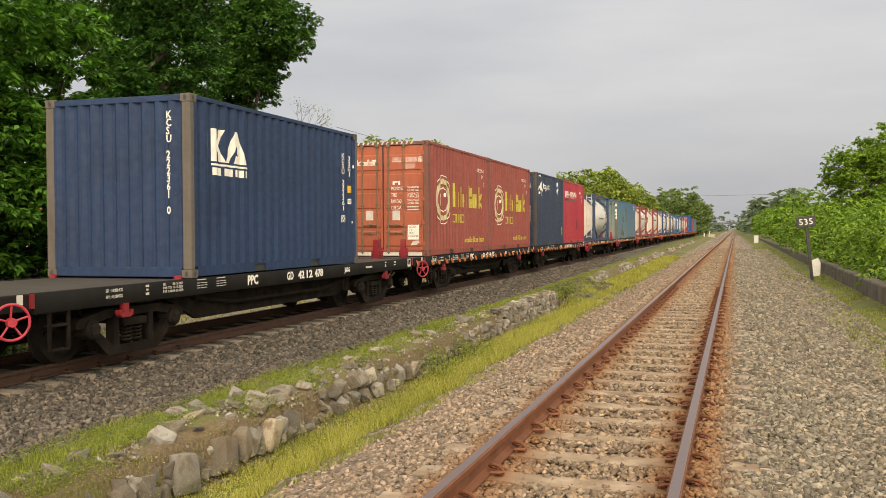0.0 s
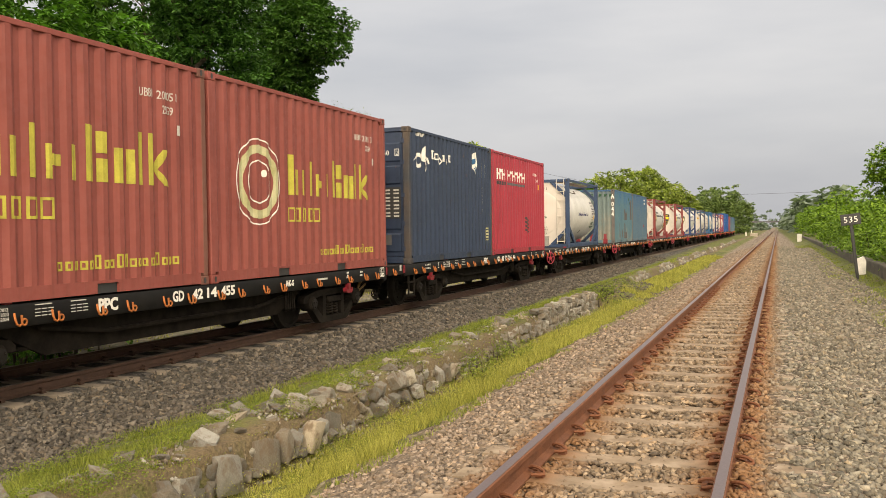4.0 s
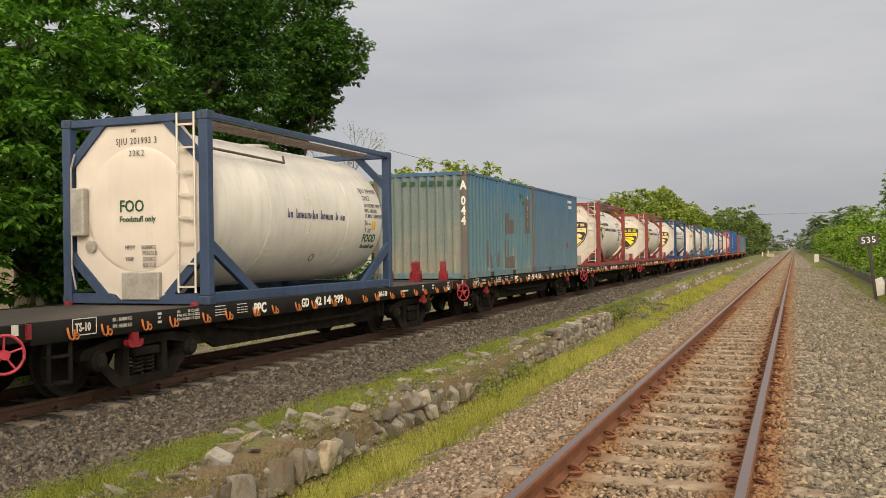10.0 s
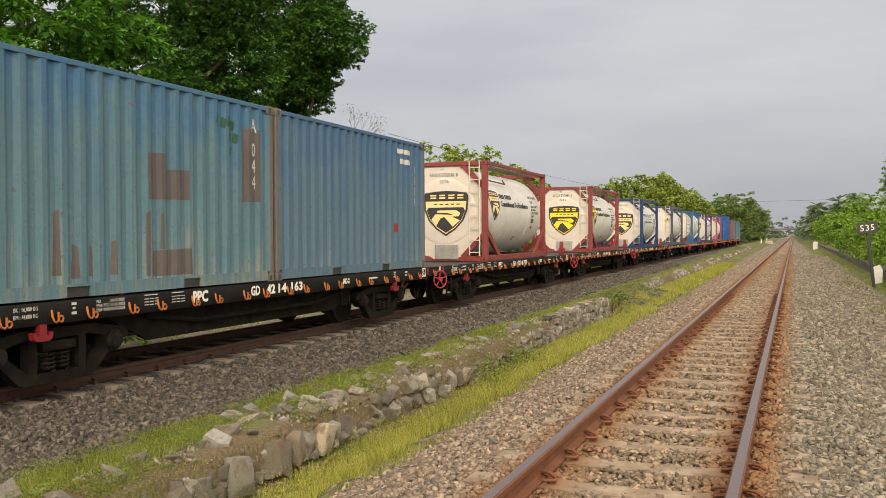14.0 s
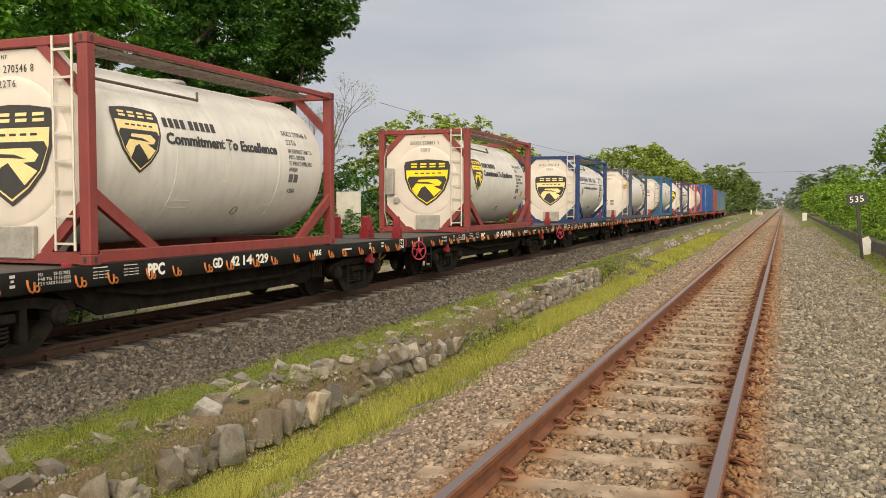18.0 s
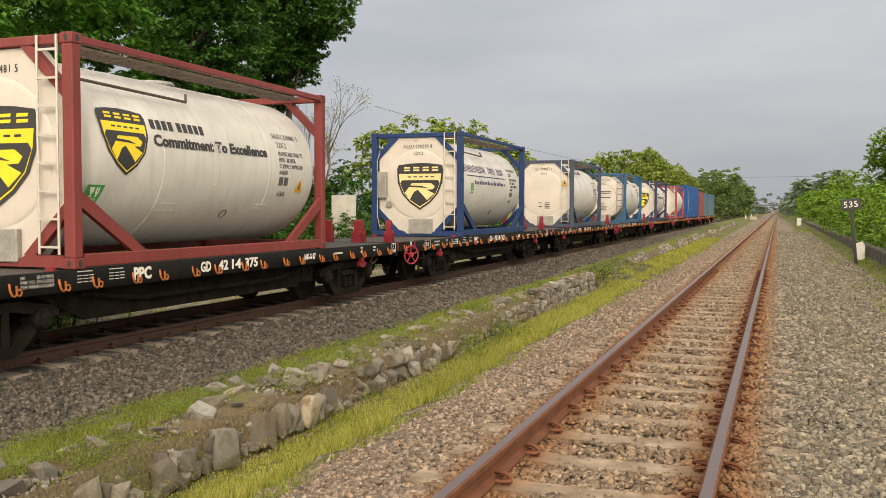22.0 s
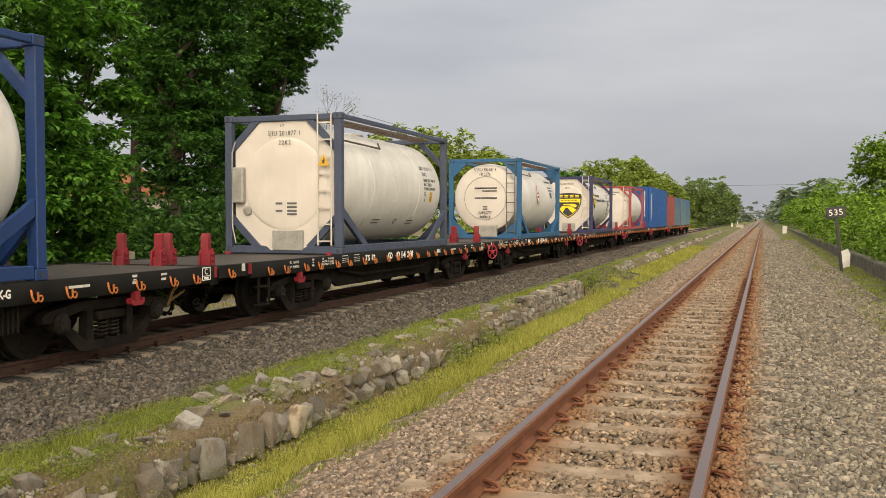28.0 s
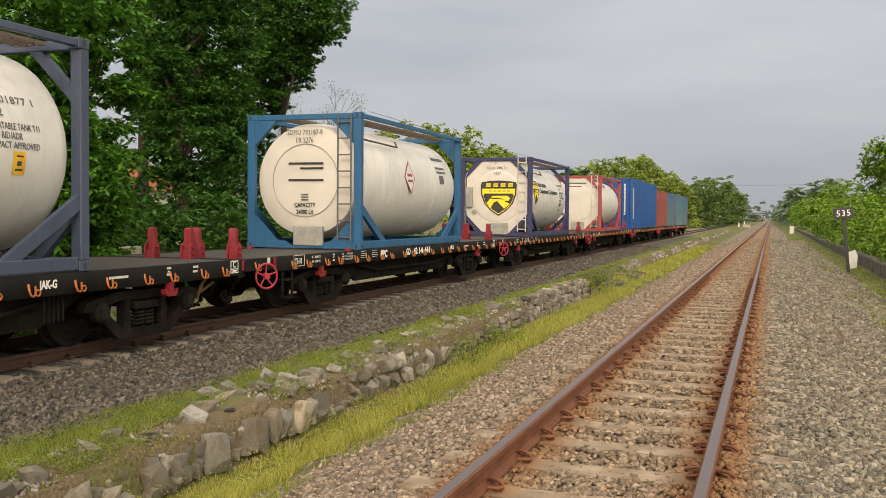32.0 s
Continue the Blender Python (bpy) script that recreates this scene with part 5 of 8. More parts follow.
def tank_container(name, label, frame_m, round_end=False, braces=True):
    c = thing(name, label, "tank container", "tank containers on the freight train")
    hw, h = CW / 2, 2.591
    castings(c, CL, h, frame_m)
    for y in (0.0, CL - 0.15):
        for s in (-1, 1):
            x0, x1 = sorted((s * (hw - 0.004), s * (hw - 0.15)))
            part("corner_post", Geo().box(x0, x1, y + 0.004, y + 0.146, 0.118, h - 0.118, 0.012), frame_m, c)
        part("top_end_rail", Geo().box(-hw + 0.16, hw - 0.16, y + 0.02, y + 0.13, h - 0.12, h - 0.014, 0.01), frame_m, c)
        if y == 0:                       # the lower rail is cut down in the middle over the outlet box
            g = Geo().prism([(-hw + 0.16, 0.012), (hw - 0.16, 0.012), (hw - 0.16, 0.145), (0.52, 0.145), (0.36, 0.06), (-0.28, 0.06), (-0.42, 0.145), (-hw + 0.16, 0.145)], "y", 0.02, 0.13)
        else:
            g = Geo().box(-hw + 0.16, hw - 0.16, y + 0.02, y + 0.13, 0.012, 0.145, 0.01)
        part("bottom_end_rail", g, frame_m, c)
        for s in (-1, 1):
            for z, sz in ((0.145, 1), (h - 0.12, -1)):
                g = Geo()
                gusset(g, s * (hw - 0.15), z, -s, sz, 0.42 if not round_end else 0.02, y + 0.03, y + 0.12, 0.13 if not round_end else 0.36)
                part("corner_brace", g, frame_m, c)
    for s in (-1, 1):
        x0, x1 = sorted((s * (hw - 0.01), s * (hw - 0.10)))
        part("bottom_side_rail", Geo().box(x0, x1, 0.178, CL - 0.178, 0.015, 0.16, 0.01), frame_m, c)
        part("top_side_rail", Geo().box(x0, x1, 0.178, CL - 0.178, h - 0.10, h - 0.02, 0.008), frame_m, c)
        for a, d in ((0.15, 1), (CL - 0.15, -1)):
            poly = [(a, 0.86), (a, 0.68), (a + d * 0.86, 0.16), (a + d * 1.12, 0.16)]
            part("side_brace", Geo().prism(poly, "x", x0 + 0.01, x1 - 0.01), frame_m, c)
    # the vessel
    r, zc = 1.135, 1.315
    prof = [(0.05, -2.86), (0.5, -2.83), (0.85, -2.76), (1.02, -2.66), (1.10, -2.54), (r, -2.40), (r, -1.30), (r + 0.005, -1.298), (r + 0.005, -1.288), (r, -1.286),
            (r, 1.30), (r + 0.005, 1.302), (r + 0.005, 1.312), (r, 1.314), (r, 2.66), (1.115, 2.76), (1.06, 2.84), (0.88, 2.92), (0.5, 2.975), (0.05, 2.99)]
    v = part("vessel", Geo().lathe(prof, 56, pose(0, CL / 2, zc, 0, 0, 90)), "tank", c, "white clad cylindrical tank with weld bands", smooth=True)
    if round_end:
        disc = [(0.05, -0.10), (0.60, -0.09), (0.92, -0.055), (1.06, 0.0), (1.10, 0.10), (1.10, 0.30)]
        part("end_shield", Geo().lathe(disc, 48, pose(0, 0.20, zc, 0, 0, 90)), "tankend", c, "cream round tank end", smooth=True)
        part("seam_ring", Geo().tube([(0.70 * math.cos(a), 0.108, zc + 0.70 * math.sin(a)) for a in [i * math.pi / 24 for i in range(49)]], 0.008, 5), "galv", c)
    else:
        o = [(-1.02, 0.70), (-0.55, 0.13), (-0.36, 0.13), (-0.26, 0.05), (0.34, 0.05), (0.46, 0.13), (0.60, 0.13), (1.06, 0.66), (1.06, 1.95), (0.62, 2.46), (-0.50, 2.46), (-1.02, 1.98)]
        part("end_shield", Geo().prism(o, "y", 0.075, 0.30), "tankend", c, "cream octagonal tank end shield")
        disc = [(0.05, -0.035), (0.55, -0.030), (0.80, -0.018), (0.88, 0.0), (0.90, 0.02)]
        part("end_dish", Geo().lathe(disc, 48, pose(0.03, 0.078, 1.30, 0, 0, 90)), "tankend", c, "shallow dished end", smooth=True)
    # top gear: manhole, walkway, handrail
    part("manhole", Geo().lathe([(0.30, 0), (0.30, 0.09), (0.27, 0.13), (0.05, 0.15)], 20, pose(0, CL / 2, 2.35, 0, -90, 0)), "galv", c, smooth=True)
    for x0, x1 in ((0.40, 0.78), (-0.78, -0.40)):
        g = Geo()
        for k in range(5):
            xx = x0 + (x1 - x0) * k / 4
            g.box(xx - 0.012, xx + 0.012, 0.20, CL - 0.20, h - 0.075, h - 0.035)
        for k in range(14):
            yy = 0.25 + (CL - 0.5) * k / 13
            g.box(x0, x1, yy - 0.015, yy + 0.015, h - 0.085, h - 0.06)
        part("walkway", g, "rustgrate", c, "steel grating walkway")
    part("vapour_pipe", Geo().tube([(1.02, 0.20, 2.10), (0.95, 0.45, 2.14), (0.95, 2.45, 2.10), (0.84, 2.60, 2.22)], 0.019, 8), "rustgrate", c, smooth=True)
    # ladder on the leading end
    lm = "greymark" if round_end else "ladder"
    for x in (0.75, 1.02):
        part("ladder_rail", Geo().tube([(x, -0.012, 0.16), (x, -0.012, h - 0.02)], 0.016, 6), lm, c, smooth=True)
    for k in range(8):
        z = 0.24 + k * 0.31
        part("rung", Geo().box(0.75, 1.02, -0.026, 0.006, z - 0.013, z + 0.013), lm, c)
    # outlet box, cabinet, thermometer
    part("outlet_box", Geo().box(-0.20, 0.42, -0.01, 0.08, 0.06, 0.44, 0.015), "galv", c, "grey outlet valve box")
    if not round_end:
        part("document_cabinet", Geo().box(-1.02, -0.80, -0.06, 0.08, 0.95, 1.62, 0.02), "galv", c, "grey document cabinet")
        part("thermometer", Geo().lathe([(0.085, 0), (0.085, 0.05), (0.06, 0.055)], 18, pose(-0.75, 0.078, 0.80, 0, 0, -90)), "galv", c, smooth=True)
        part("steam_pipe", Geo().tube([(-0.98, 0.0, 2.10), (-1.05, 0.0, 1.9), (-1.05, 0.0, 0.5), (-0.98, 0.0, 0.2)], 0.014, 6), "galv", c, smooth=True)
    return c


def shield_emblem(c, m, s, main, dark="ink"):
    """A shield with a bold angular device in it: dark field, bright bands."""
    out = [(-0.64, 0.50), (-0.60, 0.60), (-0.3, 0.64), (0.0, 0.655), (0.3, 0.64), (0.60, 0.60), (0.64, 0.50), (0.62, 0.15), (0.50, -0.15), (0.28, -0.38), (0.0, -0.56),
           (-0.28, -0.38), (-0.50, -0.15), (-0.62, 0.15)]
    k = lambda p, f=1.0: [(x * s * f, z * s * f) for x, z in p]
    e = flat_shape(c, k(out), m, dark, "shield_emblem", 0.002)
    up = lambda d: m @ pose(0, -d, 0)
    inner = [(-0.585, 0.375), (0.585, 0.375), (0.565, 0.15), (0.455, -0.13), (0.255, -0.34), (0.0, -0.505), (-0.255, -0.34), (-0.455, -0.13), (-0.565, 0.15)]
    flat_shape(c, k(inner), up(0.003), main, "shield_field")
    flat_shape(c, k([(-0.55, 0.13), (-0.50, 0.21), (0.50, 0.21), (0.55, 0.13), (0.44, -0.13), (0.25, -0.32), (0.0, -0.475), (-0.25, -0.32), (-0.44, -0.13)]), up(0.0055), dark, "shield_field")
    flat_shape(c, k([(-0.22, 0.13), (0.30, 0.135), (0.42, 0.05), (0.36, -0.03), (0.18, -0.04), (0.40, -0.14), (0.20, -0.31), (-0.05, -0.04), (-0.16, -0.09), (-0.28, -0.29), (-0.42, -0.12)]), up(0.008), main, "shield_device")
    flat_shape(c, k([(-0.30, 0.075), (0.05, 0.06), (0.24, 0.0), (0.05, 0.015), (-0.30, 0.03)]), up(0.0105), dark, "shield_device")
    for x in (-0.45, -0.19, 0.07, 0.33):          # slanting bars in the top band
        for z in (0.445, 0.515):
            flat_shape(c, k([(x, z), (x + 0.17, z), (x + 0.18, z + 0.04), (x + 0.01, z + 0.04)]), up(0.0035), main, "shield_bar")
    for x in (-0.34, -0.18, -0.02, 0.14, 0.30):
        bars(c, [(x * s, 0.28 * s, 0.10 * s, 0.03 * s)], up(0.0058), dark, "shield_bar")
    return e


def around_tank(yc, ang, zc=1.315, r=1.139):
    """Place on the vessel's flank at the angle above the horizontal, for writing that faces outwards."""
    a = radians(ang)
    return pose(0, yc, zc) @ pose(0, 0, 0, 0, -ang, 0) @ pose(r, 0, 0, 0, 0, 90)


def wrap(ob, m, yc, ang, zc=1.315, r=1.139):
    """Bends a flat painted part, made at m, round the vessel."""
    me = ob.data
    me.transform(m.inverted() @ ob.matrix_basis)
    bm = bmesh.new()
    bm.from_mesh(me)
    zs = [v.co.z for v in bm.verts]
    n = max(1, int((max(zs) - min(zs)) / 0.07))
    for i in range(1, n):
        z = min(zs) + (max(zs) - min(zs)) * i / n
        bmesh.ops.bisect_plane(bm, geom=bm.verts[:] + bm.edges[:] + bm.faces[:], plane_co=(0, 0, z), plane_no=(0, 0, 1))
    for v in bm.verts:
        a, k = radians(ang) + v.co.z / r, r - v.co.y
        v.co = Vector((k * math.cos(a), v.co.x, k * math.sin(a)))
    bm.to_mesh(me)
    bm.free()
    ob.matrix_basis = pose(0, yc, zc)
    return ob


def on_flank(c, text, size, y, z, mat, squeeze=0.8, gap=1.0, bold=0.0, width=0.0, slant=0.0):
    ang = math.degrees(math.asin(max(-1, min(1, (z - 1.315) / 1.139))))
    m = around_tank(y, ang)
    return wrap(lettering(c, text, size, m @ pose(0, -0.003, 0), mat, squeeze, gap=gap, bold=bold, width=width, slant=slant), m, y, ang)


def flank_bars(c, rows, y, z, mat):
    """Rows of unreadable small writing, laid on the curved flank row by row."""
    for x, dz, w, hh in rows:
        ang = math.degrees(math.asin(max(-1, min(1, (z + dz - 1.315) / 1.139))))
        m = around_tank(y, ang)
        wrap(bars(c, [(x, 0, w, hh)], m @ pose(0, -0.003, 0), mat)[0], m, y, ang)


def tank_marks(c, code, size_type, code_m="ink", dy=0.0, extra=True):
    """Code on the end and on the flank, and the small print below it."""
    lettering(c, "NT", 0.07, pose(-0.02, 0.068, 2.36), code_m, 0.9, align="CENTER")
    lettering(c, code, 0.13, pose(0.02, 0.068, 2.20), code_m, 0.78, align="CENTER", gap=1.18)
    lettering(c, size_type, 0.12, pose(0.05, 0.034, 2.03), code_m, 0.85, align="CENTER", gap=1.25)
    on_flank(c, code, 0.125, 4.56 + dy, 1.77, "greymark", width=0.82, gap=1.1)
    on_flank(c, size_type, 0.125, 4.61 + dy, 1.63, "greymark", width=0.31, gap=1.1)
    for k, (line, wd) in enumerate((("UN PORTABLE TANK T11", 0.77), ("IMDG - RID/ADR", 0.52), ("TC IMPACT APPROVED", 0.76)) + ((("AAR600", 0.27),) if extra else ())):
        on_flank(c, line, 0.10, 4.62 + dy, 1.50 - k * 0.097, "greymark", width=wd)
    if extra:
        flank_bars(c, [(0, 0.02, 0.12, 0.13), (0.16, 0.02, 0.12, 0.13)], 4.64 + dy, 1.02, "greymark")
        on_flank(c, "4 BAR", 0.12, 4.66 + dy, 0.87, "greymark", width=0.24)
    flank_bars(c, [(0, 0, 0.46, 0.012), (0, -0.09, 0.46, 0.012), (0.0, -0.09, 0.012, 0.10), (0.448, -0.09, 0.012, 0.10)], 1.73, 0.73, "plaster")
    flank_bars(c, [(0, 0, 0.30, 0.025), (0, -0.05, 0.22, 0.02)], 4.15, 0.72, "plaster")
    flank_bars(c, [(0, 0, 0.18, 0.010), (0, -0.56, 0.18, 0.010), (0.0, -0.56, 0.010, 0.57), (0.17, -0.56, 0.010, 0.57)], 2.80, 1.56, "plaster")
    ring = Geo().tube([(0.07 * math.cos(a), 0, 0.07 * math.sin(a)) for a in [i * math.pi / 8 for i in range(17)]], 0.007, 5)
    part("flank_stud", ring, "greymark", c, at=around_tank(3.41, -39))


def place(ob, n, y, z=DECK):
    MOVING.append((ob, n, y, z))
    ob.matrix_basis = wagon_pose(n, 0.0, y, z)
    return ob


master = build_wagon()
WAGONS = [master] + [copy_thing(master, pose(0, 0, 0)) for _ in range(14)]
NUMBERS = [("GD 42 12 478", "JAK-G", ""), ("GD 42 14 455", "JAK-G", "TS-10"), ("GD 42 13 216", "JAK-G", ""), ("GD 42 14 299", "JAK-G 10", "TS-10"),
           ("GD 42 14 163", "JAK-G", "TS-07"), ("GD 42 14 229", "JAK-G", "TS-10"), ("GD 42 14 375", "JAK-G 07", ""), ("GD 42 14 262", "JAK-G", "TS-07"),
           ("GD 42 14 268", "JAK-G", ""), ("GD 42 14 441", "JAK-G", "TS-10")]
for i, wg in enumerate(WAGONS):
    n = i + 1
    if i < len(NUMBERS):
        wagon_writing(wg, *NUMBERS[i], late=(0.48, 0, 1.4, 0, 0, 0, 0, 0, -0.14, 0)[i])
    kids = [k for k in wg.children if k.name.startswith("wheelset")]
    for k, y in zip(sorted(kids, key=lambda o: o.matrix_basis.translation.y), AXLES):
        WHEELSETS.append((k, n, y))
    place(wg, n, 0.0, 0.0)
for k in [k for k in WAGONS[0].children if k.name.startswith("tie_hook")]:      # the first one has no lashing hooks
    bpy.data.objects.remove(k)
tagged(WAGONS[0], "black container flat wagon with a red hand brake wheel", "wagon", "wagons of the freight train")
for i in (2, 8):                       # these two run the other way round: no hand brake at this end
    for k in [k for k in WAGONS[i].children if k.name.startswith("handwheel")]:
        for kk in list(k.children):
            bpy.data.objects.remove(kk)
        bpy.data.objects.remove(k)

MID = 3.58
# wagon 1: blue box
c = place(dry_container("shipping_container", "blue corrugated shipping container with white emblem", "c_blue", "c_bluepost", rail_m="c_blue"), 1, 3.48)
EMB = lambda y, z: on_side(CW / 2 + 0.004, y, z)
flat_shape(c, [(0.0, 0.0), (0.10, 0.0), (0.10, 0.18), (0.22, 0.0), (0.36, 0.0), (0.20, 0.24), (0.34, 0.48), (0.22, 0.48), (0.10, 0.30), (0.10, 0.48), (0.0, 0.48)], EMB(0.60, 1.68), "white", "letter_shape")
flat_shape(c, [(0.0, 0.0), (0.14, 0.0), (0.34, 0.30), (0.42, 0.12), (0.30, 0.12), (0.24, 0.0), (0.62, 0.0), (0.40, 0.48), (0.28, 0.48)], EMB(0.96, 1.68), "white", "letter_shape")
bars(c, [(0.0, 0.0, 1.06, 0.03)], EMB(0.60, 1.62), "white")
bars(c, [(i * 0.155, 0.0, 0.10, 0.11) for i in range(7)], EMB(0.62, 1.48), "white")
for i, ch in enumerate("KCSU 222361 0"):
    if ch != " ":
        lettering(c, ch, 0.15, pose(0.83, 0.004, 2.25 - i * 0.112), "white", 0.85, bold=0.003)
for i, ch in enumerate("KCSU 222361 0"):
    if ch != " ":
        lettering(c, ch, 0.13, EMB(5.37, 2.07 - i * 0.102), "white", 0.8, align="CENTER")
for i, ch in enumerate("22G1"):
    lettering(c, ch, 0.13, EMB(5.66, 2.03 - i * 0.102), "white", 0.8, align="CENTER")
hollow(c, 0.09, 0.13, 0.012, EMB(5.325, 0.82), "white", "marking")
bars(c, [(0, 0, 0.11, 0.14)], EMB(5.62, 1.40), "yellow")
hollow(c, 0.11, 0.10, 0.018, EMB(5.62, 1.18), "white", "marking")
bars(c, [(0, 0, 0.03, 0.05)], EMB(5.66, 1.205), "white")
bars(c, [(0.26, 1.10, 0.03, 0.06), (0.15, 0, 0.10, 0.04)], EMB(5.63, 0.80), "white")
# wagon 2: two brick-red boxes
for k, yy in enumerate((0.70, 0.70 + CL + 0.07)):
    c = place(dry_container("shipping_container", "brick red high shipping container with yellow letter shapes", "c_red", "c_redpost" if k == 0 else "c_red", h=2.896, doors=True, door_m="c_reddoor"), 2, yy)
    ring = lambda r0, r1, n=28: [(r1 * math.cos(i * 2 * math.pi / n), r1 * math.sin(i * 2 * math.pi / n)) for i in range(n + 1)] + [(r0 * math.cos(-i * 2 * math.pi / n), r0 * math.sin(-i * 2 * math.pi / n)) for i in range(n + 1)]
    flat_shape(c, ring(0.43, 0.555), EMB(1.31, 1.45), "palelime", "emblem_ring")
    flat_shape(c, ring(0.63, 0.65), EMB(1.31, 1.45), "white", "emblem_ring")
    flat_shape(c, ring(0.31, 0.33), EMB(1.31, 1.45), "white", "emblem_ring")
    flat_shape(c, ring(0.0, 0.055, 12), EMB(1.46, 1.58), "white", "emblem_dot")
    for x, w, hh, z in ((2.35, 0.14, 0.62, 0), (2.58, 0.12, 0.40, 0), (2.80, 0.12, 0.40, 0), (3.08, 0.10, 0.55, 0), (3.425, 0.17, 0.12, 0.14), (3.34, 0.08, 0.36, 0), (3.74, 0.1, 0.38, 0),
                        (3.98, 0.15, 0.62, 0), (4.20, 0.16, 0.24, 0.32), (4.20, 0.18, 0.26, 0.0), (4.52, 0.13, 0.40, 0), (4.76, 0.13, 0.40, 0), (4.98, 0.10, 0.62, 0), (5.17, 0.11, 0.62, 0)):
        part("letter_shape", Geo().box(x, x + w, -0.002, 0.002, z, z + hh), "limemark", c, at=EMB(0.05, 1.29) @ Matrix.Diagonal((0.925, 1, 1.03, 1)))
    part("letter_shape", Geo().prism([(5.28, 0.22), (5.48, 0.44), (5.62, 0.44), (5.40, 0.20), (5.64, 0.0), (5.50, 0.0)], "y", -0.002, 0.002), "limemark", c, at=EMB(0.05, 1.29) @ Matrix.Diagonal((0.925, 1, 1.03, 1)))
    for i in range(5):
        hollow(c, 0.16, 0.23, 0.03, EMB(2.21 + i * 0.215, 0.86), "limemark")
    for i in range(18):
        hollow(c, 0.085, 0.10 + 0.06 * (i in (5, 8, 9, 14)), 0.024, EMB(3.28 + i * 0.12, 0.30), "limemark")
    lettering(c, "UBBU", 0.15, EMB(4.72, 2.38), "dullwhite", width=0.24)
    lettering(c, "200051" if k == 0 else "200013", 0.15, EMB(5.05, 2.38), "dullwhite", width=0.36)
    lettering(c, "25G9", 0.15, EMB(5.12, 2.20), "dullwhite", width=0.24)
    bars(c, [(0, 0, 0.07, 0.13)], EMB(5.42, 1.95), "dullwhite")
    if k == 0:
        lettering(c, "UBBU", 0.175, pose(0.25, 0.004, 2.37), "white", width=0.24)
        lettering(c, "200051", 0.175, pose(0.61, 0.004, 2.37), "white", width=0.35)
        hollow(c, 0.075, 0.14, 0.01, pose(0.985, 0.004, 2.36), "white", "marking")
        lettering(c, "6", 0.14, pose(0.995, 0.003, 2.38), "white", width=0.05)
        lettering(c, "25G9", 0.175, pose(0.61, 0.004, 2.20), "white", width=0.24)
        flat_shape(c, [(0, 0), (0.05, 0), (0.05, 0.05), (0.15, 0.06), (0.15, 0.0), (0.20, 0.0), (0.20, 0.09), (0, 0.09)], pose(0.27, 0.003, 1.80), "white", "plate")
        for t, z, wd, a, b in (("MAXGROSS", 1.66, 0.30, "30.480 KGS", "67.200 LBS"), ("TARE", 1.50, 0.15, "2.450 KGS", "5.400 LBS"), ("PAYLOAD", 1.34, 0.27, "28.030 KGS", "61.800 LBS"), ("CUB.CAP.", 1.18, 0.27, "", "")):
            lettering(c, t, 0.135, pose(0.23, 0.004, z), "white", width=wd)
            for k2, line in enumerate((a, b)):
                if line:
                    lettering(c, line, 0.075, pose(0.66, 0.004, z + 0.045 - k2 * 0.07), "white", width=0.30)
                else:
                    bars(c, [(0, 0, 0.30, 0.035)], pose(0.66, 0.004, z + 0.045 - k2 * 0.07), "dullwhite")
        flat_shape(c, [(0, 0), (0.30, 0), (0.31, 0.37), (0.01, 0.37)], pose(0.66, 0.003, 0.42), "white", "notice")
        lettering(c, "CAUTION\n   9'6\"\n  HIGH\nCONTAINER", 0.085, pose(0.675, 0.0, 0.71), "ink", width=0.27)
        flat_shape(c, [(0, 0), (0.16, 0.02), (0.24, 0.08), (0.20, 0.13), (0.05, 0.10)], pose(0.74, 0.003, 0.27), "dullwhite", "plate")
        for x in (-0.46, 0.26):
            flat_shape(c, [(0, 0), (0.20, 0), (0.20, 0.24), (0, 0.24)], pose(x, 0.003, 0.91), "dullwhite", "plate")
        flat_shape(c, ring(0.0, 0.10, 16), pose(-0.80, 0.003, 1.38), "dullwhite", "plate")
        part("base_strip", Geo().box(-1.04, 1.04, -0.004, 0.008, 0.015, 0.10), "dullwhite", c, "torn white strip")
        for i, hh in enumerate((0.15, 0.09, 0.12, 0.09, 0.09, 0.15, 0.10, 0.14, 0.14)):
            hollow(c, 0.05, hh, 0.017, pose(-0.72 + i * 0.062, 0.003, 2.30), "white")
        flat_shape(c, ring(0.06, 0.11, 16), pose(-0.90, 0.003, 2.36), "white", "emblem_ring")
    g = Geo()
    for i in range(14):
        g.prism([(-0.95 + i * 0.13, 0.0), (-0.90 + i * 0.13, 0.0), (-0.87 + i * 0.13, 0.06), (-0.92 + i * 0.13, 0.06)], "y", -0.001, 0.002)
    part("warning_stripes", g, "dullwhite", c, at=pose(0, 0.008, 2.82))
# wagon 3: navy and crimson boxes
c = place(dry_container("shipping_container", "dark slate blue high shipping container with white emblem", "c_navy", "c_navypost", h=2.896, doors=True, rail_m="c_navy"), 3, 0.72)
curl = [(0.13 * math.cos(a) * f, 0.13 * math.sin(a) * f) for f, way in ((1.25, 1), (0.62, -1)) for a in [way * i * math.pi / 10 + (0.6 if way > 0 else 0.6 + 1.6 * math.pi) for i in range(17)]]
flat_shape(c, curl, EMB(0.62, 2.22), "white", "animal_shape")
flat_shape(c, [(0.0, 0.0), (0.10, 0.07), (0.20, 0.06), (0.26, 0.10), (0.16, 0.12), (0.05, 0.08)], EMB(0.34, 2.20) @ pose(0, -0.003, 0), "white", "animal_shape")
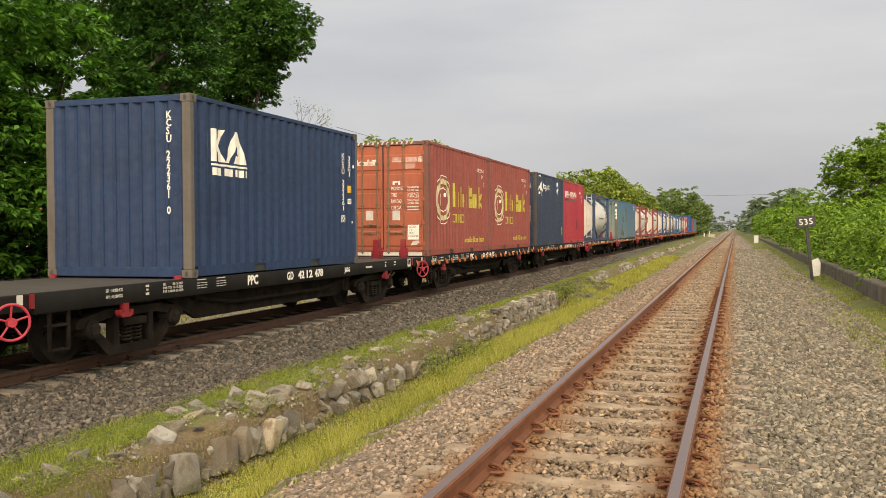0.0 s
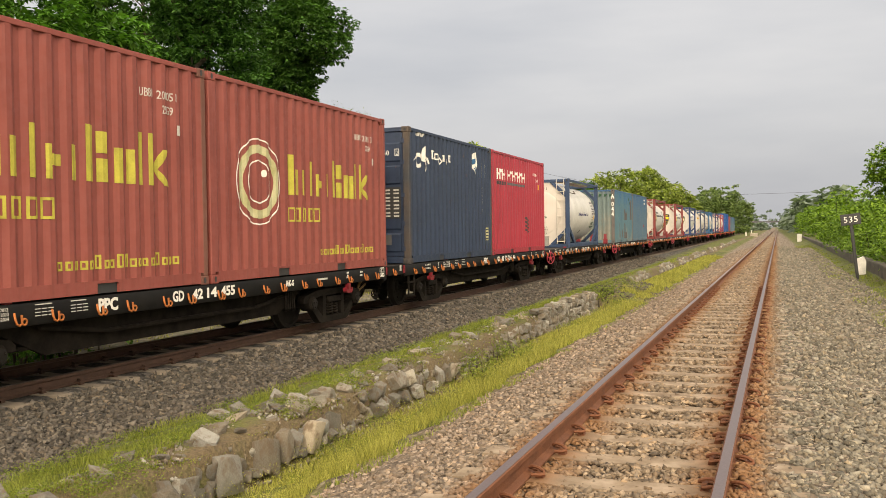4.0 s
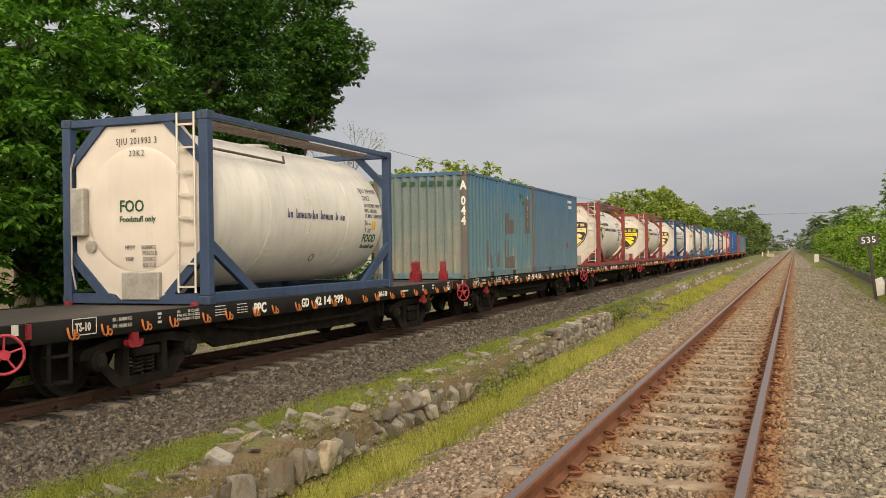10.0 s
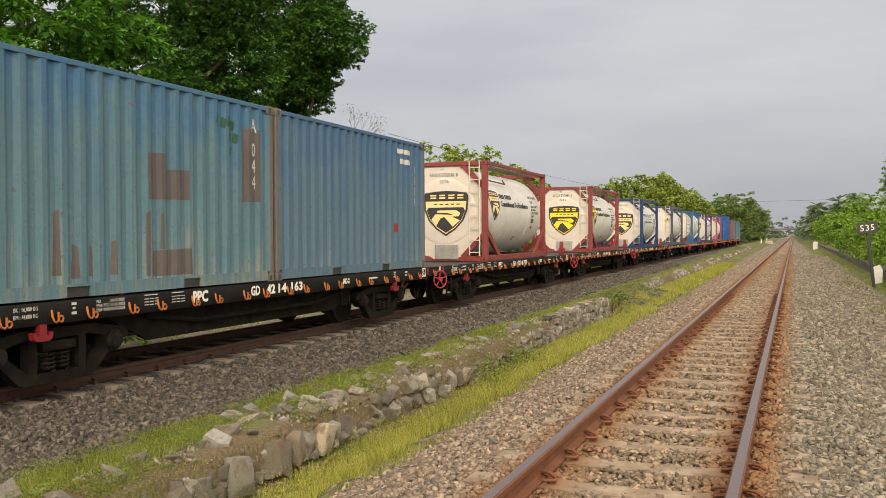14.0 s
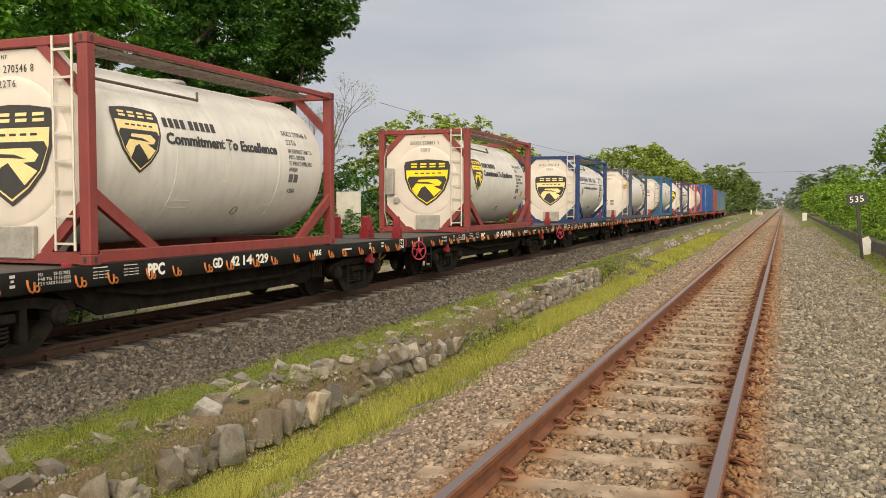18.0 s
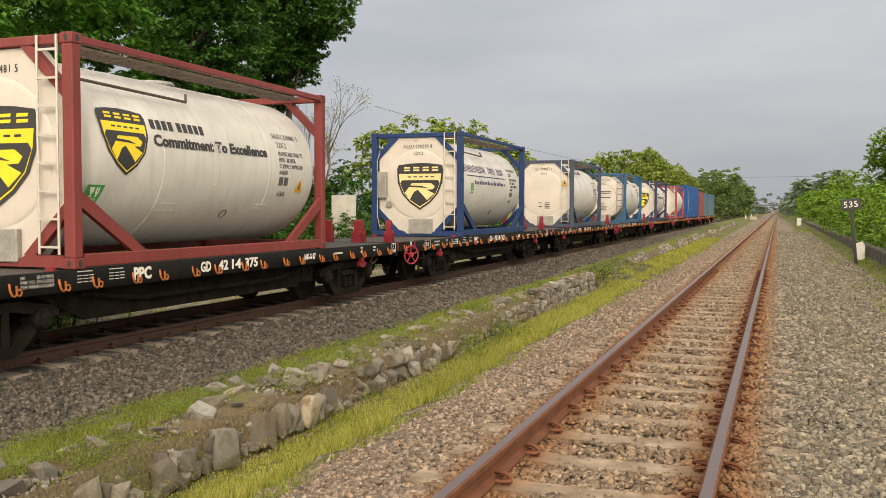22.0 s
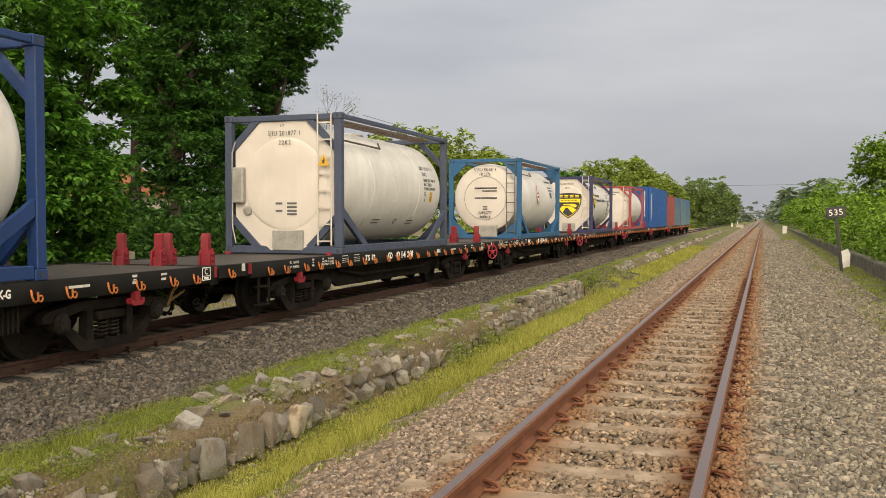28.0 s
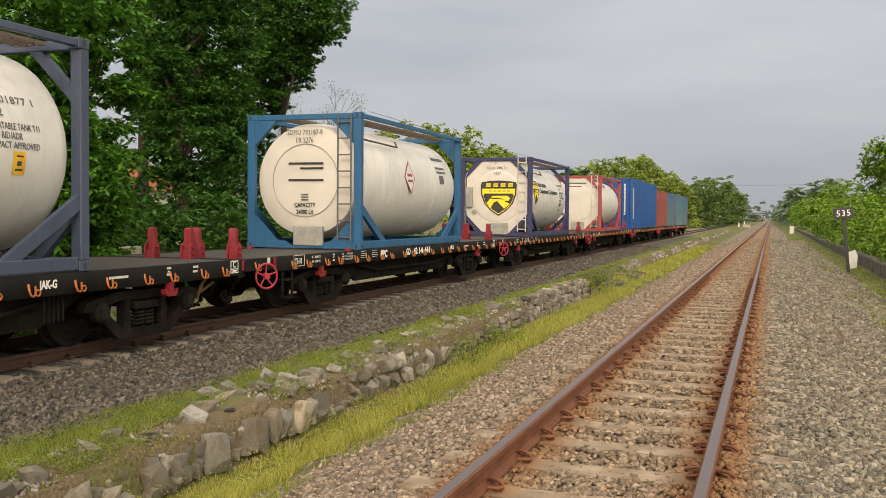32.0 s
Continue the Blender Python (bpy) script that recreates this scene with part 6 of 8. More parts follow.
flat_shape(c, [(0.0, 0.02), (0.10, 0.10), (0.16, 0.22), (0.24, 0.28), (0.31, 0.25), (0.37, 0.17), (0.34, 0.15), (0.27, 0.18), (0.26, 0.08), (0.22, -0.02), (0.10, -0.06)], EMB(0.74, 2.28) @ pose(0, -0.006, 0), "white", "animal_shape")
flat_shape(c, [(0.0, 0.0), (0.12, 0.04), (0.22, 0.02), (0.27, -0.08), (0.31, -0.07), (0.26, 0.06), (0.14, 0.10), (0.02, 0.08)], EMB(0.92, 2.25) @ pose(0, -0.009, 0), "white", "animal_shape")
flat_shape(c, [(0.0, 0.0), (0.10, -0.02), (0.14, -0.12), (0.10, -0.22), (0.13, -0.23), (0.19, -0.12), (0.16, 0.02), (0.06, 0.06)], EMB(0.86, 2.22) @ pose(0, -0.012, 0), "white", "animal_shape")
for i, (w, hh) in enumerate(((0.20, 0.20), (0.16, 0.15), (0.18, 0.15), (0.17, 0.15), (0.18, 0.15), (0.15, 0.17))):
    hollow(c, w, hh, 0.034, EMB(1.46 + i * 0.225, 2.30) @ Matrix.Rotation(radians(45 if i in (2, 4) else 0), 4, "Y") @ Matrix.Diagonal((0.72 if i in (2, 4) else 1, 1, 0.78 if i in (2, 4) else 1, 1)), "white")
flat_shape(c, [(0.0, 0.38), (0.20, 0.50), (0.42, 0.52), (0.46, 0.20), (0.34, -0.10), (0.10, 0.12)], EMB(4.36, 2.18), "white", "shield_shape")
flat_shape(c, [(0.06, 0.30), (0.38, 0.40), (0.40, 0.28), (0.12, 0.18)], EMB(4.36, 2.18) @ pose(0, -0.003, 0), "frame_blue", "shield_band")
flat_shape(c, [(0.17, 0.10), (0.40, 0.18), (0.36, 0.06), (0.28, 0.0)], EMB(4.36, 2.18) @ pose(0, -0.003, 0), "frame_blue", "shield_band")
for i, ch in enumerate("CXSU 104550 2"):
    if ch != " ":
        lettering(c, ch, 0.125, EMB(5.29, 2.36 - i * 0.098), "dullwhite", 0.8, align="CENTER")
for i, ch in enumerate("2EG9"):
    lettering(c, ch, 0.125, EMB(5.57, 2.36 - i * 0.098), "dullwhite", 0.8, align="CENTER")
flat_shape(c, [(0, 0), (0.25, 0), (0.25, 0.34), (0, 0.34)], EMB(5.47, 0.42), "palelime", "notice")
bars(c, [(0.02, 0.03 + i * 0.08, 0.21, 0.035) for i in range(4)], EMB(5.47, 0.42) @ pose(0, -0.003, 0), "ink")
for k in range(4):
    flat_shape(c, [(0, 0), (0.09, 0), (0.14, 0.08), (0.05, 0.08)], EMB(0.42 + k * 0.13, 2.74), "dullwhite", "warning_stripe")
lettering(c, "CXSU", 0.15, pose(0.02, 0.004, 2.30), "white", width=0.22)
lettering(c, "104550", 0.15, pose(0.34, 0.004, 2.30), "white", width=0.40)
hollow(c, 0.10, 0.15, 0.012, pose(0.90, 0.004, 2.28), "white", "marking")
lettering(c, "2", 0.13, pose(0.925, 0.003, 2.30), "white", 0.8)
lettering(c, "2EG9", 0.14, pose(0.36, 0.004, 2.13), "white", width=0.25)
part("data_panel", Geo().box(0.03, 1.02, 0.006, 0.011, 0.96, 1.62), "ink", c, "black painted data panel")
for t, wd, z in (("MAXGROSS", 0.34, 1.52), ("TARE", 0.18, 1.36), ("PAYLOAD", 0.32, 1.20), ("CUB.CAP.", 0.32, 1.04)):
    lettering(c, t, 0.10, pose(0.06, 0.003, z - 0.03), "white", width=wd)
    bars(c, [(0.50, 0.025, 0.22, 0.032), (0.50, -0.045, 0.22, 0.032), (0.80, 0.025, 0.12, 0.032), (0.80, -0.045, 0.12, 0.032)], pose(0.06, 0.003, z), "dullwhite")
flat_shape(c, [(0, 0), (0.30, 0), (0.30, 0.22), (0, 0.22)], pose(0.50, 0.004, 0.40), "greymark", "plate")
c = place(dry_container("shipping_container", "crimson high shipping container with white letter shapes", "c_crimson", "c_crimson", h=2.896), 3, 0.72 + CL + 0.07)
for i, w in enumerate((0.26, 0.22, 0.24, 0.06, 0.26, 0.24, 0.24, 0.24, 0.24, 0.24, 0.28)):
    if w > 0.1:
        g = Geo()
        g.box(0, 0.07, -0.002, 0.002, 0, 0.30)
        g.box(w - 0.07, w, -0.002, 0.002, 0, 0.30)
        g.box(0.07, w - 0.07, -0.0018, 0.0018, 0.20 if i % 2 else 0.12, 0.28 if i % 2 else 0.18)
        part("letter_shape", g, "white", c, at=EMB(0.56 + i * 0.27, 2.12))
bars(c, [(i * 0.13, 0, 0.09, 0.10) for i in range(7)], EMB(0.58, 1.97), "ink")
bars(c, [(0, 0, 2.1, 0.07)], EMB(1.5, 1.99), "greymark")
lettering(c, "DIBU 100196", 0.13, EMB(4.55, 2.40), "white", 0.75)
lettering(c, "25G9", 0.13, EMB(5.0, 2.22), "white", 0.75)
flat_shape(c, [(0, 0), (0.12, 0), (0.12, 0.16), (0, 0.16)], EMB(5.25, 1.98), "yellow", "plate")
for i in range(4):
    flat_shape(c, [(0, 0.0), (0.10, 0.07), (0.40, -0.03 + 0.01 * i), (0.44, 0.05), (0.12, 0.14), (0.0, 0.07)], EMB(3.55, 0.95 - i * 0.12), "ink", "stripe_shape")
# wagon 4: tank in a navy frame
c = place(tank_container("tank_container", "white food tank in a navy blue steel frame", "frame_navy"), 4, MID - 0.1)
tank_marks(c, "SJIU 201993 3", "22K2", dy=0.38, extra=False)
lettering(c, "FOO", 0.23, pose(-0.25, 0.036, 1.27), "darkgreen", width=0.40, bold=0.004)
lettering(c, "Foodstuff only", 0.115, pose(-0.25, 0.036, 1.13), "darkgreen", width=0.60, bold=0.002)
for t, x, z, wd in (("MPGM", -0.16, 0.75, 0.16), ("36000KG", 0.10, 0.75, 0.25), ("79365LB", 0.12, 0.67, 0.25), ("TARE", -0.16, 0.59, 0.14), ("3750KG", 0.13, 0.59, 0.22), ("8267LB", 0.13, 0.51, 0.22)):
    lettering(c, t, 0.085, pose(x, 0.036, z), "greymark", width=wd)
for i in range(22):
    if i not in (2, 11, 17, 19):
        for dx, dz, w, hh in ((0, 0, 0.022, 0.085 + 0.06 * (i in (0, 3, 9, 12, 18))), (0.055, 0, 0.02, 0.085), (0.02, (0.0, 0.065, 0.035)[i % 3], 0.04, 0.02)):
            flank_bars(c, [(dx * 0.8, dz, w * 0.8, hh)], 2.22 + i * 0.090, 1.23, "purple")
on_flank(c, "FOOD", 0.21, 5.0, 0.87, "darkgreen", width=0.54, bold=0.004)
on_flank(c, "Foodstuff only", 0.115, 5.02, 0.755, "darkgreen", width=0.58, bold=0.003, slant=0.2)
on_flank(c, "26", 0.13, 4.98, 1.17, "greymark", width=0.13)
on_flank(c, "4", 0.13, 5.02, 1.05, "greymark", width=0.06)
flank_bars(c, [(0, 0, 0.14, 0.15)], 5.32, 1.10, "yellow")
flank_bars(c, [(0, 0.02, 0.09, 0.025), (0, -0.12, 0.09, 0.02), (0, -0.08, 0.12, 0.02)], 5.16, 1.16, "greymark")
# wagon 5: two faded boxes
for k, yy in enumerate((0.53, 0.53 + CL + 0.07)):
    c = place(dry_container("shipping_container", "weathered teal blue shipping container with rust stains" if k == 0 else "weathered faded blue shipping container with rust streaks", "c_teal" if k == 0 else "c_teal2", "c_post", rail_m="c_teal2", end_m="c_tealend"), 5, yy)
    if k == 0:
        for i, ch in enumerate("A 044"):
            if ch != " ":
                lettering(c, ch, 0.29, pose(1.145, -0.001, 2.15 - i * 0.235 + (0.0 if i == 0 else 0.10)), "white", 0.8, align="CENTER", bold=0.010)
                lettering(c, ch, 0.28, EMB(5.57, 2.17 - i * 0.235 + (0.0 if i == 0 else 0.12)), "dullwhite", 0.7, align="CENTER")
        for poly in ([(3.19, 1.12), (4.00, 1.14), (4.01, 1.52), (3.54, 1.50), (3.54, 1.70), (3.19, 1.68)], [(3.15, 0.20), (3.21, 0.20), (3.22, 0.98), (3.15, 0.95)], [(3.28, 0.19), (4.05, 0.19), (4.03, 0.52), (3.30, 0.50)],
                     [(3.42, 0.52), (3.49, 0.52), (3.48, 0.97), (3.43, 0.95)], [(1.66, 0.26), (1.76, 0.26), (1.74, 0.96), (1.68, 0.93)], [(1.93, 0.22), (2.04, 0.22), (2.02, 0.56), (1.95, 0.60)], [(2.54, 0.24), (2.63, 0.24), (2.62, 0.64), (2.56, 0.62)],
                     [(2.20, 0.24), (2.26, 0.24), (2.25, 0.55), (2.21, 0.58)], [(5.27, 1.15), (5.70, 1.17), (5.70, 2.20), (5.29, 2.20)]):
            flat_shape(c, poly, EMB(0, 0) @ pose(0, 0.0025, 0), "c_patch", "paint_patch")
        for y, z in ((4.60, 2.20), (4.74, 2.17), (4.86, 2.19), (4.97, 2.15), (4.90, 2.0), (5.02, 1.98), (4.91, 1.80)):
            flat_shape(c, [(0, 0), (0.08, -0.02), (0.11, 0.10), (0.03, 0.13)], EMB(y, z), "darkgreen", "paint_patch", 0.0015)
        for x in (0.15, 0.42, 0.75, 1.0, 1.25, 1.55, 1.85):
            flat_shape(c, [(0, 0), (0.12, 0.03), (0.15, 0.13), (0.02, 0.14)], pose(-0.60 + x * 0.85, 0.006, 2.24), "darkgreen", "paint_patch", 0.0015)
    else:
        for i, ch in enumerate("1053"):
            lettering(c, ch, 0.22, EMB(5.57, 1.95 - i * 0.22), "dullwhite", 0.7, align="CENTER")
        bars(c, [(0, 0, 0.35, 0.09), (0.42, 0, 0.3, 0.09), (0.2, -0.2, 0.12, 0.1), (0.42, -0.2, 0.3, 0.1)], EMB(4.6, 2.3), "dullwhite")
        flat_shape(c, [(0, 0), (0.16, 0), (0.16, 0.16), (0, 0.16)], EMB(4.5, 0.75), "red", "plate")
# wagons 6 to 12: tanks
SPEC = [(6, "white tank in red-brown frame with black and cream shield", "frame_red", "creammark", "SAXU 270546 8", "22T6"),
        (7, "white tank in red-brown frame with black and yellow shield", "frame_red", "yellowmark", "SAXU 270481 5", "22K2"),
        (8, "white tank in royal blue frame with black and cream shield", "frame_royal", "creammark", "NLLU 290210 8", "22K2"),
        (9, "plain white tank in a slate blue steel frame", "frame_slate", None, "SJIU 201877 1", "22K2"),
        (11, "white tank in dark indigo frame with yellow shield", "frame_dark", "yellowmark", "NLLU 290251", "22K7"),
        (12, "white tank in a coral red steel frame", "frame_pink", None, "", "")]
for n, label, fm, em, code, st in SPEC:
    c = place(tank_container("tank_container", label, fm), n, MID)
    if code:
        tank_marks(c, code, st, extra=n != 9)
    if em:
        shield_emblem(c, pose(0.09, 0.036, 1.20), 0.96, em)
        if n != 8:
            old, m = set(c.children), around_tank(1.0, 6.5)
            shield_emblem(c, m @ pose(0, -0.003, 0), 0.68, em)
            for k in [k for k in c.children if k not in old]:
                wrap(k, m, 1.0, 6.5)
        if n != 8:
            flank_bars(c, [(i * 0.125 + (0.06 if i > 3 else 0), 0, 0.085, 0.125) for i in range(9)], 1.53, 1.67, "ink")
            on_flank(c, "Commitment To Excellence", 0.20, 1.53, 1.46, "ink", bold=0.008, width=2.74)
        else:
            for i in range(17):
                if i not in (9, 13):
                    for dx, dz, w, hh in ((0, 0, 0.026, 0.19), (0.11, 0, 0.026, 0.19), (0.026, (0.0, 0.164, 0.09)[i % 3], 0.084, 0.026)):
                        flank_bars(c, [(dx, dz, w, hh)], 0.50 + i * 0.215, 1.63, "purple")
            flank_bars(c, [(0, 0, 2.0, 0.022), (2.05, 0, 1.45, 0.022)], 0.66, 1.53, "purple")
            flank_bars(c, [(i * 0.143, 0.0, 0.075, 0.075 if i % 4 else 0.11) for i in range(20)], 1.28, 1.33, "purple")
            flank_bars(c, [(0, 0, 0.22, 0.25)], 0.98, 1.10, "greenmark")
            flank_bars(c, [(0.03, 0, 0.16, 0.03), (0.05, 0.08, 0.05, 0.10), (0.12, 0.08, 0.05, 0.10)], 0.98, 1.13, "white")
        if n == 7:
            ang = math.degrees(math.asin((0.70 - 1.315) / 1.139))
            m = around_tank(0.34, ang)
            wrap(flat_shape(c, [(0, 0), (0.26, 0), (0.34, 0.27), (0.05, 0.27)], m @ pose(0, -0.003, 0), "greenmark", "label"), m, 0.34, ang)
            for t, dx, dz, wd in (("FOOD", 0.06, 0.065, 0.18), ("GRADE", 0.045, 0.015, 0.19)):
                wrap(lettering(c, t, 0.055, m @ pose(dx, -0.0055, dz), "white", width=wd), m, 0.34, ang)
            for poly in ([(0.10, 0.24), (0.18, 0.24), (0.17, 0.18), (0.145, 0.16), (0.145, 0.13), (0.17, 0.12), (0.11, 0.12), (0.13, 0.13), (0.13, 0.16), (0.11, 0.18)],
                         [(0.21, 0.24), (0.225, 0.24), (0.225, 0.18), (0.245, 0.18), (0.245, 0.24), (0.265, 0.24), (0.26, 0.17), (0.24, 0.155), (0.235, 0.12), (0.215, 0.12), (0.22, 0.155), (0.205, 0.17)]):
                wrap(flat_shape(c, poly, m @ pose(0, -0.0055, 0), "white", "pictogram"), m, 0.34, ang)
    if n in (7, 9):
        tri = [(-0.12, 0.0), (0.12, 0.0), (0.0, 0.21)]
        m = around_tank(5.30, -19) @ pose(0, -0.004, 0) if n == 7 else pose(0.88, -0.035, 1.62)
        flat_shape(c, tri, m, "yellow", "warning_triangle")
        flat_shape(c, [(-0.02, 0.04), (0.03, 0.04), (0.01, 0.09), (0.04, 0.09), (-0.01, 0.16), (0.0, 0.10), (-0.03, 0.10)], m @ pose(0, -0.003, 0), "ink", "warning_triangle")
    if n == 9:
        on_flank(c, "26", 0.13, 4.62, 1.17, "greymark", width=0.13)
        on_flank(c, "4", 0.13, 4.66, 1.04, "greymark", width=0.06)
        flank_bars(c, [(0, 0, 0.16, 0.24)], 5.02, 1.04, "yellow")
        flank_bars(c, [(0, 0.0, 0.10, 0.022), (0.02, 0.05, 0.06, 0.05), (0.01, 0.14, 0.09, 0.02)], 5.05, 1.08, "ink")
        flank_bars(c, [(0, 0, 0.42, 0.03), (0.05, -0.06, 0.36, 0.03)], 2.1, 0.62, "greymark")
        flank_bars(c, [(0, 0, 0.40, 0.03), (0.05, -0.06, 0.34, 0.03)], 4.1, 0.60, "greymark")
        bars(c, [(-0.1, 0.2, 0.14, 0.035), (0.14, 0.2, 0.2, 0.035), (0.14, 0.13, 0.2, 0.035), (-0.1, 0.06, 0.14, 0.035), (0.14, 0.06, 0.2, 0.035), (0.14, 0.0, 0.2, 0.035)], pose(-0.05, 0.04, 0.72), "greymark")
    if n == 12:
        flat_shape(c, [(0, 0), (0.75, 0), (0.75, 0.42), (0, 0.42)], pose(-0.8, 0.06, 0.72), "greymark", "plate")
        bars(c, [(0, 0, 0.9, 0.05), (0.1, -0.15, 0.6, 0.05), (0.0, -0.3, 0.8, 0.05)], pose(-0.4, 0.06, 2.2), "greymark")
c = place(tank_container("tank_container", "white tank with round end in an azure blue steel frame", "frame_blue", True), 10, MID)
lettering(c, "SDMU 793187-8", 0.14, pose(0.0, 0.088, 2.19), "ink", 0.8, align="CENTER")
lettering(c, "FR 2276", 0.14, pose(0.0, 0.085, 2.04), "ink", 0.8, align="CENTER")
bars(c, [(-0.35, 0.42, 0.75, 0.04), (-0.1, 0.33, 0.5, 0.035), (-0.35, 0.10, 0.75, 0.04)], pose(0.0, 0.086, 1.20), "ink")
lettering(c, "CAPACITY", 0.12, pose(0.0, 0.090, 0.80), "ink", 0.8, align="CENTER", bold=0.003)
lettering(c, "24000 Lit", 0.12, pose(0.0, 0.090, 0.67), "ink", 0.8, align="CENTER", bold=0.003)
bars(c, [(-0.08, 0.0, 0.16, 0.025), (-0.08, 0.05, 0.16, 0.025), (-0.08, 0.10, 0.16, 0.025)], pose(0.0, 0.090, 0.93), "greymark")
flat_shape(c, [(0, -0.36), (0.30, 0), (0, 0.36), (-0.30, 0)], around_tank(2.75, 8) @ pose(0, -0.006, 0), "frame_pink", "warning_diamond")
flat_shape(c, [(0, -0.31), (0.26, 0), (0, 0.31), (-0.26, 0)], around_tank(2.75, 8) @ pose(0, -0.010, 0), "tank", "warning_diamond")
bars(c, [(-0.14, 0.02, 0.28, 0.06), (-0.14, -0.1, 0.28, 0.05)], around_tank(2.75, 8) @ pose(0, -0.013, 0), "frame_pink")
flank_bars(c, [(0, 0, 0.8, 0.08), (0, -0.2, 0.6, 0.05), (0, -0.3, 0.6, 0.05), (0.1, -0.55, 0.3, 0.2)], 4.6, 1.95, "greymark")
# wagons 13 to 15: boxes at the end of the train
c = place(dry_container("shipping_container", "bright blue forty foot shipping container with white code", "c_bright", "c_bright", 12.192, 2.896), 13, 0.55)
bars(c, [(0, i * 0.15, 0.09, 0.10) for i in range(12)], pose(0.75, -0.001, 0.8), "white")
bars(c, [(0, i * 0.15, 0.09, 0.10) for i in range(12)], EMB(0.6, 0.6), "white")
for k, (mat, lab) in enumerate((("c_red", "brick red shipping container near the train's end"), ("c_teal2", "faded blue shipping container near the train's end"))):
    c = place(dry_container("shipping_container", lab, mat, mat), 14, 0.53 + k * (CL + 0.07))
    bars(c, [(0, i * 0.15, 0.10, 0.10) for i in range(10)], EMB(0.5, 0.7), "white")
for k in range(2):
    c = place(dry_container("shipping_container", "teal shipping container on the last wagon", "c_teal2" if k else "c_teal", "c_post"), 15, 0.53 + k * (CL + 0.07))
    bars(c, [(0, i * 0.15, 0.10, 0.10) for i in range(10)], EMB(0.5, 0.7), "white")


# ---- beside the line: rubble wall, grass, kilometre sign, kerb wall ----
def rock_mesh(seed, flat=0.7):
    """Split field stone: an uneven block with broken corners and flat, slightly rough faces."""
    rng = random.Random(seed)
    bm = bmesh.new()
    for sx in (-1, 1):
        for sy in (-1, 1):
            for sz in (-1, 1):
                k = rng.uniform(0.5, 1.0)
                bm.verts.new((sx * 0.5 * k * rng.uniform(0.7, 1.0), sy * 0.5 * k * rng.uniform(0.7, 1.0), sz * 0.5 * flat * k * rng.uniform(0.75, 1.05)))
    for _ in range(8):
        d = Vector((rng.gauss(0, 1), rng.gauss(0, 1), rng.gauss(0, 1))).normalized() * rng.uniform(0.42, 0.54)
        bm.verts.new((d.x, d.y, d.z * flat))
    bmesh.ops.convex_hull(bm, input=bm.verts)
    bmesh.ops.delete(bm, geom=[v for v in bm.verts if not v.link_faces], context="VERTS")
    bmesh.ops.dissolve_limit(bm, angle_limit=radians(14), verts=bm.verts, edges=bm.edges)
    bmesh.ops.bevel(bm, geom=list(bm.edges), offset=0.022, segments=1, affect="EDGES")
    bmesh.ops.triangulate(bm, faces=bm.faces)
    for v in bm.verts:
        v.co += Vector((rng.uniform(-1, 1), rng.uniform(-1, 1), rng.uniform(-1, 1))) * 0.014
    me = bpy.data.meshes.new("stone")
    bm.to_mesh(me)
    bm.free()
    me.materials.append(M["wallstone"])
    return me


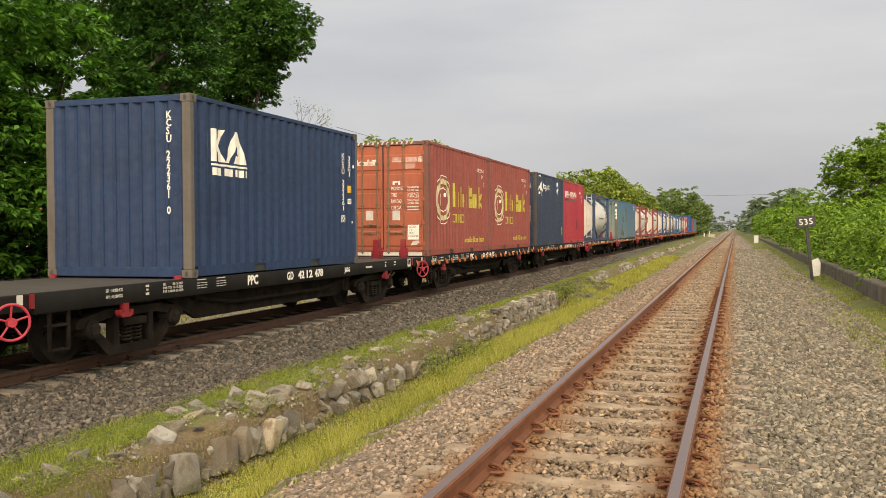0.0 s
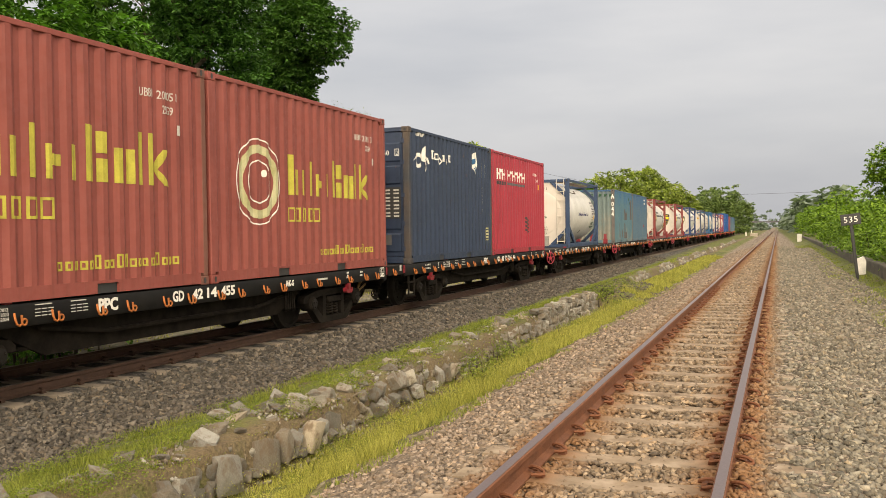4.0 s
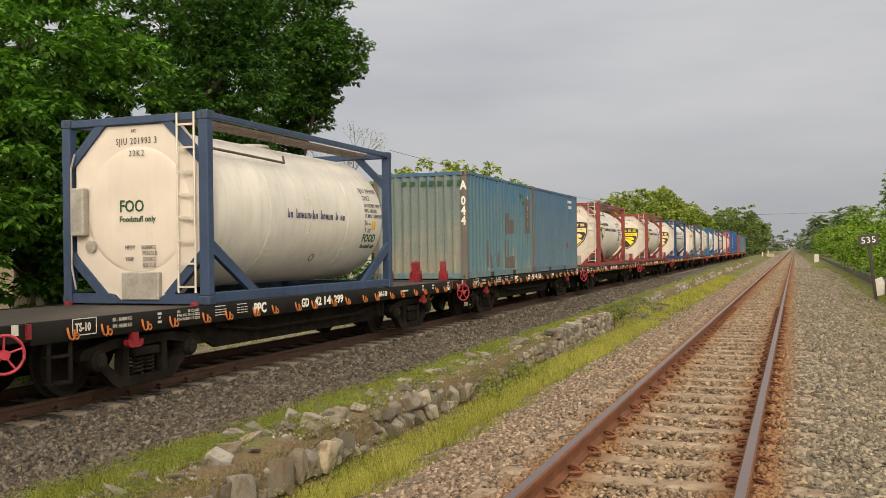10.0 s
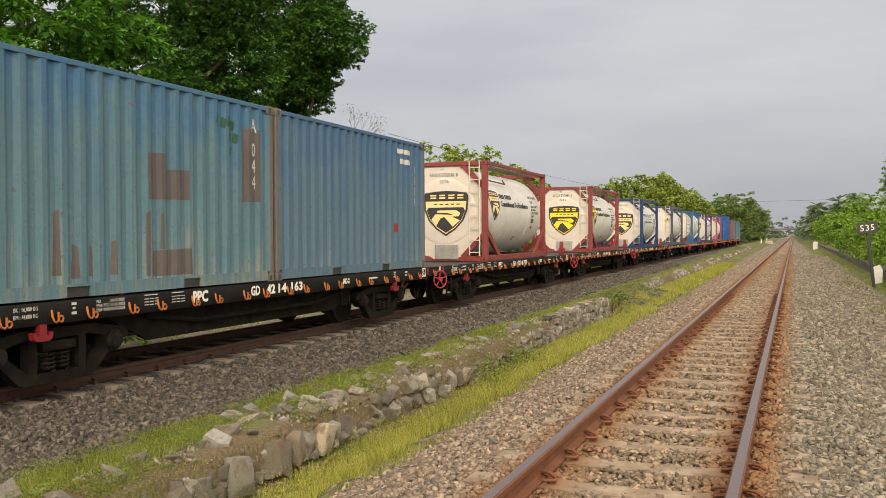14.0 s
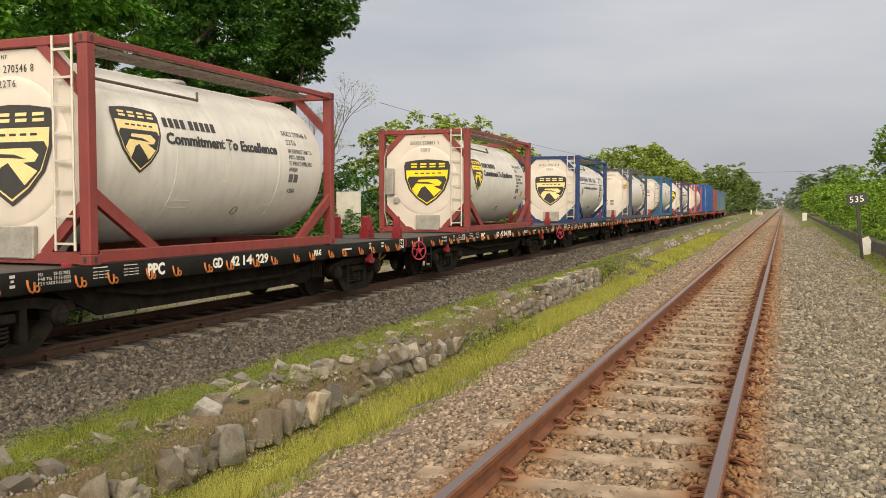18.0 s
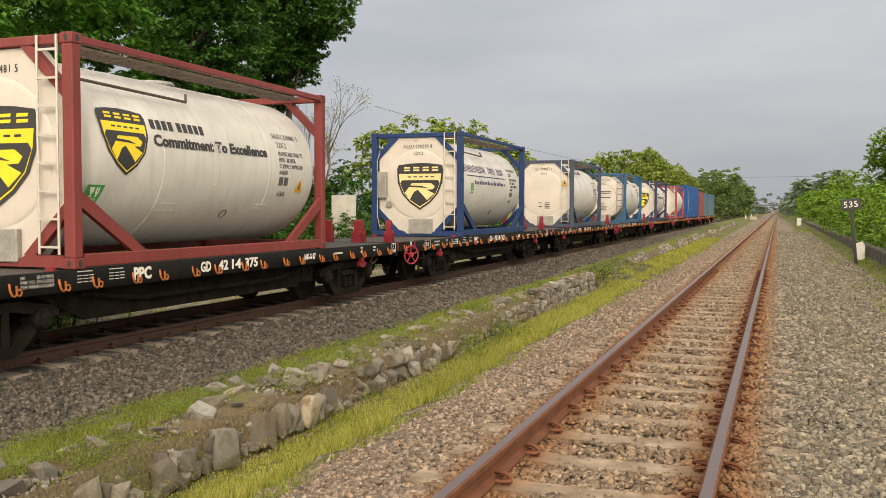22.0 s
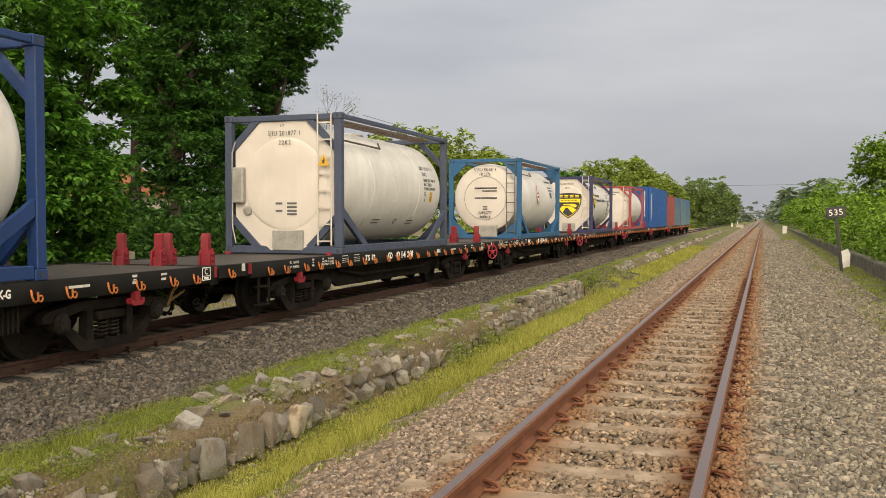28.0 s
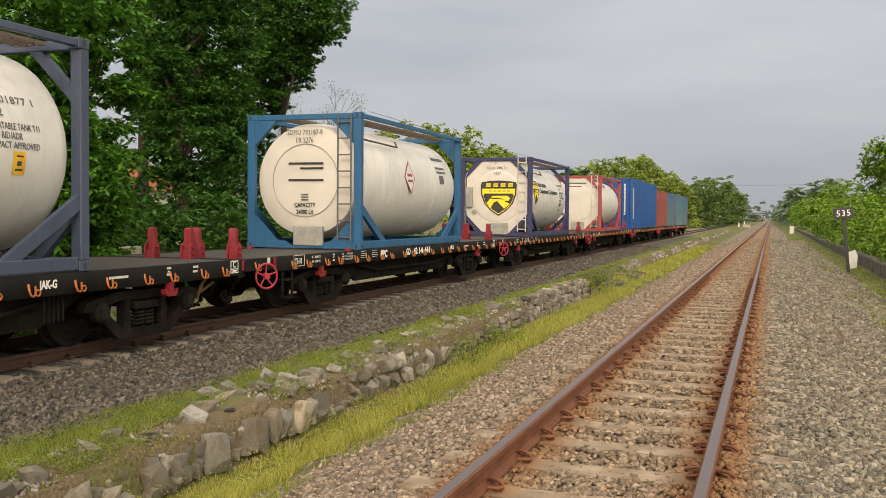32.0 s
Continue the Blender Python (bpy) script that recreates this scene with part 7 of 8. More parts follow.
def build_rubble():
    w = thing("rubble_wall", "half-collapsed mortared stone ditch wall with loose rocks", "stone wall", kind="structure")
    rocks = [rock_mesh(s, 1.0) for s in range(20)]
    rng = random.Random(11)
    count = [0]

    def lay(x, y, z, depth, wide, tall, lean=0.0, turn=0.12):
        st = new("stone", rocks[rng.randrange(20)])
        st.parent = w
        st.matrix_basis = Matrix.LocRotScale((x, y, z), Euler((rng.uniform(-1, 1) * turn, lean + rng.uniform(-1, 1) * turn, rng.uniform(-1, 1) * turn + rng.choice((0, math.pi)))), Vector((depth, wide, tall)))
        count[0] += 1

    # the fallen near end: single large stones on edge, with gaps of bare earth
    for y0, y1, size, rows in ((3.9, 6.25, 0.27, 1), (3.9, 6.3, 0.16, 2), (6.25, 6.9, 0.13, 2), (6.9, 8.35, 0.26, 1), (6.9, 8.3, 0.15, 2), (8.4, 9.2, 0.13, 2), (9.25, 10.75, 0.22, 2), (10.75, 11.6, 0.15, 3), (11.7, 12.3, 0.22, 1), (12.4, 15.2, 0.12, 2), (15.2, 17.6, 0.18, 2)):
        for r in range(rows):
            y = y0
            while y < y1:
                wide = size * rng.uniform(0.7, 1.15)
                tall = size * rng.uniform(0.95, 1.55) if rows == 1 else size * rng.uniform(0.75, 1.1)
                low = float(ditch_z(y))
                if rng.random() < 0.88:
                    lay(float(wall_x(y)) + rng.uniform(-0.02, 0.10) - 0.06 * r, y + wide / 2, low + 0.03 + tall * 0.42 + r * size * 0.85 + (0.10 if size < 0.22 and rows == 1 else 0), size * 0.8, wide, tall, rng.uniform(-0.4, 0.1), 0.34)
                y += wide * rng.uniform(0.9, 1.25)
    # the stretch that still stands, tight irregular stones under a pale coping
    for r in range(3):
        y = 17.7 + 0.5 * (r == 2) + rng.uniform(0, 0.1)
        while y < 24.2:
            wide, tall = rng.uniform(0.12, 0.25), rng.uniform(0.15, 0.24)
            lay(float(wall_x(y)) + 0.03 - 0.03 * r + rng.uniform(-0.03, 0.03), y + wide / 2, -0.75 + r * 0.150 + rng.uniform(-0.02, 0.02), 0.24, wide * 1.12, tall * 1.05, -0.06, 0.14)
            y += wide * 0.93
    y = 18.0
    while y < 24.2:
        wide = rng.uniform(0.13, 0.30)
        lay(float(wall_x(y)) - 0.08 + rng.uniform(-0.04, 0.03), y + wide / 2, -0.345 + rng.uniform(-0.03, 0.03), rng.uniform(0.22, 0.34), wide, rng.uniform(0.09, 0.17), -0.03, 0.16)
        y += wide * 0.92
    # loose rocks on the crest
    for y0, y1, n, lo, hi in ((4.0, 9.0, 34, 0.10, 0.29), (9.0, 13.5, 16, 0.08, 0.24), (13.5, 18.0, 14, 0.10, 0.28)):
        for _ in range(n):
            y, s = rng.uniform(y0, y1), rng.uniform(lo, hi)
            x = float(wall_x(y)) - 0.12 - abs(rng.gauss(0, 0.36))
            lay(x, y, gz(x, y) + s * 0.10, s, s * rng.uniform(0.8, 1.3), s * rng.uniform(0.4, 0.7), 0.0, 0.35)
    # small rubble, and the far stretch of the wall beyond the crossing
    n = 4200
    x, y = scatter(-0.75, 0.22, 3.9, 24, n, 1.6)
    size = RNG.uniform(0.012, 0.05, n) * (1 + 0.02 * (y - 4))
    x = x + wall_x(y)
    keep = np.array([noise.noise((a * 1.7, b * 1.3, 3.0)) for a, b in zip(x, y)]) > -0.08
    x, y, size = x[keep], y[keep], size[keep]
    me = stones("rubble", np.stack([x, y, ground_at(x, y) + size * 0.1], 1), size, "wallstone", RNG)
    tagged(part("rubble", me, None, w), kind="stuff")
    p, far_s = [], []
    for r in range(3):
        y = 31.0
        while y < 125:
            s = rng.uniform(0.09, 0.17) * (1 + 0.004 * (y - 31))
            if noise.noise((0.0, y * 0.23, 6.0)) > (-0.22 + 0.12 * r if y < 66 else 0.05 + 0.1 * r):
                p.append((float(wall_x(y)) - 0.05 * r + rng.uniform(-0.05, 0.05), y, float(ditch_z(y)) + 0.06 + r * 0.10))
                far_s.append(s)
            y += s * rng.uniform(0.8, 1.05)
    me = stones("stones", np.array(p), np.array(far_s) * 1.25, "wallstone", RNG, 0.9)
    tagged(part("stones", me, None, w), kind="stuff")


build_rubble()


def build_grass():
    rng = RNG
    jobs = [("grass_dry", -4.5, -2.9, 3.7, 62, 165000, (0.06, 0.21), 0.0032, "tall yellow-green grass along the ditch"),
            ("grass", -4.45, -2.85, 3.7, 50, 80000, (0.02, 0.09), 0.005, "short green grass in the ditch"),
            ("grass", -6.0, -4.3, 4.0, 62, 150000, (0.02, 0.095), 0.0038, "patchy green grass on the bank"),
            ("straw", -4.75, -4.0, 4.0, 34, 20000, (0.015, 0.07), 0.004, "dry brown stalks on the wall's earth"),
            ("grass", 1.55, 2.7, 9, 80, 26000, (0.02, 0.075), 0.006, "patchy grass along the kerb wall"),
            ("grass_dry", -14, -11.4, 8, 70, 14000, (0.03, 0.12), 0.008, "dry grass behind the far track")]
    for mat, x0, x1, y0, y1, n, (h0, h1), wd, label in jobs:
        x, y = scatter(x0, x1, y0, y1, n, 2.6)
        clump = np.array([noise.noise((a * 0.9, b * 0.9, 4.0)) + 0.6 * noise.noise((a * 3, b * 3, 8.0)) for a, b in zip(x, y)])
        keep = clump > (-0.75 if mat in ("grass_dry", "straw") else 0.1 if x0 == -6.0 else -0.1)
        if mat == "grass_dry":
            keep &= (np.abs(x + 3.78) < 0.52 + 0.3 * clump) & (x > wall_x(y) + 0.10) if -5 < x0 < 0 else (clump > 0.0)
        if x0 < -2 and x0 > -7:            # the stony crossing stays bare
            keep &= (y < 24.8) | (y > 30.6) | (x > -3.55) | (clump > 0.5)
        x, y, clump = x[keep], y[keep], clump[keep]
        z = ground_at(x, y) - 0.01
        hh = rng.uniform(h0, h1, len(x)) * (1 + 0.5 * clump) * np.where(x > -4.6, np.clip(0.30 + (x - wall_x(y)) * 1.3, 0.25, 1.0), 1.0)
        wide = wd * (1 + 0.06 * (y - 4))
        n2 = len(x)
        a = rng.uniform(0, 6.283, n2)
        side = np.stack([np.cos(a), np.sin(a), np.zeros(n2)], 1) * (wide * rng.uniform(0.5, 1.3, n2))[:, None]
        b = rng.uniform(0, 6.283, n2)
        tip = np.stack([np.cos(b) * hh * 0.4, np.sin(b) * hh * 0.4, hh], 1)
        p = np.stack([x, y, z], 1)
        v = np.stack([p - side, p + side, p + tip * rng.uniform(0.6, 1, (n2, 1))], 1)
        me = fast_mesh("grass", v.reshape(-1, 3), np.arange(n2 * 3).reshape(n2, 3), mat)
        tagged(new("grass", me), label, "grass", kind="stuff")


build_grass()


def build_weeds():
    """Low leafy weeds on the bank, and the pale seed heads of the ditch grass."""
    rng = np.random.default_rng(17)
    for label, x0, x1, y1, n, h, size, mat, lim in (("low leafy weeds on the stony bank", -6.0, -4.3, 34, 80000, (0.01, 0.085), 0.014, "leaf_weed", 0.02),
                                                   ("pale seed heads of the ditch grass", -4.15, -3.2, 26, 16000, (0.11, 0.21), 0.011, "grass_dry", -0.5),
                                                   ("leafy weeds in the ditch", -4.7, -3.7, 30, 46000, (0.02, 0.12), 0.016, "leaf_weed", 0.05)):
        x, y = scatter(x0, x1, 4.0, y1, n, 2.3, rng)
        k = np.array([noise.noise((a * 1.3, b * 1.3, 14.0)) + 0.5 * noise.noise((a * 4, b * 4, 8.0)) for a, b in zip(x, y)])
        keep = k > lim
        x, y = x[keep], y[keep]
        p = np.stack([x, y, ground_at(x, y) + rng.uniform(*h, len(x))], 1)
        me = leaves("weeds", p, rng.uniform(0.6, 1.4, len(x)) * size * (1 + 0.03 * (y - 4)), mat, rng)
        tagged(new("weeds", me), label, "weeds", kind="stuff")


build_weeds()


def build_kerb_wall():
    """Low concrete channel wall on the other side, with a white-ended marker."""
    g = Geo()
    w = thing("kerb_wall", "low weathered concrete channel wall", "wall", kind="structure")
    y = 10.0
    rng = random.Random(5)
    while y < 150:
        ln = 6.0
        x = 2.66 + 0.004 * y
        part("wall_section", Geo().box(x, x + 0.28, y, y + ln - 0.03, -0.55, 0.20 + rng.uniform(-0.03, 0.02), 0.03), "stained", w)
        y += ln
    k = thing("marker_stone", "white painted marker stone beside the track", "marker", at=pose(2.52, 31.2, -0.25))
    part("stone_body", Geo().prism([(-0.14, 0), (0.14, 0), (0.15, 0.46), (0.08, 0.60), (-0.12, 0.52)], "y", -0.12, 0.12), "white", k)
    k = thing("marker_stone", "white painted marker stone by the far wall end", "marker", at=pose(2.45, 100, -0.3))
    part("stone_body", Geo().box(-0.22, 0.22, -0.12, 0.12, 0, 0.85, 0.05), "white", k)


build_kerb_wall()


def build_sign():
    s = thing("kilometre_sign", "black kilometre board with white 535 on a leaning post", "sign", at=pose(2.28, 29.2, -0.25, 0, -6.0, 0))
    part("post", Geo().box(-0.045, 0.045, -0.04, 0.04, 0, 1.72, 0.01), "ink", s)
    p = part("board", Geo().box(-0.27, 0.27, -0.07, -0.042, 1.58, 1.90, 0.008), "ink", s, "black board")
    lettering(p, "535", 0.25, pose(0.0, -0.073, 1.655), "white", 1.0, align="CENTER", gap=1.1)


build_sign()


# ---- trees and bushes ----
def crown_points(rng, centre, radii, clumps, spread, hollow=0.35):
    """Middles and radii of the leaf clumps of an uneven crown."""
    d = rng.normal(size=(clumps, 3))
    d /= np.linalg.norm(d, axis=1)[:, None]
    k = rng.uniform(hollow, 1.0, clumps) ** 0.5
    bump_ = np.array([1 + 0.38 * noise.noise((v[0] * 1.8 + centre[0], v[1] * 1.8 + centre[1], v[2] * 1.8)) for v in d])
    c = np.array(centre) + d * (k * bump_)[:, None] * np.array(radii)
    return c, rng.uniform(0.55, 1.2, clumps) * spread


def limb(g, a, b, r0, r1, rng, bend=0.12, n=5):
    a, b = Vector(a), Vector(b)
    ln = (b - a).length
    pts = []
    for i in range(n + 1):
        t = i / n
        o = Vector((rng.uniform(-1, 1), rng.uniform(-1, 1), rng.uniform(-1, 1))) * bend * ln * math.sin(math.pi * t) * 0.6
        pts.append(a.lerp(b, t) + o)
    g.tube(pts, [r0 + (r1 - r0) * i / n for i in range(n + 1)], 7)
    return pts


def tree(label, base, crowns, trunk_r, leaf_m, leaf_size, seed, per=70, density=1.0, lean=(0, 0), bark="bark", name="tree"):
    """Tapered trunk, limbs into each crown lobe, and leaves in clumps."""
    rng, rr = np.random.default_rng(seed), random.Random(seed)
    t = thing(name, label, "tree", at=pose(*base))
    low = min(c[0][2] - c[1][2] * 0.5 for c in crowns)
    fork = Vector((lean[0], lean[1], max(1.2, low)))
    g = Geo()
    limb(g, (0, 0, -0.3), fork, trunk_r, trunk_r * 0.7, rr, 0.05)
    pts = []
    for c, r, clumps in crowns:
        limb(g, fork, c, trunk_r * 0.55, trunk_r * 0.15, rr, 0.15)
        cc, cr = crown_points(rng, c, r, int(clumps * density), min(0.62, min(r) * 0.30) * (1 + 0.12 * max(0, min(r) - 2)))
        pts.append(whorls(rng, cc, cr, per))
        for k in range(0, len(cc), max(1, len(cc) // 9)):
            limb(g, Vector(c) * 0.75 + fork * 0.25, cc[k], trunk_r * 0.18, trunk_r * 0.04, rr, 0.2, 4)
    part("trunk", g, bark, t, smooth=True)
    p, way = np.concatenate([a for a, b in pts]), np.concatenate([b for a, b in pts])
    part("crown", fan_leaves("crown", p, way, rng.uniform(0.65, 1.3, len(p)) * leaf_size, leaf_m, rng, 0.85 if leaf_m == "leaf_bright" else 0.95), None, t, "dense leafy crown")
    return t


# close row behind the far track
tree("tall broad-leaved tree with bright green leaves", (-13.6, 14.0, -0.85), [((0.2, -1.0, 3.4), (1.7, 2.4, 2.3), 130), ((0.0, -0.4, 6.2), (1.9, 2.6, 2.4), 150), ((0.3, -3.4, 4.4), (1.9, 2.2, 3.6), 120), ((0.7, 0.4, 2.4), (1.1, 1.6, 1.7), 120), ((0.2, 2.2, 5.0), (1.1, 1.2, 2.0), 60)],
     0.20, "leaf_bright", 0.17, 21, 175)
tree("large dark green tree with dense foliage", (-16.5, 24.6, -0.9), [((0.0, 0.0, 4.6), (1.6, 1.8, 1.7), 100), ((0.0, 0.0, 7.4), (1.9, 2.0, 2.2), 150), ((0.0, -0.4, 10.4), (2.3, 2.3, 2.2), 130), ((-0.8, 0.6, 6.0), (1.5, 1.5, 2.2), 80)],
     0.24, "leaf_dark", 0.15, 23, 154, lean=(-0.5, -0.6))
tree("large dark green tree with a full round crown", (-18.1, 32.6, -0.9), [((0.8, 0.0, 10.0), (1.65, 1.7, 1.6), 190), ((-0.2, 0.0, 12.3), (2.2, 2.2, 2.0), 170), ((-0.2, 0.0, 8.2), (1.45, 1.4, 1.3), 130), ((-1.0, -0.3, 6.6), (1.2, 1.2, 1.0), 80)], 0.17, "leaf_mid", 0.165, 24, 112)
tree("tall dark green tree rising behind", (-22.5, 34.8, -0.9), [((0, 0, 9.5), (3.4, 3.2, 3.6), 170), ((0, 0, 5.2), (2.8, 2.8, 2.2), 120)], 0.3, "leaf_dark", 0.23, 25, 70)
tree("tall dark green tree with a high crown", (-23.5, 31.0, -0.9), [((0, 0, 11.2), (2.8, 2.8, 2.5), 130), ((0.6, -1.6, 6.5), (1.1, 1.1, 0.9), 26), ((0, 1.5, 7.6), (1.5, 1.6, 1.6), 50)], 0.26, "leaf_dark", 0.22, 27, 70)
tree("tall dark green tree rising behind", (-22.0, 22.0, -0.9), [((0, 0, 8.5), (3.2, 3.0, 3.6), 150), ((0, 0, 4.4), (2.8, 2.6, 2.2), 110)], 0.3, "leaf_dark", 0.23, 26, 70)


def bare_tree():
    rr = random.Random(31)
    t = thing("bare_tree", "nearly leafless tree with thin grey branches", "tree", at=pose(-19.3, 38.0, -0.9))
    g, tips = Geo(), []

    def grow(a, d, ln, r, k):
        b = a + d * ln
        limb(g, a, b, r, r * 0.6, rr, 0.1, 3)
        if not k:
            tips.append(tuple(b))
        if k:
            for _ in range(3 if k > 1 else 4):
                nd = (d + Vector((rr.uniform(-0.8, 0.8), rr.uniform(-0.8, 0.8), rr.uniform(-0.1, 0.6)))).normalized()
                grow(a.lerp(b, rr.uniform(0.6, 1.0)), nd, ln * rr.uniform(0.55, 0.8), r * 0.5, k - 1)
    grow(Vector((0, 0, -0.2)), Vector((0.05, 0, 1)), 3.2, 0.15, 5)
    part("trunk", g, "palebark", t, smooth=True)
    p = np.array(tips)
    p = np.repeat(p, 6, 0) + np.random.default_rng(5).normal(size=(len(p) * 6, 3)) * 0.14
    part("crown", leaves("crown", p, np.full(len(p), 0.07), "leaf_sun", np.random.default_rng(6)), None, t, "sparse small leaves")


bare_tree()


def bush(label, x0, x1, y0, y1, h, mat, n, size, seed, name="bush", per=60, base=None):
    """Long mass of leaves with an uneven top over stems."""
    rng = np.random.default_rng(seed)
    b = thing(name, label, "bush", at=pose((x0 + x1) / 2, (y0 + y1) / 2, base if base is not None else gz((x0 + x1) / 2, (y0 + y1) / 2)))
    cx, cy = (x0 + x1) / 2, (y0 + y1) / 2
    c = np.stack([rng.uniform(x0 - cx, x1 - cx, n), rng.uniform(y0 - cy, y1 - cy, n), rng.uniform(0, 1, n) ** 0.7], 1)
    top = np.array([h * (0.8 + 0.5 * noise.noise((a * 0.5 + seed, bb * 0.35, 0))) for a, bb in c[:, :2]])
    edge = 1 - np.abs(c[:, 0]) / ((x1 - x0) / 2) * 0.35
    c[:, 2] *= top * edge
    p, way = whorls(rng, c, rng.uniform(0.6, 1.3, n) * 0.62 * (0.5 + h * 0.12), per, 6, 0.75)
    p[:, 2] = np.maximum(p[:, 2], 0.02)
    part("foliage", fan_leaves("foliage", p, way, rng.uniform(0.6, 1.3, len(p)) * size, mat, rng), None, b, "dense leaves")
    g, rr = Geo(), random.Random(seed)
    for i in range(0, n, max(1, n // 25)):
        limb(g, (c[i, 0] * 0.9, c[i, 1], -0.3), c[i], 0.03, 0.008, rr, 0.1, 3)
    tagged(part("stems", g, "bark", b), kind="stuff")
    return b


bush("low green hedge behind the far track", -13.2, -11.6, 8, 14.4, 1.5, "leaf_bright", 120, 0.115, 41, per=96)
bush("low dark shrubs behind the far track", -16.5, -13.4, 17.5, 40, 2.4, "leaf_mid", 240, 0.18, 42)
bush("dense green shrubs before the trees", -15.6, -13.6, 17.6, 27.5, 2.9, "leaf_mid", 260, 0.15, 50, per=96)
bush("leafy weed clump at the wall's end", -4.75, -4.1, 24.2, 25.3, 0.42, "leaf_weed", 22, 0.05, 53, per=72, base=-0.62)
bush("dark leafy weeds in the ditch before the wall", -4.45, -3.85, 12.3, 15.2, 0.26, "leaf_weed", 44, 0.034, 54, per=90, base=-0.80)
bush("dark understorey between the trees", -19.5, -15.8, 22, 38, 4.6, "leaf_dark", 380, 0.20, 49, per=72)
bush("shrubs along the far track", -15, -11.5, 40, 75, 2.0, "leaf_mid", 240, 0.2, 43)
bush("lime green creeper thicket on the bank", 3.2, 8.5, 17, 44, 2.2, "leaf_lime", 900, 0.125, 44, per=72)
bush("lime green creeper thicket on the bank", 3.5, 9.0, 44, 80, 3.3, "leaf_lime", 520, 0.20, 45, per=60)
bush("low green weeds by the kerb wall", 2.95, 3.9, 12, 60, 0.6, "leaf_lime", 170, 0.12, 46, per=40)
bush("green thicket farther along the line", 3.6, 10, 80, 170, 4.6, "leaf_lime", 460, 0.34, 47, per=60)
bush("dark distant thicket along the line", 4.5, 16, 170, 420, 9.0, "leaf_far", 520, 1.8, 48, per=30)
tree("leafy tree over the thicket", (6.3, 50, 0.2), [((0.2, 0, 3.6), (1.9, 2.4, 1.7), 150), ((1.5, 0.6, 4.8), (1.7, 2.0, 1.4), 110)], 0.14, "leaf_lime", 0.15, 51, 120)
tree("leafy tree over the thicket", (9.5, 62, 0.2), [((0, 0, 4.6), (3.2, 3.2, 2.0), 120)], 0.16, "leaf_sun", 0.17, 52, 110)
# farther trees on the train's side
for i, (bx, by, hgt, rad, mat) in enumerate(((-18.8, 48, 7.0, 3.1, "leaf_sun"), (-17.9, 53, 7.1, 3.1, "leaf_sun"), (-17.9, 60.5, 6.9, 2.3, "leaf_sun"), (-18.8, 66.5, 6.2, 1.4, "leaf_mid"), (-18.2, 92, 6.8, 1.6, "leaf_mid"),
                                             (-17.6, 110, 9.0, 3.8, "leaf_sun"), (-16.2, 121, 10.2, 4.4, "leaf_sun"), (-15.0, 134, 9.2, 3.8, "leaf_sun"), (-14.6, 160, 7.2, 3.4, "leaf_sun"),
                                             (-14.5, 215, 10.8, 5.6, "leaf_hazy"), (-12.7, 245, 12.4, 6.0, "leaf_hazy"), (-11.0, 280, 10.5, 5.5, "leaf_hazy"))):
    lobes = [((0, 0, hgt - rad * 0.55), (rad, rad, rad * 0.62), 120), ((rad * 0.5, rad * 0.4, hgt - rad * 0.8), (rad * 0.7, rad * 0.7, rad * 0.5), 60), ((-rad * 0.3, -rad * 0.6, hgt - rad * 1.0), (rad * 0.7, rad * 0.7, rad * 0.6), 60)]
    if by > 100:
        lobes.append(((0.3, -rad * 0.3, hgt - rad * 1.35), (rad * 1.02, rad, rad * 0.75), 90))
    tree("round-crowned tree beyond the railway", (bx, by, -1.0), lobes, 0.2 + 0.02 * rad, mat, 0.20 + by * 0.0015, 60 + i, 42)
bush("green distant shrubs along the far track", -34, -12.5, 75, 240, 3.6, "leaf_sun", 420, 0.4, 71, per=54)
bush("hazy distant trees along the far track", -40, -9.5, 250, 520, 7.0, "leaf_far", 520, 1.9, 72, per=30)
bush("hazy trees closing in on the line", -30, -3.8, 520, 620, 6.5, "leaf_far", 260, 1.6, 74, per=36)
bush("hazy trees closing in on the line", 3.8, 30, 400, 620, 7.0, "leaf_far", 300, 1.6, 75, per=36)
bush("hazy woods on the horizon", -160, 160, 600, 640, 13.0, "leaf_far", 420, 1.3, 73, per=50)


# ---- houses and other far things ----
def house(label, x, y, w, d, h, roof_m, turn, seed):
    hse = thing("house", label, "house", at=pose(x, y, -1.0, 0, 0, turn))
    part("wall", Geo().box(-w / 2, w / 2, -d / 2, d / 2, 0, h), "plaster", hse)
    g = Geo().prism([(-w / 2 - 0.5, h - 0.05), (w / 2 + 0.5, h - 0.05), (0, h + w * 0.24)], "y", -d / 2 - 0.4, d / 2 + 0.4)
    part("roof", g, roof_m, hse, "pitched tiled roof" if roof_m == "rooftile" else "pitched sheet roof")
    for s in (-1, 1):
        for k in range(2):
            yy = -d / 4 + k * d / 2
            wn_ = part("window", Geo().box(min(s * w / 2, s * (w / 2 + 0.04)), max(s * w / 2, s * (w / 2 + 0.04)), yy - 0.5, yy + 0.5, h * 0.42, h * 0.78), "greymark", hse)
            for j in range(3):
                part("window_bar", Geo().box(min(s * (w / 2 + 0.04), s * (w / 2 + 0.07)), max(s * (w / 2 + 0.04), s * (w / 2 + 0.07)), yy - 0.5 + j * 0.48, yy - 0.46 + j * 0.48, h * 0.42, h * 0.78), "white", wn_)
    for k in range(2):
        xx = -w / 4 + k * w / 2
        wn_ = part("window", Geo().box(xx - 0.5, xx + 0.5, -d / 2 - 0.04, -d / 2, h * 0.42, h * 0.78), "greymark", hse)
    return hse


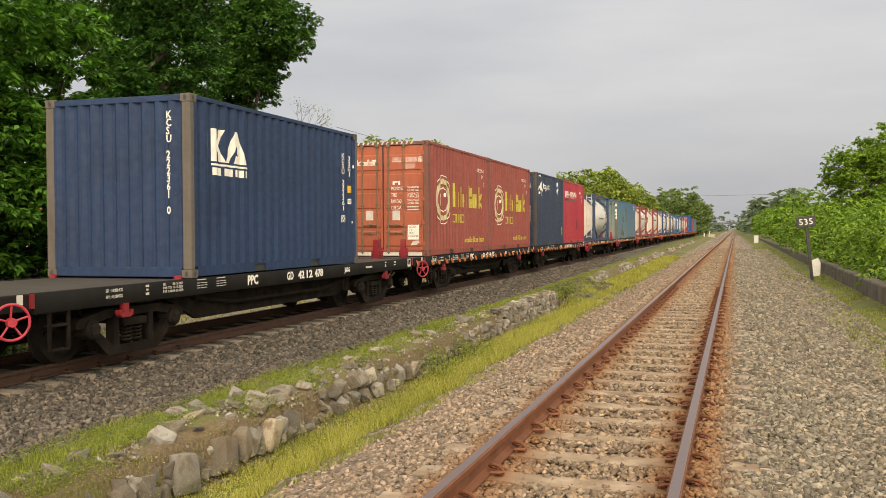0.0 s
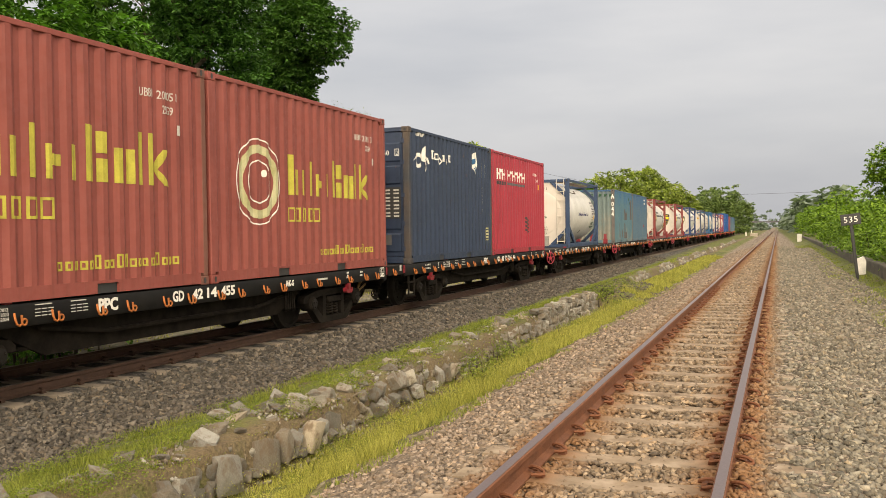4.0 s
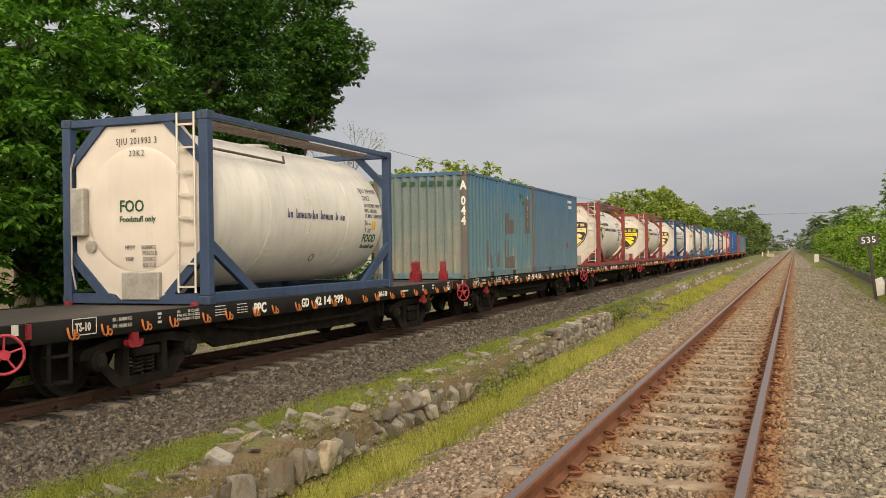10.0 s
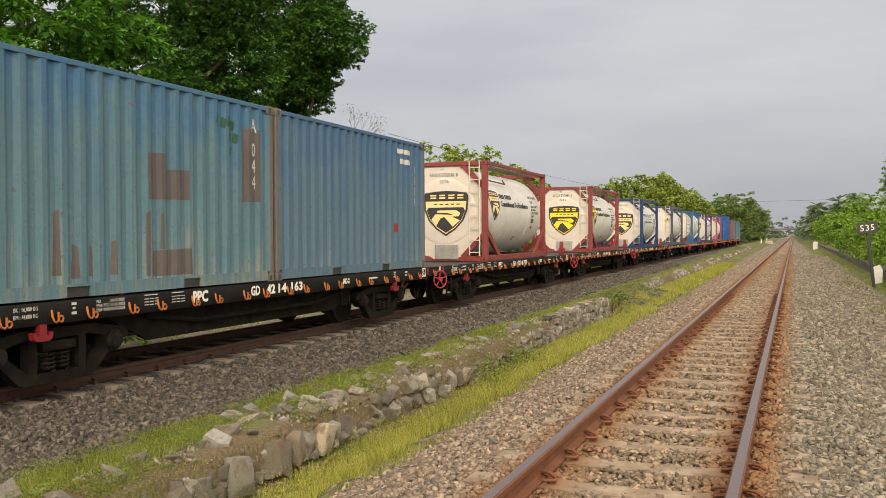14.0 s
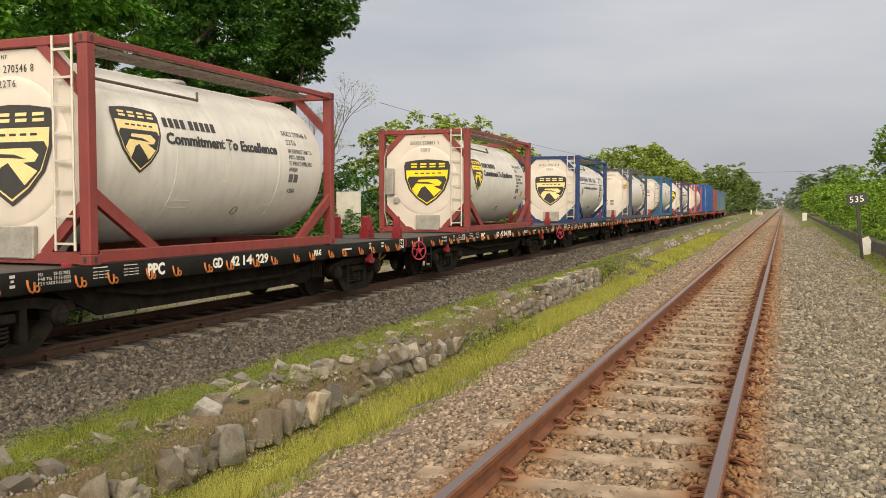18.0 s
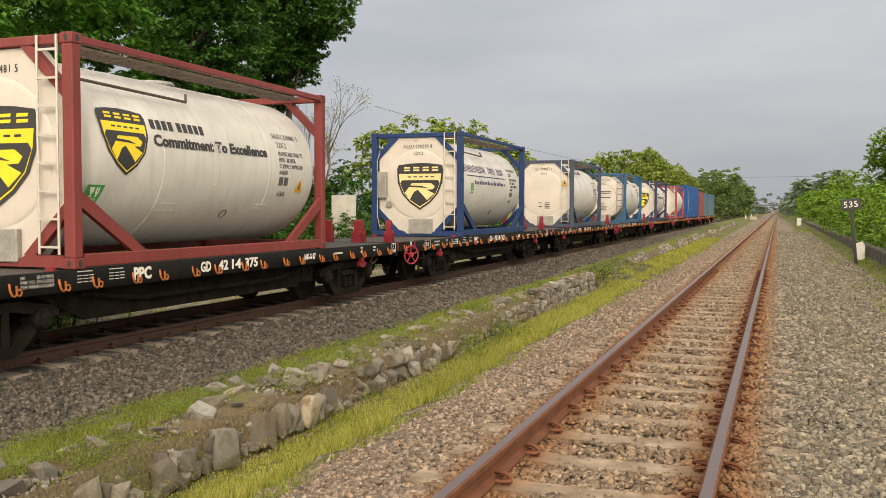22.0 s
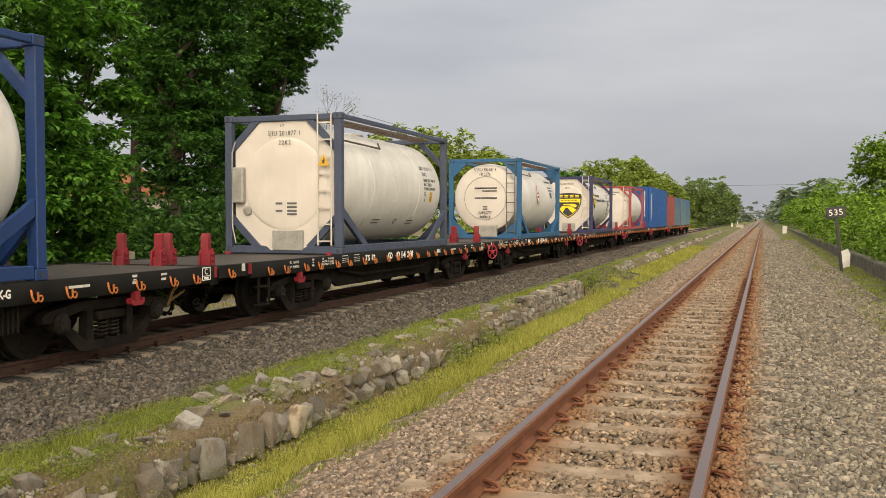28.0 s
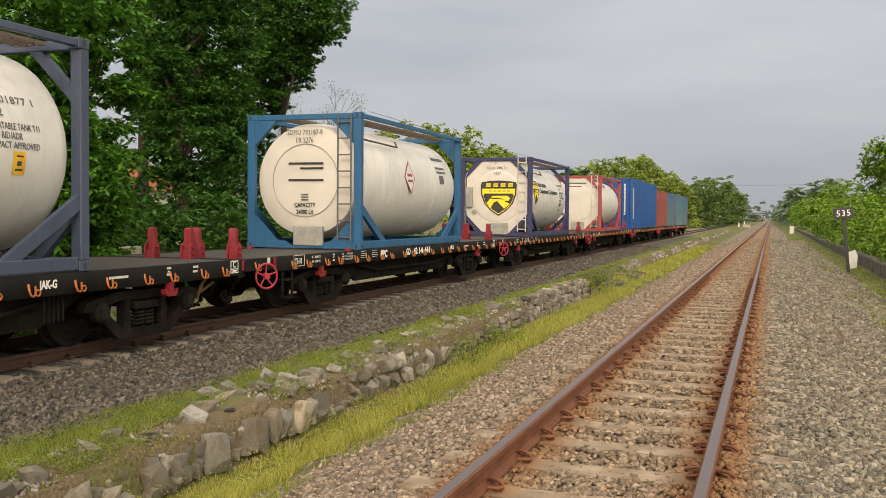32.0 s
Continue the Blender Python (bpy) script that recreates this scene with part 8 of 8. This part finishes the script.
house("white plastered house with orange clay roof behind trees", -31, 40, 7, 7, 3.4, "rooftile", 35, 1)
house("white plastered house with grey zinc roof behind trees", -27.5, 48, 6, 8, 3.5, "zinc", 25, 2)


def graffiti_wall():
    w = thing("boundary_wall", "grey boundary wall with dark painted scrawl", "wall", at=pose(-13.4, 15.3, -0.85))
    part("wall_body", Geo().box(-0.1, 0.1, -1.5, 2.2, 0, 1.4, 0.02), "concrete", w)
    bars(w, [(i * 0.16, 0.15, 0.035, 0.32) for i in range(5)] + [(0, 0.45, 0.5, 0.03)], on_side(0.105, -0.6, 0.95), "ink")
    b = thing("zinc_fence", "grey corrugated zinc fence beside a house", "fence", at=pose(-18.4, 33.5, -0.9))
    part("fence_panel", corrugated("y", 0, -1.4, 1.4, 0, 2.7, 0.2, 0.03, 1), "zinc", b)
    p = thing("hoarding", "pale blank hoarding board on posts", "board", at=pose(-15.2, 31.8, -0.9))
    part("board", Geo().box(-0.62, 0.38, -0.04, 0.0, 0.85, 2.75), "plaster", p)
    for x in (-0.5, 0.3):
        part("post", Geo().box(x - 0.04, x + 0.04, 0.0, 0.07, 0, 2.6), "bark", p)


graffiti_wall()


def far_things():
    # overhead wires across the line, a far level crossing hut and bridge
    for k, (z0, y) in enumerate(((7.6, 180),)):
        g = Geo()
        g.tube([(x, y, z0 - 1.1 * (1 - ((x + 5) / 40.0) ** 2) + 0.9) for x in range(-45, 36, 4)], 0.02, 4)
        t = thing("overhead_wire", "thin overhead wire across the railway", "cable")
        part("wire", g, "ink", t)
    t = thing("overhead_wire", "thin overhead wire behind the trees", "cable")
    part("wire", Geo().tube([(-15.9, 36 + i * 6, 5.5 + 0.01 * (i - 4) ** 2) for i in range(10)], 0.009, 4), "ink", t)
    f = thing("footbridge", "small distant bridge over the line", "bridge", at=pose(0, 560, -1.2))
    part("span", Geo().box(-14, 16, -1.2, 1.2, 5.0, 5.9), "greymark", f)
    for x in (-12, 14):
        part("pier", Geo().box(x - 0.6, x + 0.6, -1, 1, 0, 6.0), "concrete", f)
    h = thing("gate_hut", "small white distant crossing keeper's hut", "hut", at=pose(-11.3, 505, -0.9))
    part("wall", Geo().box(-1.6, 1.6, -1.6, 1.6, 0, 2.8), "plaster", h)
    part("roof", Geo().prism([(-2, 2.75), (2, 2.75), (0, 3.9)], "y", -2, 2), "zinc", h)
    for i, (x, y) in enumerate(((-12.4, 255), (-9.9, 300), (-6.6, 310), (-5.6, 210))):
        p = thing("marker_post", "short white painted post by the track", "marker", at=pose(x, y, gz(x, y)))
        part("post", Geo().box(-0.13, 0.13, -0.13, 0.13, 0, 0.9, 0.03), "white", p)
    s = thing("platform_stub", "low grey concrete block at the ditch end", "block", at=pose(-3.7, 195, -0.75))
    part("block", Geo().box(-0.7, 0.7, -2.0, 2.0, 0, 0.8, 0.05), "concrete", s)


far_things()
for box, size, deep in BOXES:
    press(box, size, deep)
split_letters()


# ---- what moves ----
def motions():
    steps = [i * 1.0 for i in range(int(DURATION) + 1)]
    for ob, n, y, z in MOVING:
        walk(ob, [(t, wagon_pose(n, t, y, z)) for t in steps])
    turns = [i * 4 / 30 for i in range(241)]
    for ob, n, y in WHEELSETS:
        walk(ob, [(t, pose(0, y, WHEEL_R) @ pose(0, 0, 0, math.degrees(train_shift(t) / WHEEL_R))) for t in turns])


motions()
